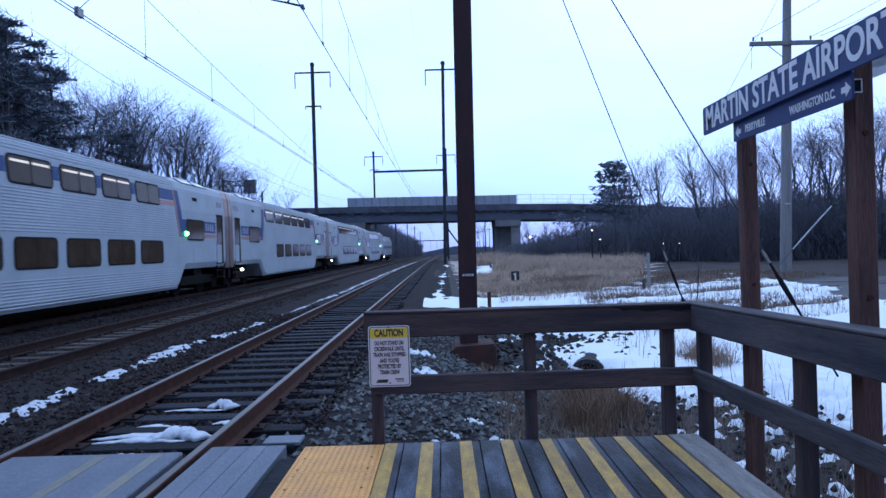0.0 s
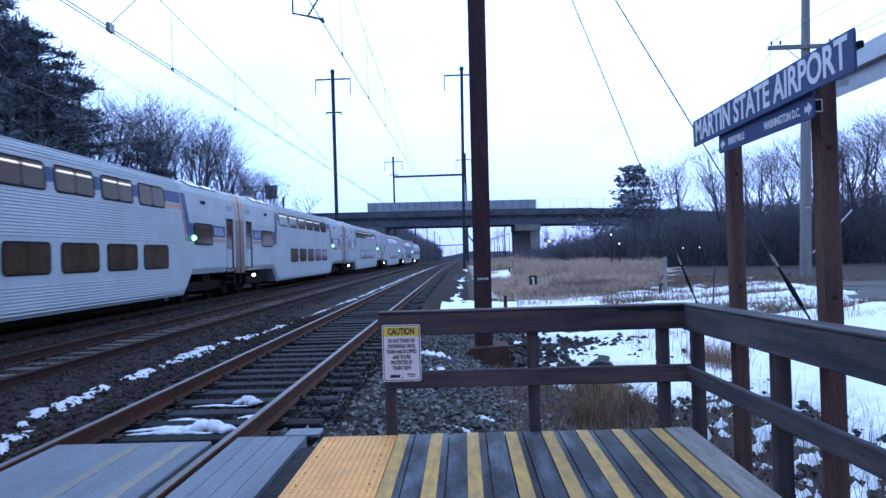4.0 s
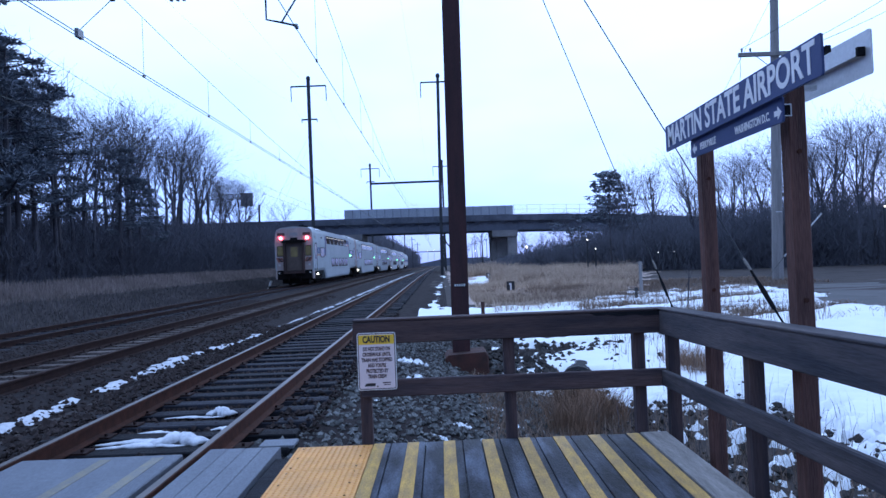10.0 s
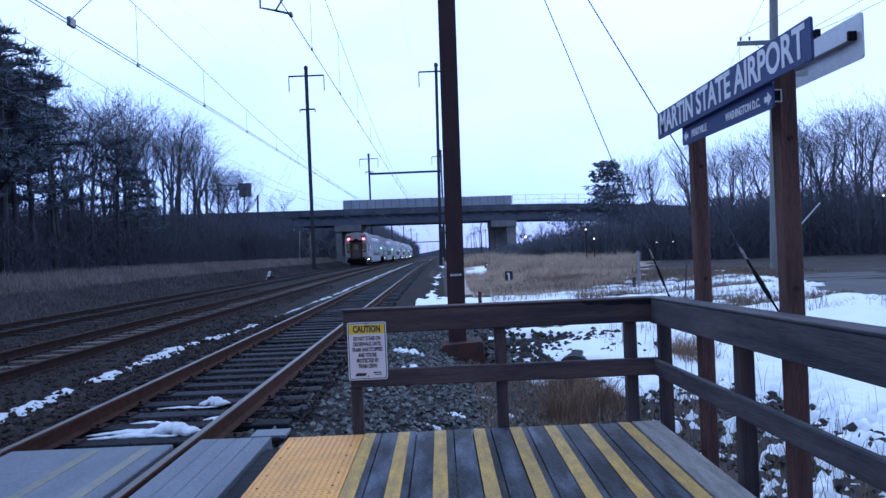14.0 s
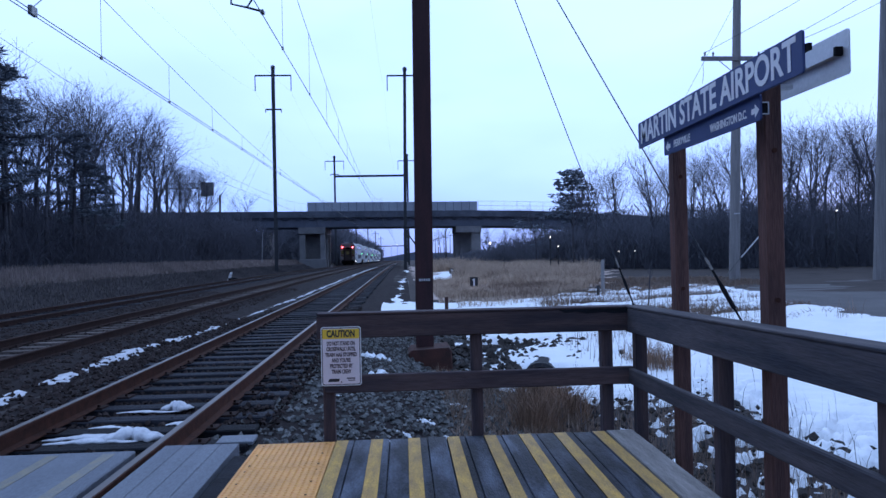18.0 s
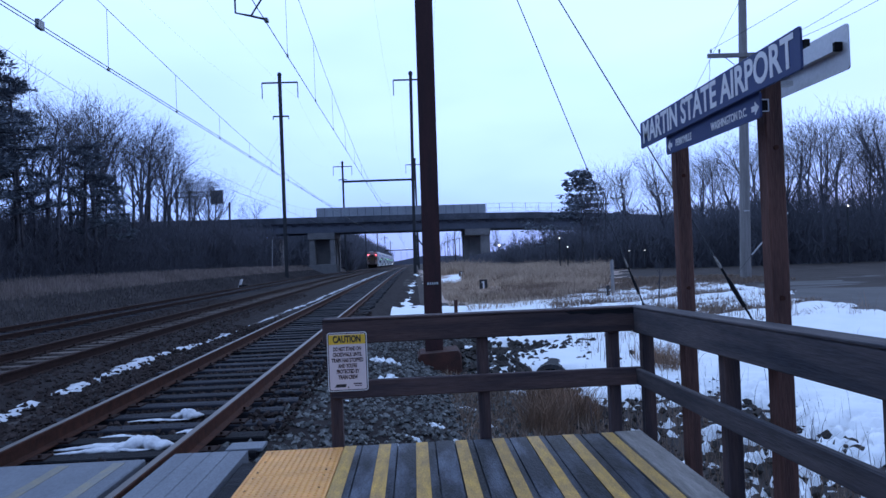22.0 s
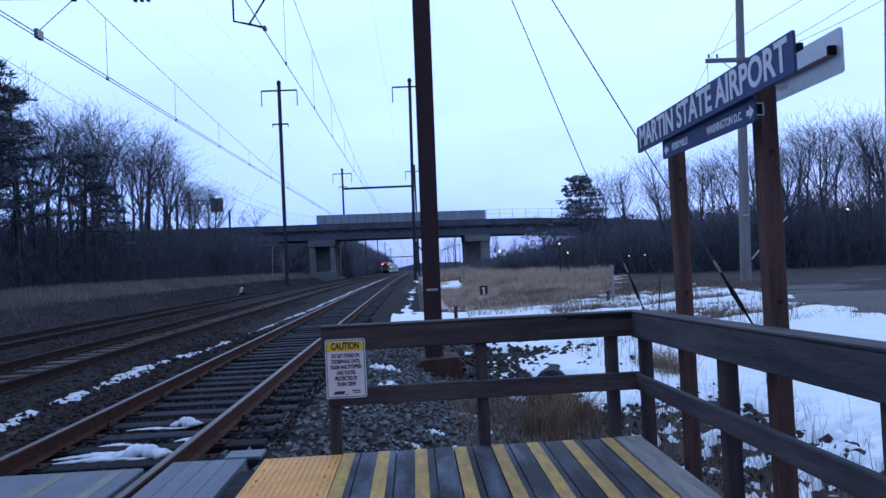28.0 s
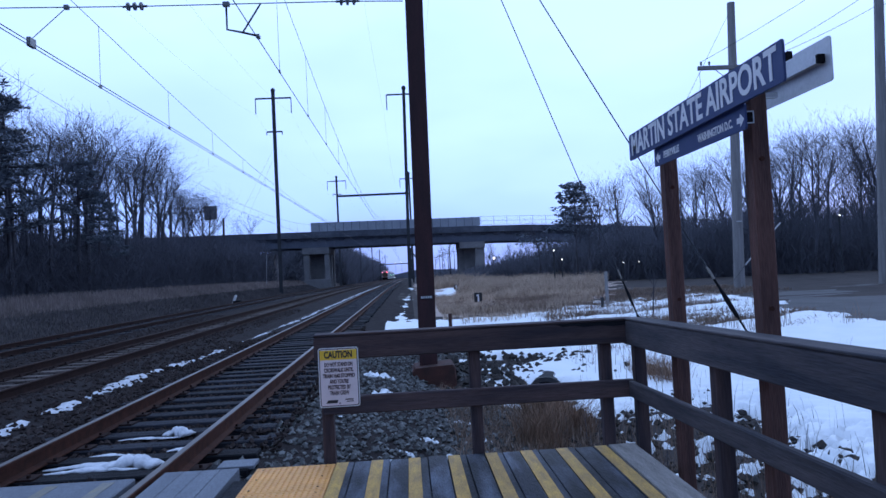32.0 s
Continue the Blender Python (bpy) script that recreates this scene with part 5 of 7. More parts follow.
def locomotive():
    t = thing("locomotive", "white and blue passenger locomotive at the head of the train", "locomotive")
    part("body", Shape().loft([[(-1.45, y, 1.1), (1.45, y, 1.1), (1.5, y, 3.4), (1.1, y, 4.3), (-1.1, y, 4.3), (-1.5, y, 3.4)] for y in (0, 15.5, 18.6)] + [[(-1.35, 19.9, 1.1), (1.35, 19.9, 1.1), (1.35, 19.6, 2.4), (0.9, 19.0, 3.6), (-0.9, 19.0, 3.6), (-1.35, 19.6, 2.4)]]), M_CAR, t)
    for s in (-1, 1):
        part("stripe", Shape().box(min(s * 1.45, s * 1.51), max(s * 1.45, s * 1.51), 1, 18, 2.2, 2.7), M_CARBLUE, t)
        part("stripe", Shape().box(min(s * 1.45, s * 1.51), max(s * 1.45, s * 1.51), 1, 18, 2.0, 2.15), M_CARORANGE, t)
    part("frame", Shape().box(-1.4, 1.4, 0.4, 19.4, 0.75, 1.1), M_UNDER, t)
    for y in (3.4, 16.2):
        b = part("bogie", Shape().box(-1.25, -1.05, y - 1.9, y + 1.9, 0.4, 0.85).box(1.05, 1.25, y - 1.9, y + 1.9, 0.4, 0.85), M_UNDER, t)
        for dy in (-1.3, 1.3):
            for x in (-0.75, 0.75):
                part("wheel", Shape().tube((x - 0.065, y + dy, 0.5), (x + 0.065, y + dy, 0.5), 0.5, n=14), M_UNDER, b)
    part("step_lamp", disc(Shape(), 1.46, 1.6, 1.7, 0.9, 0.09, 8), M_LAMP, t)
    return t


tail_car = rail_car(True)
middle = rail_car(False)
train = [tail_car, middle] + [copy_thing(middle, pose(-8.55, PITCH * k, 0)) for k in range(2, 5)] + [locomotive()]


# ---- snow ----
def field_depth(x, y):
    d = 0.6 + 0.5 * wobble(x, y, 0.8, 1) + 0.4 * wobble(x, y, 2.6, 6) + 0.3 * wobble(x, y, 6.5, 8)
    d = d - 4.2 * np.clip((y - 14) / 4, 0, 1) * np.clip(0.22 * np.clip((y - 16) / 4, 0, 1) + wobble(x * 0.45, y * 2.2, 0.9, 44) + 0.2 * wobble(x, y, 5, 46), 0, 1) * np.clip((16.5 - x) / 3, 0, 1)
    d = d - np.clip((10.5 - y) / 3, 0, 1) * np.clip((9.4 - x) / 2.4, 0, 1) * (1.45 + 0.9 * wobble(x, y, 3.6, 45) + 1.5 * wobble(x, y, 8.5, 47) + 1.5 * wobble(x, y, 17.0, 49))
    d = d - 0.75 * np.clip((8.1 + 0.5 * wobble(x, y, 1.1, 43) - x) / 0.8, 0, 1) * np.clip((10.0 - y) / 2, 0, 1)
    d = d - 1.5 * np.exp(-((x - 7.9) ** 2 + (y - 12.4) ** 2) / 0.8)
    d = d - 2.2 * np.exp(-((x - 5.5) ** 2 + (y - 11.6) ** 2) / 0.25)
    edge = 4.75 + 0.35 * np.clip(y - 3, 0, 6) * 0.12 + 0.5 * wobble(x, y, 0.9, 3)
    d = d + np.clip((x - edge) * 0.9, -2.5, 0.8)
    d = d - np.clip((y - 15.0) * 0.10, 0, 1.3) * np.clip((11.5 - x) / 3.0, 0, 1)
    lot = np.clip((x - (14.2 + 0.25 * wobble(x, y, 0.7, 2) + np.clip(y - 19, 0, 20) * 0.28)) * 1.3, 0, 3)
    d = d - lot - np.clip((y - 24.5) * 0.35, 0, 2)
    return np.clip(d, -1, 1.0)


snow("snow_field", "old crusted snow broken by clods below the platform", 3.4, 10.001, -3, 10.001, 0.05, field_depth, 0.13)
snow("snow_field", "smooth old snow beside the lot", 10.0, 20, -3, 10.001, 0.1, field_depth, 0.13)
snow("snow_field", "old snow with bare patches beside the platform", 3.4, 20, 10.0, 37, 0.1, field_depth, 0.13)


def verge_depth(x, y):
    d = 0.38 + 0.5 * wobble(x * 1.5, y * 0.5, 1.0, 11) + 0.3 * wobble(x * 2, y, 1.6, 12)
    along = np.clip(np.minimum(y - 21, 50 - y) * 0.15, -1.5, 0.0) + np.clip((y - 66) * 0.3, 0, 1.6) * (y < 78)
    return np.clip(d - np.abs(x - 2.5 - 0.013 * (y - 28)) * 2.4 + along, -1, 0.8)


snow("snow_patch", "ragged snow along the foot of the ballast", 1.6, 5.2, 16, 80, 0.12, verge_depth, 0.08)


def cross_depth(x, y):
    return np.clip(1.0 - np.abs(y - 22.4 - 0.2 * (x - 5)) * 0.5 + 0.45 * wobble(x, y, 1.2, 14) + 0.3 * wobble(x, y, 3.5, 15), -1, 0.8)


snow("snow_patch", "snow lying before the dry grass", 2.0, 12, 18, 29, 0.12, cross_depth, 0.15)


def far_patch_depth(x, y):
    return np.clip(0.8 - np.abs(x - 5.0 - 0.1 * (y - 46)) * 0.75 - np.clip(np.abs(y - 57) - 9, 0, 20) * 0.2 + 0.5 * wobble(x, y, 0.6, 17) + 0.3 * wobble(x, y, 2.1, 18), -1, 0.8)


snow("snow_patch", "snow lying on the path beside the far ballast", 3.0, 9.5, 42, 72, 0.2, far_patch_depth, 0.12)


def strip_depth(x, y):
    d = 0.66 - np.clip((y - 13) * 0.06, 0, 0.34) + 0.32 * wobble(x * 2, y, 0.9, 21) + 0.5 * wobble(x, y, 4.0, 22) + 0.7 * wobble(x, y, 13.0, 23)
    d = d + np.clip((6.0 - y) * 0.15, 0, 0.15)
    return np.clip(d - np.abs(x + np.interp(y, [4, 4.7, 5.2, 5.6, 12, 14.5, 25, 60], [1.66, 1.85, 2.15, 2.36, 2.40, 2.15, 1.72, 1.6]) + 0.08 * wobble(x, y, 0.7, 3)) * np.interp(y, [14, 22], [5.6, 7.0]) + np.clip((y - 24) * 0.01, -0.05, 0.1), -1, 0.7)


snow("snow_strip", "thin strip of snow beside the near track", -2.9, -1.05, 4.1, 110, 0.07, strip_depth, 0.07, M_SLUSH)
on_ties = thing("snow_on_ties", "lumps of snow left on the ties before the crosswalk", "snow", kind="stuff")
for x0, x1, y, h, wide in ((-0.62, 0.25, 4.56, 0.05, 0.6), (-0.1, 0.52, 4.52, 0.17, 1.05), (-0.55, 0.3, 4.42, 0.045, 0.5), (-0.4, 0.05, 4.95, 0.02, 0.35), (0.35, 0.62, 5.0, 0.03, 0.5), (0.05, 0.4, 5.72, 0.15, 0.9), (-0.38, 0.3, 5.6, 0.02, 0.35), (-0.3, 0.2, 3.95, 0.02, 0.6)):
    rings = []
    for i in range(26):
        u = i / 25
        r = math.sin(math.pi * min(max(u, 0.02), 0.98)) ** 0.6
        w = (0.135 + 0.035 * math.sin(11 * u + x0 * 7) + 0.03 * math.sin(29 * u + y * 9)) * r * wide
        hh = 0.6 * h * r * (0.85 + 0.12 * math.sin(9 * u + y * 5) + 0.1 * math.sin(23 * u + x0 * 3) + 0.07 * math.sin(53 * u + y))
        x = x0 + (x1 - x0) * u
        yc = y + 0.03 * math.sin(7 * u + y)
        rings.append([(x, yc - w, -0.178), (x, yc - w * 0.7, -0.178 + hh * 0.7), (x, yc, -0.175 + hh), (x, yc + w * 0.7, -0.178 + hh * 0.6), (x, yc + w, -0.178)])
    part("snow_lump", Shape().loft(rings), M_SLUSH, on_ties, smooth=True)
for x, y, s in ((3.0, 6.1, 0.08), (3.35, 5.6, 0.1), (2.75, 5.4, 0.05), (2.4, 8.6, 0.16), (2.9, 8.3, 0.1), (2.2, 10.2, 0.2), (3.6, 9.6, 0.16), (2.55, 5.1, 0.04), (3.5, 7.4, 0.07), (1.9, 6.8, 0.04), (3.7, 6.6, 0.06)):
    k = 14
    qx, qy = x + rng.normal(0, s * 0.7, k), y + rng.normal(0, s * 0.5, k)
    tagged(part("snow_patch", stones("snow_patch", qx, qy, height(qx, qy) + 0.03, rng.uniform(0.25, 0.6, k) * s, M_SNOW), M_SNOW), "small crumbling lump of old snow on the stones", "snow", kind="stuff")
# rocks lie in loose heaps round the culvert
heap = ((6.3, 14.6, 0.5, 60), (6.0, 15.3, 0.35, 30), (7.2, 15.0, 0.22, 16), (4.8, 12.1, 0.45, 60), (4.5, 13.4, 0.6, 70), (5.2, 14.2, 0.5, 30), (4.4, 10.8, 0.5, 70), (6.9, 13.0, 0.5, 14), (5.0, 15.8, 0.6, 40))
px = np.concatenate([a + rng.normal(0, r, k) for a, b, r, k in heap])
py = np.concatenate([b + rng.normal(0, r * 0.8, k) for a, b, r, k in heap])
n = len(px)
tagged(part("dark_rocks", stones("dark_rocks", px, py, height(px, py) + 0.09, rng.uniform(0.04, 0.13, n), M_ROCK), M_ROCK), "dark rocks showing through the snow", "rocks", kind="stuff")
n = 700
px, py = 4.7 + 5.5 * rng.uniform(0, 1, n) ** 1.4, rng.uniform(1.5, 10.0, n)
keep = wobble(px, py, 1.9, 45) > 0.0
px, py = px[keep], py[keep]
n = len(px)
tagged(part("dark_rocks", stones("dark_rocks", px, py, height(px, py) + 0.035, rng.uniform(0.02, 0.06, n), M_ROCK), M_ROCK), "dark stones and clods in the snow", "rocks", kind="stuff")
n = 520
px, py = 4.8 + 3.3 * rng.uniform(0, 1, n), rng.uniform(1.5, 10.0, n)
keep = wobble(px, py, 2.6, 47) > -0.15
px, py = px[keep], py[keep]
tagged(part("clods", stones("clods", px, py, height(px, py) + 0.06, rng.uniform(0.03, 0.085, len(px)), M_ROCK), M_ROCK), "dark frozen clods breaking the snow below the fence", "clods", kind="stuff")

n = 1800
px, py = 4.6 + 3.2 * rng.uniform(0, 1, n) ** 1.2, rng.uniform(1.5, 9.0, n)
tagged(part("clods", stones("clods", px, py, height(px, py) + 0.012, rng.uniform(0.012, 0.04, n), M_ROCK), M_ROCK), "crumbs of dark frozen earth below the fence", "clods", kind="stuff")

n = 260
px, py = rng.uniform(6.5, 13.5, n), rng.uniform(3.0, 18.0, n)
keep = wobble(px, py, 0.9, 48) + rng.normal(0, 0.2, n) > 0.25
px, py = px[keep], py[keep]
tagged(part("clods", stones("clods", px, py, height(px, py) + 0.075, rng.uniform(0.012, 0.036, len(px)), M_ROCK), M_ROCK), "dark clods and stubble poking through the snow", "clods", kind="stuff")

# ---- asphalt lot ----
lot = sheet("asphalt_lot", np.linspace(14.4, 75, 60), np.linspace(6, 33, 40), lambda x, y: height(np.minimum(x, 1e9), y) * 0.15 - 0.245 + 0.0 * x, M_ASPHALT)
tagged(lot, "worn grey asphalt of a parking lot", "road", kind="structure")

# ---- grass ----
def mat_depth(x, y):
    right = np.interp(y, [22, 28, 34, 40, 60, 118], [8.6, 10.8, 13.4, 15.2, 21.5, 38.5])
    return np.clip(np.minimum(np.minimum((x - 3.8) * 0.8, (right - x) * 0.5), (y - 27) * 0.25) + 0.5 * wobble(x, y, 0.9, 41) + 0.3 * wobble(x, y, 2.8, 42), -1, 0.5)


snow("grass_mat", "flattened pale dry grass under the standing stalks", 3.4, 44, 25, 119, 0.3, mat_depth, 0.06, M_GRASSMAT, "grass")
n = 90000
gy_ = 22 + 96 * rng.uniform(0, 1, n) ** 1.6
gxl = 3.6 + 0.02 * gy_
gxr = np.interp(gy_, [22, 28, 34, 40, 60, 118], [8.6, 10.6, 13.2, 15, 21, 38])
gx_ = gxl + (gxr - gxl) * rng.uniform(0, 1, n)
dens = wobble(gx_, gy_, 0.35, 31) + 0.3
near_gap = ((gy_ < 27 + 1.5 * wobble(gx_, gy_, 0.6, 33)) & (rng.uniform(0, 1, n) < 0.93)) | ((gy_ > 44) & (gy_ < 70) & (gx_ < 6.2 + 0.1 * (gy_ - 46)))
bald = (gy_ < 36) & (wobble(gx_ * 0.8, gy_ * 0.5, 1.3, 34) > 0.35)
keep = (dens > -0.75) & ~near_gap & ~bald
gx_, gy_ = gx_[keep], gy_[keep]
gh = rng.uniform(0.4, 1.0, len(gx_)) * (0.8 + 0.6 * wobble(gx_, gy_, 0.16, 35) + 0.35 * wobble(gx_, gy_, 0.8, 36)) * np.interp(gy_, [22, 33, 37, 46, 118], [0.45, 0.55, 0.7, 1.05, 1.45])
gh = np.where(np.hypot(gx_ - 6.75, (gy_ - 35.6) * 0.5) < 1.0, gh * 0.3, gh)
gh = np.where(np.hypot(gx_ - 7.15, (gy_ - 57) * 0.3) < 1.0, gh * 0.3, gh)
brown = (0.9 * np.exp(-((gx_ - 8.6) / 1.6) ** 2 - ((gy_ - 31) / 4.5) ** 2) + wobble(gx_, gy_, 0.9, 38) + rng.normal(0, 0.35, len(gx_))) > np.interp(gy_, [26, 45], [0.25, 0.6])
tagged(part("brown_grass", blades("brown_grass", gx_[brown], gy_[brown], gh[brown], np.interp(gy_[brown], [22, 118], [0.012, 0.045]), M_GRASSMID, 0.9), M_GRASSMID), "browner dead grass among the pale", "grass", kind="stuff")
gx_, gy_, gh = gx_[~brown], gy_[~brown], gh[~brown]
tagged(part("dry_grass", blades("dry_grass", gx_, gy_, gh, np.interp(gy_, [22, 118], [0.012, 0.045]), M_GRASS, 0.8), M_GRASS), "tall pale dry grass", "grass", kind="stuff")
n = 80000
gy_ = 14 + 108 * rng.uniform(0, 1, n) ** 1.4
gx_ = rng.uniform(-19.5, -12.4, n)
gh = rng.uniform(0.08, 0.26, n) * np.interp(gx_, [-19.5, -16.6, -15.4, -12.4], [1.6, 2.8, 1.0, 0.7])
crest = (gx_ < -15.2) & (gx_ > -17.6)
tagged(part("crest_grass", blades("crest_grass", gx_[crest], gy_[crest], gh[crest], np.interp(gy_[crest], [14, 120], [0.015, 0.05]), M_CREST), M_CREST), "pale dry grass along the top of the bank", "grass", kind="stuff")
gx_, gy_, gh = gx_[~crest], gy_[~crest], gh[~crest]
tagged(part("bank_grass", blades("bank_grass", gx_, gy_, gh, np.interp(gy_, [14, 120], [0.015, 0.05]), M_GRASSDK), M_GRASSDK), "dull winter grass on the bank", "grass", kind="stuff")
n = 6400
a, r = rng.uniform(0, 2 * math.pi, n), rng.uniform(0, 1, n) ** 0.7
cl = rng.choice(7, n, p=(0.3, 0.24, 0.16, 0.12, 0.06, 0.04, 0.08))
cx = np.array([4.95, 5.05, 4.5, 7.65, 7.8, 9.2, 7.6])[cl]
cy = np.array([8.6, 7.8, 7.0, 10.7, 12.2, 14.0, 11.2])[cl]
rr = np.array([0.45, 0.4, 0.35, 0.4, 0.4, 0.6, 0.35])[cl]
gx_, gy_ = cx + rr * r * np.cos(a), cy + rr * r * np.sin(a)
tagged(part("dead_tufts", blades("dead_tufts", gx_, gy_, rng.uniform(0.06, 1.0, n) ** 1.6 * 0.62, np.full(n, 0.0045), M_GRASSRED, 0.9), M_GRASSRED), "tufts of dead brown grass in the ditch", "grass", kind="stuff")


n = 5200
gy_ = rng.uniform(9, 27, n)
gx_ = rng.uniform(6.5, 14.2, n)
keep = (wobble(gx_, gy_, 0.7, 61) > 0.05) & ((gy_ > 14) | (rng.uniform(0, 1, n) < 0.25))
gx_, gy_ = gx_[keep], gy_[keep]
tagged(part("weed_stalks", blades("weed_stalks", gx_, gy_, rng.uniform(0.15, 0.75, len(gx_)), np.full(len(gx_), 0.006), M_GRASSMID, 0.35), M_GRASSMID), "thin dead weed stalks standing in the snow", "weeds", kind="stuff")
n = 2600
gy_ = rng.uniform(1.8, 8.5, n)
gx_ = 4.7 + 2.6 * rng.uniform(0, 1, n) ** 1.5
tagged(part("dead_tufts", blades("dead_tufts", gx_, gy_, rng.uniform(0.08, 0.45, n), np.full(n, 0.004), M_GRASSMID, 0.8), M_GRASSMID), "dead stalks and litter below the fence", "grass", kind="stuff")
n = 420
gx_, gy_ = rng.uniform(4.9, 8.6, n), rng.uniform(3.0, 11.0, n)
keep = wobble(gx_, gy_, 0.9, 64) > -0.1
gx_, gy_ = gx_[keep], gy_[keep]
tagged(part("weed_stalks", blades("weed_stalks", gx_, gy_, rng.uniform(0.15, 0.6, len(gx_)), np.full(len(gx_), 0.004), M_TWIG, 0.4), M_TWIG), "thin dark weed stalks below the fence", "weeds", kind="stuff")

n = 16000
gx_, gy_ = rng.uniform(7.5, 15, n), rng.uniform(15, 27, n)
keep = wobble(gx_ * 0.45, gy_ * 2.2, 0.9, 44) + rng.normal(0, 0.15, n) > 0.05
gx_, gy_ = gx_[keep], gy_[keep]
tagged(part("field_litter", blades("field_litter", gx_, gy_, rng.uniform(0.1, 0.26, len(gx_)), np.full(len(gx_), 0.012), M_GRASSMID, 1.3), M_GRASSMID), "flattened brown weeds showing through the snow", "grass", kind="stuff")
n = 9000
gx_, gy_ = rng.uniform(12, 21, n), rng.uniform(24, 38, n)
keep = (gx_ - 12) * 0.55 < gy_ - 24 + 2 * wobble(gx_, gy_, 0.5, 63)
gx_, gy_ = gx_[keep], gy_[keep]
tagged(part("verge_grass", blades("verge_grass", gx_, gy_, rng.uniform(0.06, 0.2, len(gx_)), np.full(len(gx_), 0.015), M_GRASSMID, 0.9), M_GRASSMID), "flattened brown grass at the lot's edge", "grass", kind="stuff")
n = 5000
gx_, gy_ = rng.uniform(3.3, 5.3, n), rng.uniform(5.2, 10.5, n)
tagged(part("ditch_litter", blades("ditch_litter", gx_, gy_, rng.uniform(0.04, 0.22, n), np.full(n, 0.006), M_GRASSMID, 1.2), M_GRASSMID), "flattened dead grass in the ditch", "grass", kind="stuff")


# ---- trees ----
def grow(s, r, p, d, length, radius, level, most, spread):
    """One limb and, from it, its smaller limbs; the last are flat twigs."""
    steps = (7, 4, 3, 2, 2)[level]
    q, v = Vector(p), Vector(d).normalized()
    rad = radius
    for i in range(steps):
        bend = Vector((r.uniform(-1, 1), r.uniform(-1, 1), r.uniform(-0.5, 0.7))) * (0.07, 0.16, 0.24, 0.3, 0.3)[level]
        v = (v + bend).normalized()
        e = q + v * (length / steps)
        nr = rad * (0.84, 0.78, 0.74, 0.7, 0.6)[level]
        if level < 3:
            s.tube(q, e, rad, nr, (6, 4, 3)[level], False)
        else:
            w = v.cross(Vector((r.uniform(-1, 1), r.uniform(-1, 1), r.uniform(-1, 1)))).normalized() * max(rad * 0.8, 0.008)
            k = len(s.v)
            if level == most:
                s.v += [tuple(q - w), tuple(q + w), tuple(e)]
                s.f.append((k, k + 1, k + 2))
            else:
                s.v += [tuple(q - w), tuple(q + w), tuple(e + w * 0.6), tuple(e - w * 0.6)]
                s.f.append((k, k + 1, k + 2, k + 3))
        if level < most and (level > 1 or i > 0):
            for k in range(2 if level == 0 or (level < 3 and r.random() < 0.6) else 1 if level < 3 else i):
                a, tip = r.uniform(0, 2 * math.pi), spread * r.uniform(0.6, 1.25) * (1.0, 0.95, 1.0, 1.0)[level]
                u = v.orthogonal().normalized()
                side = u * math.cos(a) + v.cross(u) * math.sin(a)
                nd = v * math.cos(tip) + side * math.sin(tip) + Vector((0, 0, 0.4 if level < 2 else 0.12))
                reach = r.uniform(0.8, 1.15) * (0.74 - 0.085 * i) if level == 0 else r.uniform(0.46, 0.74)
                grow(s, r, q.lerp(e, r.uniform(0.3, 1.0)), nd, length * reach, nr * r.uniform(0.48, 0.72), level + 1, most, spread)
        q, rad = e, nr


def bare_tree(seed, h, most=4, spread=0.7, clear=0.36):
    """Leafless tree: a clear trunk to the height clear * h, then an open, rising crown."""
    r = random.Random(seed)
    s, crown = Shape(), Shape()
    t = thing("bare_tree", "leafless winter tree with fine grey branches", "tree", "bare trees")
    lean = Vector((r.uniform(-0.05, 0.05), r.uniform(-0.05, 0.05), 1)).normalized()
    fork = lean * (h * clear)
    s.tube((0, 0, -0.6), lean * (h * 0.06), h * 0.018, h * 0.0125, 8, False).tube(lean * (h * 0.06), fork, h * 0.0125, h * 0.0105, 8, False)
    grow(crown, r, fork, lean, h * (1 - clear) * 0.94, h * 0.0105, 0, most, spread)
    top = max(z for x, y, z in crown.v)
    crown.v = [(x, y, fork.z + (z - fork.z) * (h - fork.z) / (top - fork.z)) for x, y, z in crown.v]
    part("trunk", s, M_BARK, t, smooth=True)
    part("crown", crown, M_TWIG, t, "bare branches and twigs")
    return t


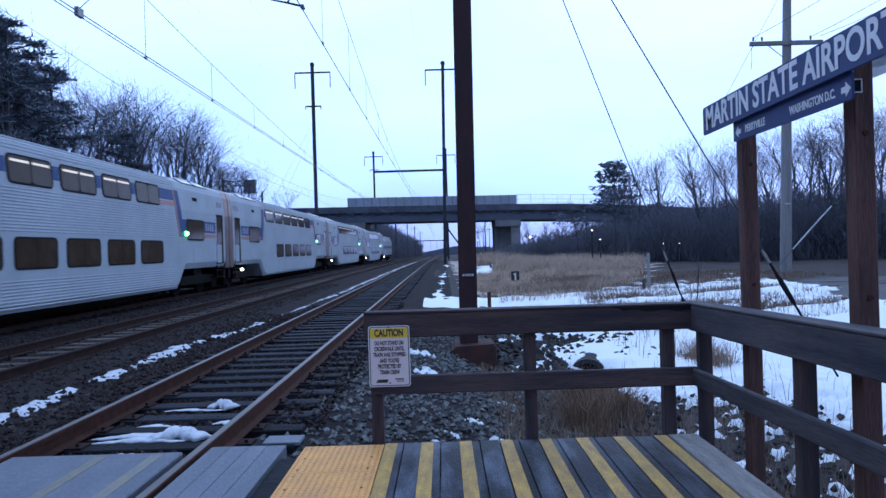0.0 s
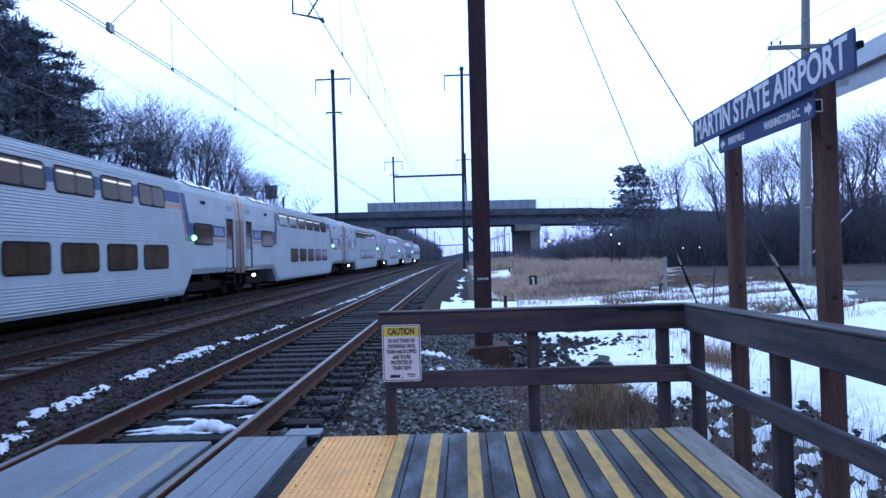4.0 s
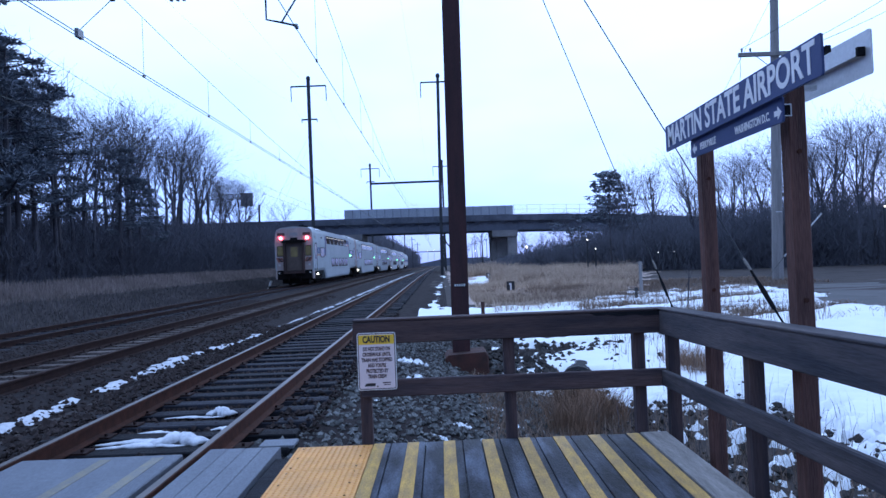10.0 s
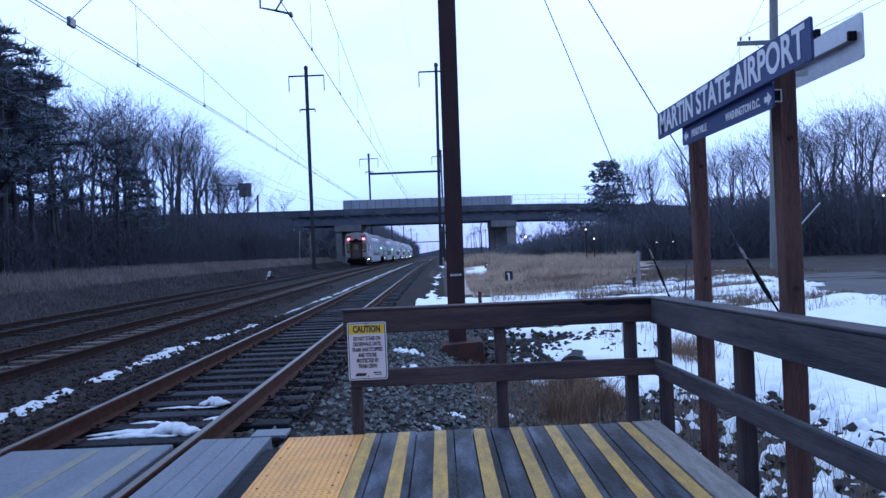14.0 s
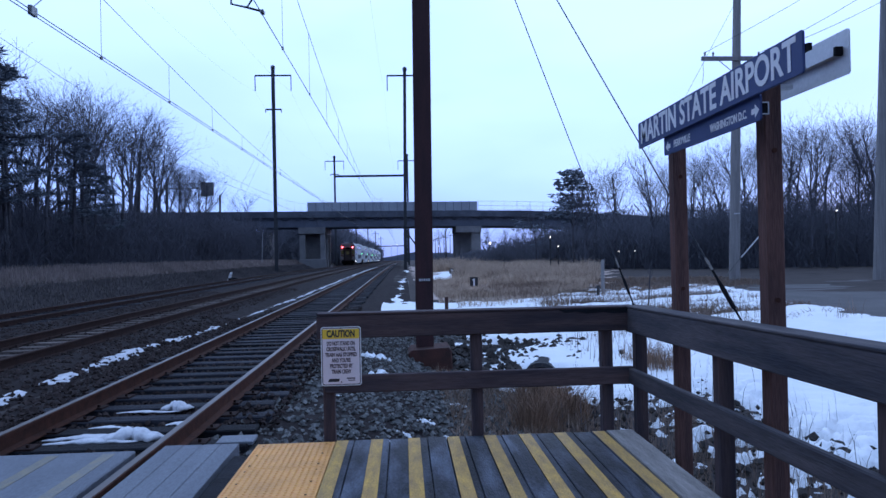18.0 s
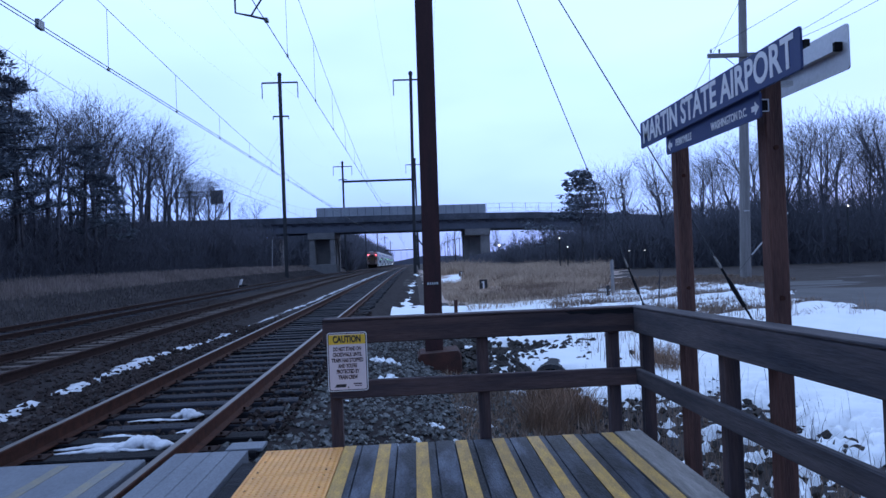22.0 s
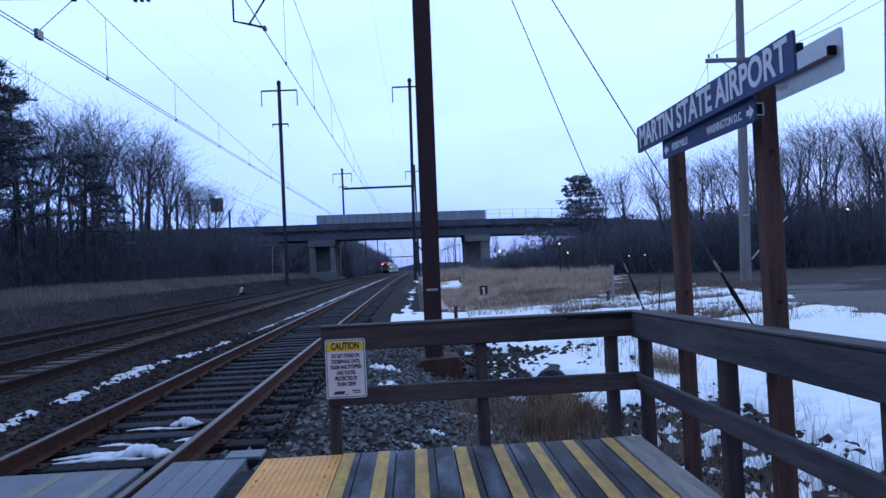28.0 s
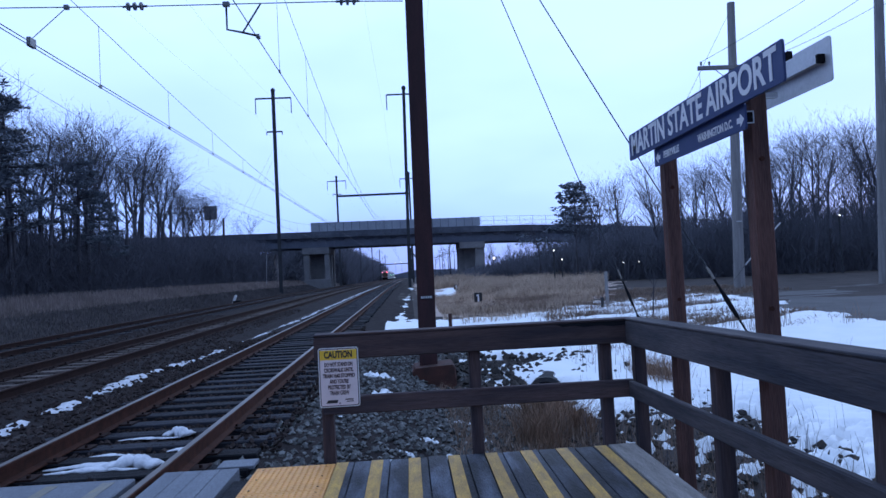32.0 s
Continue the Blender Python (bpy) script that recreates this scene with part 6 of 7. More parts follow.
def pine(seed, h, low):
    r = random.Random(seed)
    t = thing("pine_tree", "tall dark pine with clumps of needles and a bare lower trunk", "tree", "pines")
    s = Shape()
    top = Vector((r.uniform(-0.5, 0.5), r.uniform(-0.5, 0.5), h))
    s.tube((0, 0, -0.6), top * 0.5, h * 0.017, h * 0.012, 7, False).tube(top * 0.5, top, h * 0.012, h * 0.003, 6, False)
    cx, cn = [], []
    nl = int(16 + h)
    for i in range(nl):
        u = low + (1 - low) * (i / nl) ** 0.9
        a = r.uniform(0, 2 * math.pi)
        reach = h * (0.24 * (1 - u) ** 0.6 + 0.05) * r.uniform(0.55, 1.2)
        b = Vector((top.x * u, top.y * u, h * u))
        e = b + Vector((math.cos(a) * reach, math.sin(a) * reach, reach * r.uniform(0.0, 0.35)))
        s.tube(b, e, h * 0.004, h * 0.0015, 4, False)
        for k in range(5):
            c = b.lerp(e, r.uniform(0.45, 1.08)) + Vector((r.uniform(-0.5, 0.5), r.uniform(-0.5, 0.5), r.uniform(-0.05, 0.2)))
            cx.append(c)
            cn.append(r.uniform(0.5, 1.0))
    part("trunk", s, M_BARK, t)
    g = np.random.default_rng(seed)
    m = 56
    C = np.repeat(np.array(cx), m, 0)
    R = np.repeat(np.array(cn), m)
    d = g.normal(size=(len(C), 3)) * np.array([1, 1, 0.3])
    d /= np.linalg.norm(d, axis=1, keepdims=True)
    p0 = C + d * (R * g.uniform(0.05, 0.6, len(C)))[:, None]
    p1 = p0 + d * (0.36 * g.uniform(0.6, 1.2, len(C)))[:, None] + np.array([0, 0, 0.1])
    w = np.cross(d, g.normal(size=(len(C), 3)))
    w *= (0.045 / np.maximum(1e-6, np.linalg.norm(w, axis=1)))[:, None]
    v = np.stack([p0 - w, p0 + w, p1], 1).reshape(-1, 3)
    f = np.arange(len(v)).reshape(-1, 3)
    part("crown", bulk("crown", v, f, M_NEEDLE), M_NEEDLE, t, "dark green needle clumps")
    return t


TALL = (13.5, 12.5, 14.5, 12.0, 13.0, 13.8, 12.2, 9.0, 13.0)
bare = [bare_tree(11 + i, h, 4, sp, cl) for i, (h, sp, cl) in enumerate(zip(TALL, (0.72, 0.62, 0.66, 0.78, 0.6, 0.7, 0.5, 0.62, 0.42), (0.3, 0.38, 0.34, 0.24, 0.42, 0.3, 0.26, 0.2, 0.12)))]
PINES = (15.0, 13.0, 17.0)
pines = [pine(41, 15.0, 0.26), pine(42, 13.0, 0.34), pine(43, 17.0, 0.26)]
used = set()


def plant(kind, x, y, turn, scale=1.0):
    src = kind
    m = pose(x, y, float(height(x, y)), 0, 0, turn)
    if src.name not in used:
        used.add(src.name)
        src.matrix_basis = m @ Matrix.Scale(scale, 4)
        return src
    o = copy_thing(src, m)
    o.scale = (scale, scale, scale)
    return o


tr = random.Random(5)


def canopy(x, y):
    """How high the woods stand: rising away from the line, sinking towards the bridge."""
    deep = -19.5 - x
    return float(np.interp(y * (1 - 0.03 * deep), [22, 30, 36, 38.5, 42, 48, 52, 60, 68, 75, 90, 105], [15.5, 13.8, 12.6, 11.8, 11.8, 13.6, 12.4, 13.2, 11.2, 11.4, 9.6, 8.6])) * (1 + 0.042 * deep)


# woods along the bank
for i in range(4):
    x, y, k = -27 - 13 * tr.random(), 44 + 40 * i / 4 + tr.uniform(-1.5, 1.5), (0, 6, 2, 5, 8, 3)[i % 6]
    plant(bare[k], x, y, tr.uniform(0, 360), tr.uniform(0.72, 0.9) * canopy(x, y) / TALL[k])
for x, y, k, sc in ((-21.5, 30.5, 2, 1.0), (-25, 35, 0, 1.0), (-20.4, 34.2, 0, 0.98), (-27, 41, 2, 0.92), (-21, 40.5, 1, 1.0), (-29, 35, 1, 1.0), (-23.5, 37.5, 2, 0.98), (-20.2, 46.5, 1, 0.72), (-24, 31, 1, 1.05), (-31, 44, 0, 0.9), (-23.2, 30.2, 0, 0.94), (-20.5, 37.2, 1, 0.86), (-20.6, 50.5, 1, 0.55), (-22.4, 28.2, 1, 0.98), (-26.5, 33.0, 2, 0.95), (-22.0, 33.2, 1, 1.0), (-25.6, 39.0, 1, 0.95)):
    plant(pines[k], x, y, tr.uniform(0, 360), sc * canopy(x, y) / PINES[k])
for i in range(36):
    y = 42 + 47 * (i / 36) + tr.uniform(-1.5, 1.5)
    deep = (1.2, 3.6, 7.5, 2.0)[i % 4] + tr.uniform(0, 2.5)
    x = -19.3 - deep
    k = (i * 3 + i // 7) % 7
    plant(bare[k], x, y, tr.uniform(0, 360), tr.choice((0.82, 0.92, 1.0, 1.06)) * canopy(x, y) / TALL[k])
for x, y, k, f in ((-20.4, 28.5, 4, 0.9), (-20.8, 32.6, 2, 0.9), (-20.6, 35.6, 1, 0.95), (-20.5, 39.2, 4, 0.92), (-20.7, 44.0, 0, 0.95), (-20.4, 48.6, 5, 1.0), (-20.6, 56.0, 2, 1.0), (-33, 36, 2, 0.95), (-30, 31, 0, 1.02), (-35, 44, 5, 0.9)):
    plant(bare[k], x, y, tr.uniform(0, 360), f * canopy(x, y) / TALL[k])
# trees on the far side of the lot
for x, y, h, k in ((35.1, 50, 13.7, 8), (36.9, 50.5, 13.3, 6), (38.9, 50, 12.6, 8), (34.8, 54, 12.6, 6), (30.2, 58, 12.2, 8), (33.0, 60, 12.0, 6), (28.9, 60, 11.6, 8), (25.4, 80, 13.9, 6), (26.7, 72, 12.4, 8), (29.7, 70, 10.9, 6), (31.4, 63, 12.0, 2), (41.2, 51, 14.2, 0), (43.5, 54, 15.0, 6), (37.8, 57, 13.6, 3)):
    plant(bare[k], x, y, tr.uniform(0, 360), h / TALL[k])
for i in range(34):
    x = 17.5 + 46 * (i / 34) + tr.uniform(-1.2, 1.2)
    y = 57 + tr.uniform(0, 18) - max(0, x - 34) * 0.25
    k = (6, 1, 8, 3, 5, 0)[i % 6]
    plant(bare[k], x, y, tr.uniform(0, 360), tr.uniform(0.72, 1.0) * float(np.interp(x, [17, 25, 30, 36, 44, 64], [10.0, 12.6, 13.2, 14.0, 16.0, 16.5])) / TALL[k])
plant(bare[7], -24.1, 118, 40, 1.46)
plant(bare[5], -23.0, 87.6, 75, 13.9 / TALL[5])
for x, y, k, h in ((21.5, 150, 6, 8.0), (25.5, 152, 8, 9.0), (28.6, 148, 3, 8.5), (30.5, 156, 6, 9.5), (33.5, 150, 8, 9.0)):
    plant(bare[k], x, y, tr.uniform(0, 360), h / TALL[k])
# trees beyond the bridge
for i in range(26):
    s = -1 if i % 3 else 1
    y = 140 + i * 9 + tr.uniform(-4, 4)
    x = (-17 - tr.uniform(0, 16)) if s < 0 else (9 + tr.uniform(2, 30))
    plant(bare[i % 5], x, y, tr.uniform(0, 360), tr.uniform(0.7, 1.0))


def cedar(x, y, h):
    t = thing("cedar_tree", "dark evergreen cedar with sparse layered boughs", "tree", m=pose(x, y, float(height(x, y))))
    r = random.Random(8)
    s = Shape().tube((0, 0, -0.5), (0.2, 0, h), 0.2, 0.03, 7, False)
    tips = []
    for i in range(60):
        u = 0.18 + 0.82 * i / 60
        a = r.uniform(0, 6.3)
        u = 0.18 + 0.82 * round(i / 60 * 13) / 13 + r.uniform(-0.015, 0.015)
        reach = max(0.0, 1 - u) * 10.5 * r.uniform(0.3, 1.2) + 0.3
        b, e = Vector((0.2 * u, 0, h * u)), Vector((0.2 * u + math.cos(a) * reach, math.sin(a) * reach, h * u + reach * r.uniform(0.0, 0.3)))
        s.tube(b, e, 0.04, 0.012, 4, False)
        tips += [b.lerp(e, r.uniform(0.35, 1.06)) + Vector((r.uniform(-0.2, 0.2), r.uniform(-0.2, 0.2), r.uniform(-0.25, 0.3))) for k in range(5)]
    part("trunk", s, M_BARK, t)
    C = np.repeat(np.array(tips), 20, 0)
    g = np.random.default_rng(3)
    d = g.normal(size=(len(C), 3)) * np.array([1, 1, 0.14])
    p0 = C + d * 0.3
    p1 = p0 + d * 0.2
    w = np.cross(d, g.normal(size=(len(C), 3))) * 0.065
    v = np.stack([p0 - w, p0 + w, p1], 1).reshape(-1, 3)
    part("crown", bulk("crown", v, np.arange(len(v)).reshape(-1, 3), M_NEEDLE), M_NEEDLE, t, "dark cedar foliage")


cedar(22.7, 77.0, 11.2)


# ---- brush ----
def thicket(name, label, x, y, h, w, n_twig, stems=M_BRUSH):
    """Tangled brush: short crooked twigs at all heights round each place, and a few long stems from the ground."""
    m = len(x)
    X, Y, H, W = (np.repeat(q, n_twig) for q in (x, y, h, w))
    N = m * n_twig
    X, Y = X + rng.normal(0, 0.8, N), Y + rng.normal(0, 0.8, N)
    stem = rng.uniform(0, 1, N) < 0.03
    ln = np.where(stem, H * rng.uniform(0.4, 0.8, N), np.minimum(H * 0.4, W / 0.028 * rng.uniform(0.35, 1.1, N)))
    Z = height(X, Y) - 0.2 + np.where(stem, 0.0, np.maximum(0, H * rng.uniform(0, 1, N) ** 1.15 - ln * 0.7))
    a, lean = rng.uniform(0, 2 * math.pi, N), np.where(stem, rng.uniform(0.0, 0.2, N), rng.uniform(0.1, 1.4, N))
    b = rng.uniform(0, 2 * math.pi, N)
    W = np.where(stem, W * 0.8, W * 1.25)
    dx, dy = np.cos(b) * W, np.sin(b) * W
    p0 = np.stack([X - dx, Y - dy, Z], 1)
    p1 = np.stack([X + dx, Y + dy, Z], 1)
    p2 = np.stack([X + np.cos(a) * lean * ln, Y + np.sin(a) * lean * ln, Z + ln], 1)
    v = np.stack([p0, p1, p2], 1).reshape(-1, 3)
    return tagged(part(name, bulk(name, v, np.arange(len(v)).reshape(-1, 3), stems), stems), label, "brush", kind="stuff")


n = 1500
by = 24 + 93 * rng.uniform(0, 1, n) ** 1.2
bx = -19.8 - 20 * rng.uniform(0, 1, n)
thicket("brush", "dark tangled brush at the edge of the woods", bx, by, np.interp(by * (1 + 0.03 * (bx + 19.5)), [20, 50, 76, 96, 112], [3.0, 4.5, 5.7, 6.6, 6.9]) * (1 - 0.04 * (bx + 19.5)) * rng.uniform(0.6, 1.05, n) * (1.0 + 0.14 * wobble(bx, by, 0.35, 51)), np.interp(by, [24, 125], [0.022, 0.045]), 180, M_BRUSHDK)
n = 1300
bx = 12 + 62 * rng.uniform(0, 1, n) ** 1.1
by = np.interp(bx, [12, 20, 30, 74], [96, 62, 50, 42]) + rng.uniform(0, 42, n) * np.interp(bx, [12, 30], [0.4, 1])
thicket("brush", "dark tangled brush behind the lot", bx, by, np.interp(bx, [12, 18, 24, 40], [1.8, 3.4, 5.2, 6.8]) * rng.uniform(0.5, 1.12, n) * (1.0 + 0.3 * wobble(bx, by, 0.3, 52)), np.interp(by, [42, 125], [0.03, 0.05]), 180)
n = 40
bx, by = rng.uniform(-26, -19, n), rng.uniform(160, 168, n)
thicket("brush", "dark bushes standing behind the bridge", bx, by, np.interp(bx, [-26, -21, -19], [8.5, 10.5, 8.5]) * rng.uniform(0.8, 1.05, n), np.full(n, 0.05), 160)
n = 600
by = 150 + 110 * rng.uniform(0, 1, n)
bx = -15.5 - 20 * rng.uniform(0, 1, n) - np.clip(165 - by, 0, 15)
thicket("brush", "dark wooded slope beyond the bridge", bx, by, 6.0 * rng.uniform(0.6, 1.1, n), np.full(n, 0.1), 80)
n = 1000
by = 170 + 330 * rng.uniform(0, 1, n) ** 1.3
sd = rng.uniform(0, 1, n) < 0.7
bx = np.where(sd, -13.5 - 20 * rng.uniform(0, 1, n), 14 + 60 * rng.uniform(0, 1, n))
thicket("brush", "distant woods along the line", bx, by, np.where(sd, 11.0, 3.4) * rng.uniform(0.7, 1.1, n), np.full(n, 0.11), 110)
n = 330
bx, by = rng.uniform(-46, -27, n), rng.uniform(24, 72, n)
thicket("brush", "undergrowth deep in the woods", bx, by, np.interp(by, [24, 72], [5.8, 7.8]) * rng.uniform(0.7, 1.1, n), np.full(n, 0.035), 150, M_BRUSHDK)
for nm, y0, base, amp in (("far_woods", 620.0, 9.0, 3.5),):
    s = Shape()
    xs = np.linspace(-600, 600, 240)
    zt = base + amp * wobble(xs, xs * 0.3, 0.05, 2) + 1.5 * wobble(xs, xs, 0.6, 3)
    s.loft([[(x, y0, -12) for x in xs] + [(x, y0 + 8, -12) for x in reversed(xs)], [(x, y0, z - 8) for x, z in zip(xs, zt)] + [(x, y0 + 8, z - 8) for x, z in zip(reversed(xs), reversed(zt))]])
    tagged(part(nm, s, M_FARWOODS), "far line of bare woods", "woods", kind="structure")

# ---- things beside the line ----
up = thing("utility_pole", "grey wooden utility pole with one crossarm", "utility pole")
part("pole", Shape().tube((20.38, 33.2, -0.4), (20.9, 33.2, 15.1), 0.29, 0.20, 12), M_WOODPOLE, up)
part("crossarm", Shape().box(18.75, 22.5, 32.88, 33.03, 11.42, 11.64, 0.015), M_WOODPOLE, up)
for x in (18.95, 19.4, 21.9):
    part("insulator", Shape().lathe([(0.03, 0), (0.06, 0.05), (0.05, 0.12), (0.07, 0.15), (0.02, 0.22)], (x, 32.98, 11.68), 8), M_INSUL, up)
part("brace", Shape().tube((19.6, 32.95, 11.5), (20.45, 32.95, 10.8), 0.02, n=5), M_FARPOLE, up)
part("jumper", Shape().line([(18.95, 32.9, 11.6), (18.8, 32.9, 11.2), (18.82, 32.9, 10.7), (18.75, 32.9, 10.2)], 0.012), M_WIRE, up)
part("marker", Shape().box(20.3, 20.6, 32.88, 32.9, 3.25, 3.3), M_SIGNBACK, up)
up2 = thing("utility_pole", "tall grey wooden utility pole at the edge of the lot", "utility pole")
part("pole", Shape().tube((26.25, 30.2, -0.5), (27.1, 30.2, 17.2), 0.29, 0.2, 12), M_WOODPOLE, up2)
part("bracket", Shape().box(26.8, 27.3, 29.95, 30.02, 15.6, 15.75, 0.01), M_FARPOLE, up2)
for a, b, c in (((18.95, 32.98, 11.86), (26.95, 30.2, 16.2), (42, 26, 17.0)), ((22.0, 32.98, 11.86), (26.9, 30.2, 14.5), (42, 26, 15.5)), ((22.4, 32.98, 11.86), (26.85, 30.2, 13.6), (42, 26, 15.0))):
    w = thing("power_line", "thin power line between the utility poles", "wire", "power lines")
    a, b, c = Vector(a), Vector(b), Vector(c)
    part("strand", Shape().line([a.lerp(b, u) - Vector((0, 0, 0.5 * u * (1 - u))) for u in np.linspace(0, 1, 9)], 0.013), M_WIRE, w)
    part("strand", Shape().line([b.lerp(c, u) - Vector((0, 0, 0.8 * u * (1 - u))) for u in np.linspace(0, 1, 7)], 0.013), M_WIRE, w)
stay = thing("pole_stay", "thin wire stay of the utility pole", "wire")
part("strand", Shape().tube((20.75, 33.1, 14.6), (18.6, 36.5, 9.0), 0.01, n=4), M_WIRE, stay)
# pale streak of a lens ghost, added as solid tubes with rod and strand
sb = thing("guy_marker", "long pale slanting streak by the utility pole, built as tubes", "guy marker")
part("tube", Shape().tube((20.62, 32.9, 0.94), (21.66, 32.9, 2.04), 0.04, n=8).tube((21.63, 32.9, 2.01), (22.67, 32.9, 3.09), 0.036, n=8), M_SIGNBACK, sb)
part("strand", Shape().tube((22.67, 32.9, 3.09), (26.6, 30.3, 7.6), 0.008, n=5), M_WIRE, sb)
part("anchor_rod", Shape().tube((20.62, 32.9, 0.94), (19.5, 32.9, -0.35), 0.012, n=5), M_WIRE, sb)

for x, y, h, s in ((6.75, 36.6, 0.62, 1.0), (7.15, 60.0, 0.62, 1.0)):
    z = float(height(x, y))
    mk = thing("track_marker", "small black marker with a pale mark on a short post", "marker post", "track markers", m=pose(x, y, 0))
    part("post", Shape().box(-0.03, 0.03, 0.03, 0.09, z - 0.3, 0.08), M_FARPOLE, mk)
    part("board", Shape().box(-0.23, 0.23, -0.02, 0.03, -0.5, 0.1, 0.01), M_INK, mk, "black marker board")
    part("bar", Shape().box(-0.04, 0.05, -0.026, -0.02, -0.42, 0.0).box(-0.1, -0.04, -0.026, -0.02, -0.1, -0.02), M_SIGNWHITE, mk, "pale upright bar")
bl = thing("bollard", "pale round bollard standing in the snow", "bollard")
part("tube", Shape().lathe([(0.07, -0.9), (0.07, 1.03), (0.06, 1.09), (0.02, 1.1)], (10.8, 25.0, 0), 12), M_WOODPOLE, bl)
st = thing("stake", "short dark stake in the snow", "stake")
part("stem", Shape().box(10.1, 10.2, 23.4, 23.5, -0.9, 0.15, 0.01), M_FARPOLE, st)
st2 = thing("sapling", "thin bare sapling by the snow field", "sapling")
part("stem", Shape().tube((10.6, 19.5, -0.9), (10.75, 19.5, 1.1), 0.03, 0.012, n=5).tube((10.62, 19.5, 0.3), (10.95, 19.6, 1.0), 0.012, 0.005, n=4).tube((10.68, 19.5, 0.7), (10.45, 19.5, 1.2), 0.01, 0.004, n=4), M_BARK, st2)
cp = thing("culvert_pipe", "black corrugated culvert pipe end sticking out of the snow", "pipe", m=pose(5.58, 12.05, -1.19, 0, 0, -14) @ Matrix.Diagonal((1.15, 1, 1.05, 1)))
rings = []
for y, ro in [(0.0, 0.30)] + [(0.03 + 0.06 * k, 0.31 if k % 2 else 0.285) for k in range(14)]:
    rings.append([(ro * 1.1 * math.cos(2 * math.pi * q / 20), y, ro * 1.1 * math.sin(2 * math.pi * q / 20)) for q in range(20)])
inner = [[(0.25 * math.cos(2 * math.pi * q / 20), y, 0.25 * math.sin(2 * math.pi * q / 20)) for q in range(20)] for y in (0.9, 0.0)]
part("wall", Shape().loft(rings, False), M_PIPE, cp, "worn corrugated wall")
part("bore", Shape().loft(inner), M_BLACK, cp, "dark hollow")
part("lip", Shape().loft([[(r_ * math.cos(2 * math.pi * q / 20), y_, r_ * math.sin(2 * math.pi * q / 20)) for q in range(20)] for r_, y_ in ((0.25, -0.004), (0.335, -0.004), (0.335, 0.03))], False), M_PIPE, cp)
sw = thing("switch_box", "small black box with a white flap beside the far track", "trackside box", m=pose(-10.75, 51.5, -0.42))
part("box", Shape().box(-0.1, 0.5, -0.3, 0.3, 0, 0.35, 0.03), M_BLACK, sw)
part("flap", Shape().loft([[(-0.22, y, 0.02), (-0.1, y, 0.0), (0.14, y, 0.75), (0.04, y, 0.78)] for y in (-0.22, 0.22)]), M_SIGNWHITE, sw, "white flap")
rod = thing("guy_marker", "thin pale rod leaning by the catenary column", "guy marker")
part("tube", Shape().tube((-16.3, 90.0, -0.6), (-16.1, 90.0, 4.7), 0.035, n=6), M_SIGNBACK, rod)
pk = thing("pipe_rack", "rusty signal post remains on the verge", "marker post")
part("stem", Shape().box(3.95, 4.05, 17.9, 18.0, -0.8, 0.2), M_POST, pk)
# sign gantry above the woods
sgn = thing("highway_sign", "highway sign gantry seen above the woods", "sign gantry")
for z in (13.1, 13.85):
    part("chord", Shape().box(-36.2, -28.6, 111.9, 112.05, z - 0.07, z + 0.07), M_FARPOLE, sgn)
for k in range(9):
    x = -36.0 + 0.8 * k
    part("lattice", Shape().tube((x, 112, 13.1), (x + 0.4, 112, 13.85), 0.035, n=4).tube((x + 0.4, 112, 13.85), (x + 0.8, 112, 13.1), 0.035, n=4), M_FARPOLE, sgn)
part("post", Shape().tube((-36.1, 112, 1), (-36.1, 112, 14.3), 0.24, n=8), M_FARPOLE, sgn)
panel = part("panel", Shape().box(-30.5, -28.4, 111.7, 111.8, 11.75, 14.05, 0.02), M_INSUL, sgn, "dull sign panel back")
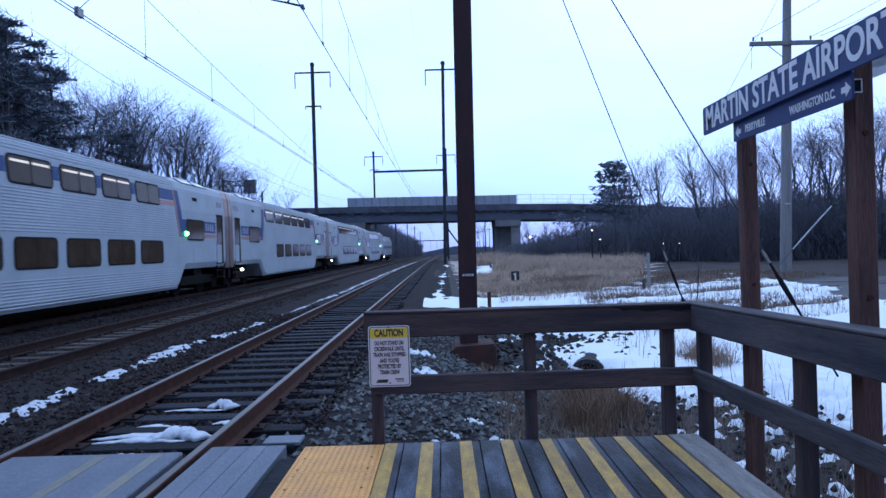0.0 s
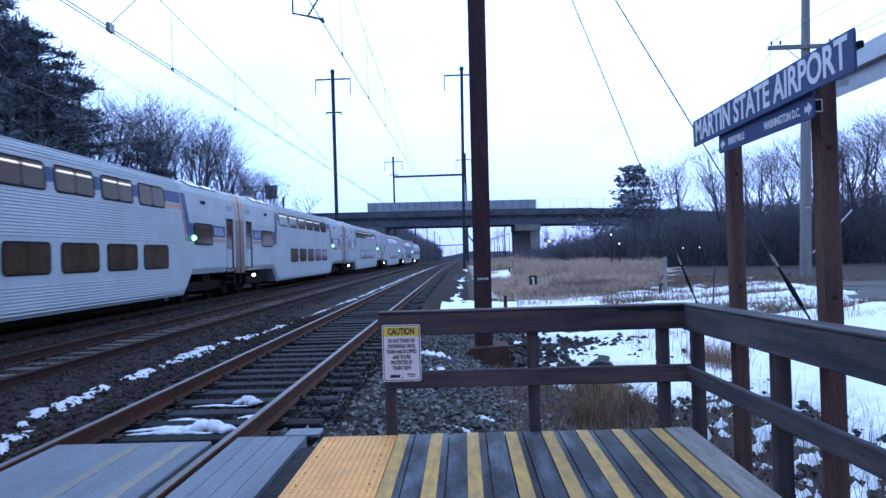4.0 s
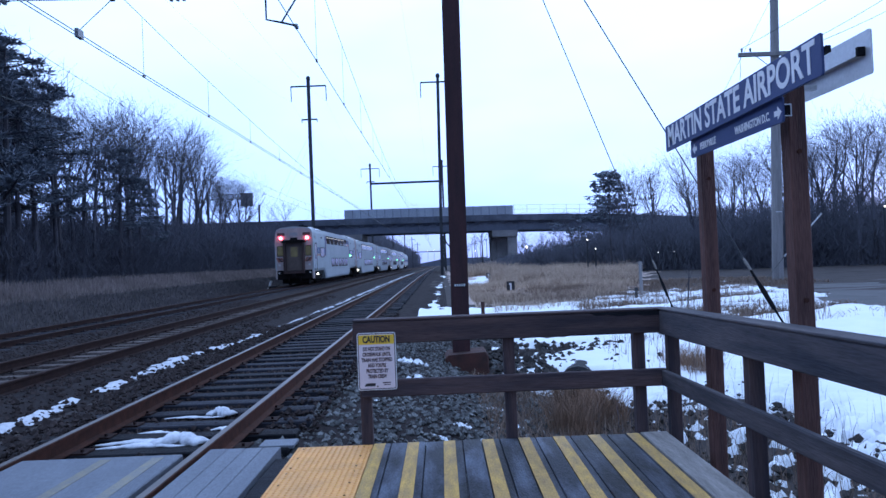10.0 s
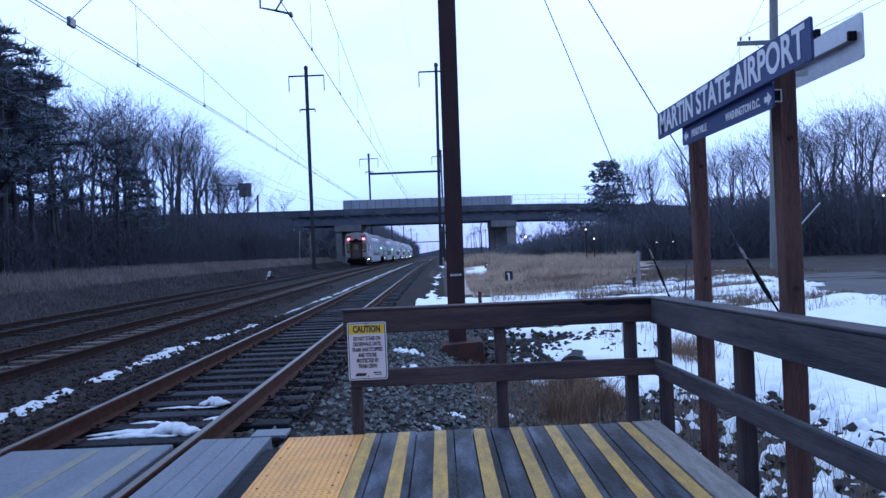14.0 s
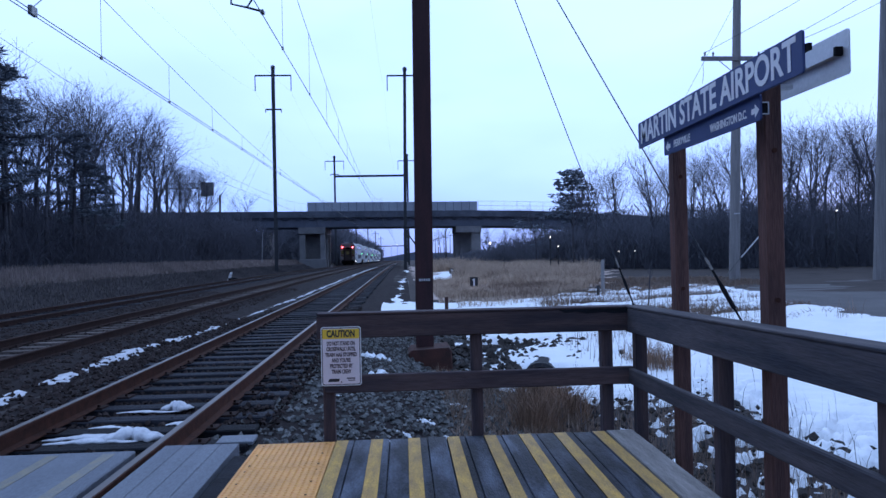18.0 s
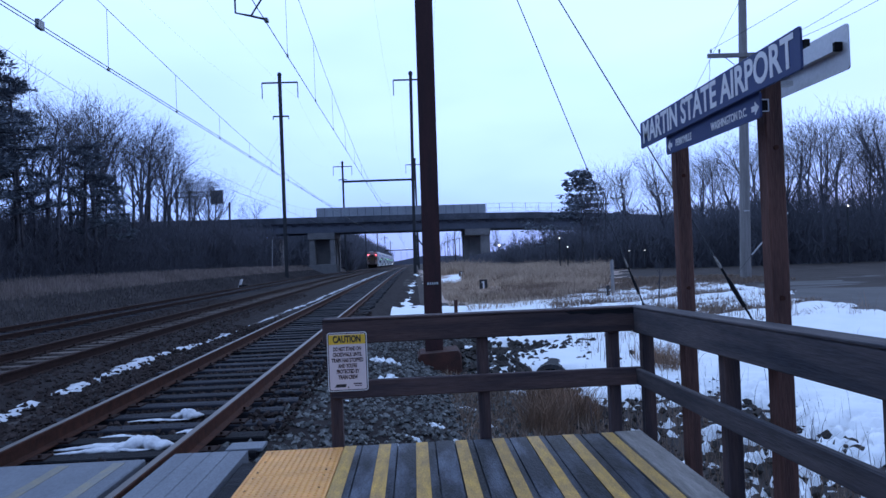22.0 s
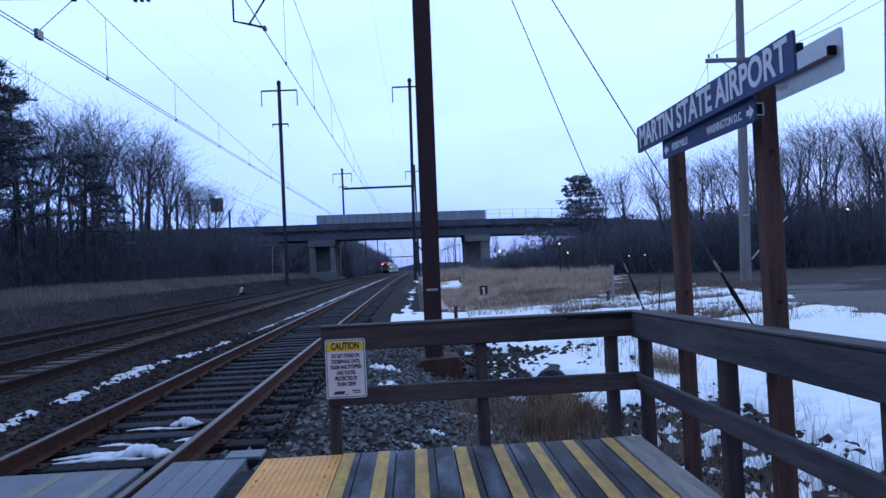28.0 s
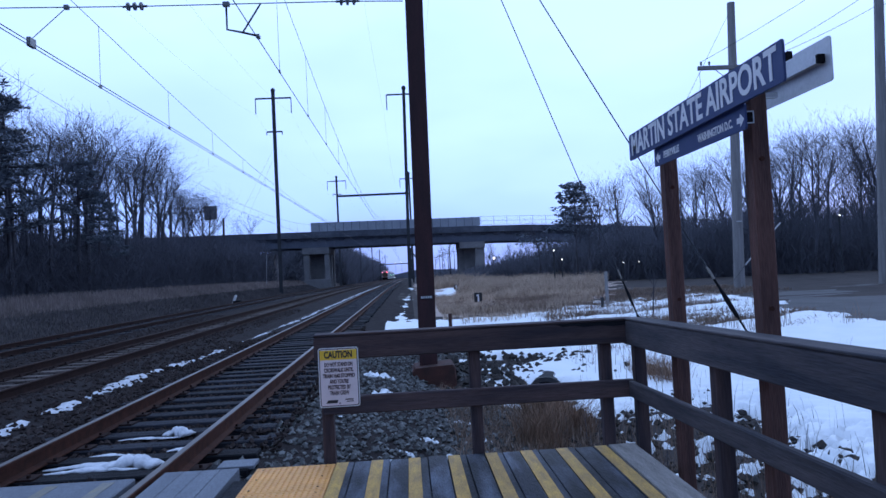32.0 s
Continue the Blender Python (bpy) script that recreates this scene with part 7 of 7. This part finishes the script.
for k in range(4):
    part("stiffener", Shape().box(-30.4 + k * 0.63, -30.3 + k * 0.63, 111.62, 111.7, 11.85, 13.95), M_WOODPOLE, panel)
stub = thing("post", "weathered broken post standing above the brush", "post")
part("stem", Shape().tube((-26.6, 108, 0.5), (-26.4, 108, 11.6), 0.2, 0.16, 8), M_BARK, stub)
for x, h in ((17.0, 8.4), (18.2, 9.0), (20.8, 9.6), (23.6, 10.2), (25.5, 9.0)):
    dp = thing("utility_pole", "distant utility pole beyond the bridge", "utility pole", "distant utility poles")
    part("pole", Shape().tube((x, 300, -3), (x, 300, h), 0.16, 0.12, n=6), M_FARPOLE, dp)
    part("crossarm", Shape().box(x - 1.1, x + 1.1, 299.9, 300.1, h - 0.9, h - 0.72), M_FARPOLE, dp)
# distant lamps
for x, y, z in ((15.9, 58, 2.73), (16.5, 105, 2.94), (16.6, 58, 1.9), (21.83, 57, 1.36), (23.25, 57, 1.36), (56, 170, 4.8), (60, 170, 5.4), (35.24, 47, 4.08), (20, 330, 5.0), (-4.6, 400, 7.0), (-1.0, 400, 7.2), (3.0, 420, 7.6)):
    lp = thing("yard_lamp", "distant white yard lamp on a thin pole", "lamp", "distant lamps")
    part("pole", Shape().tube((x, y, -2), (x, y, z), 0.07, n=5), M_FARPOLE, lp)
    r = 0.035 if y == 57 else 0.055 if y < 70 else 0.12 if y > 250 else 0.17
    part("bulb", Shape().lathe([(r * 0.2, -r), (r, -r * 0.3), (r, r * 0.3), (r * 0.2, r)], (x, y - 0.1, z), 8), M_YARD, lp, "lit bulb")


# ---- what moves ----
TAIL = (-23.44924, 5.33648, 0.22105, -0.00151)


def tail_at(t):
    """Where the end of the train stands along the line."""
    return TAIL[0] + TAIL[1] * t + TAIL[2] * t * t + TAIL[3] * t ** 3


def motions():
    for k, car in enumerate(train):
        rows = []
        for i in range(33):
            y = tail_at(float(i)) + PITCH * k
            rows.append((float(i), pose(-8.55, y, -0.06 + float(grade(y + 12)))))
        walk(car, rows)


motions()
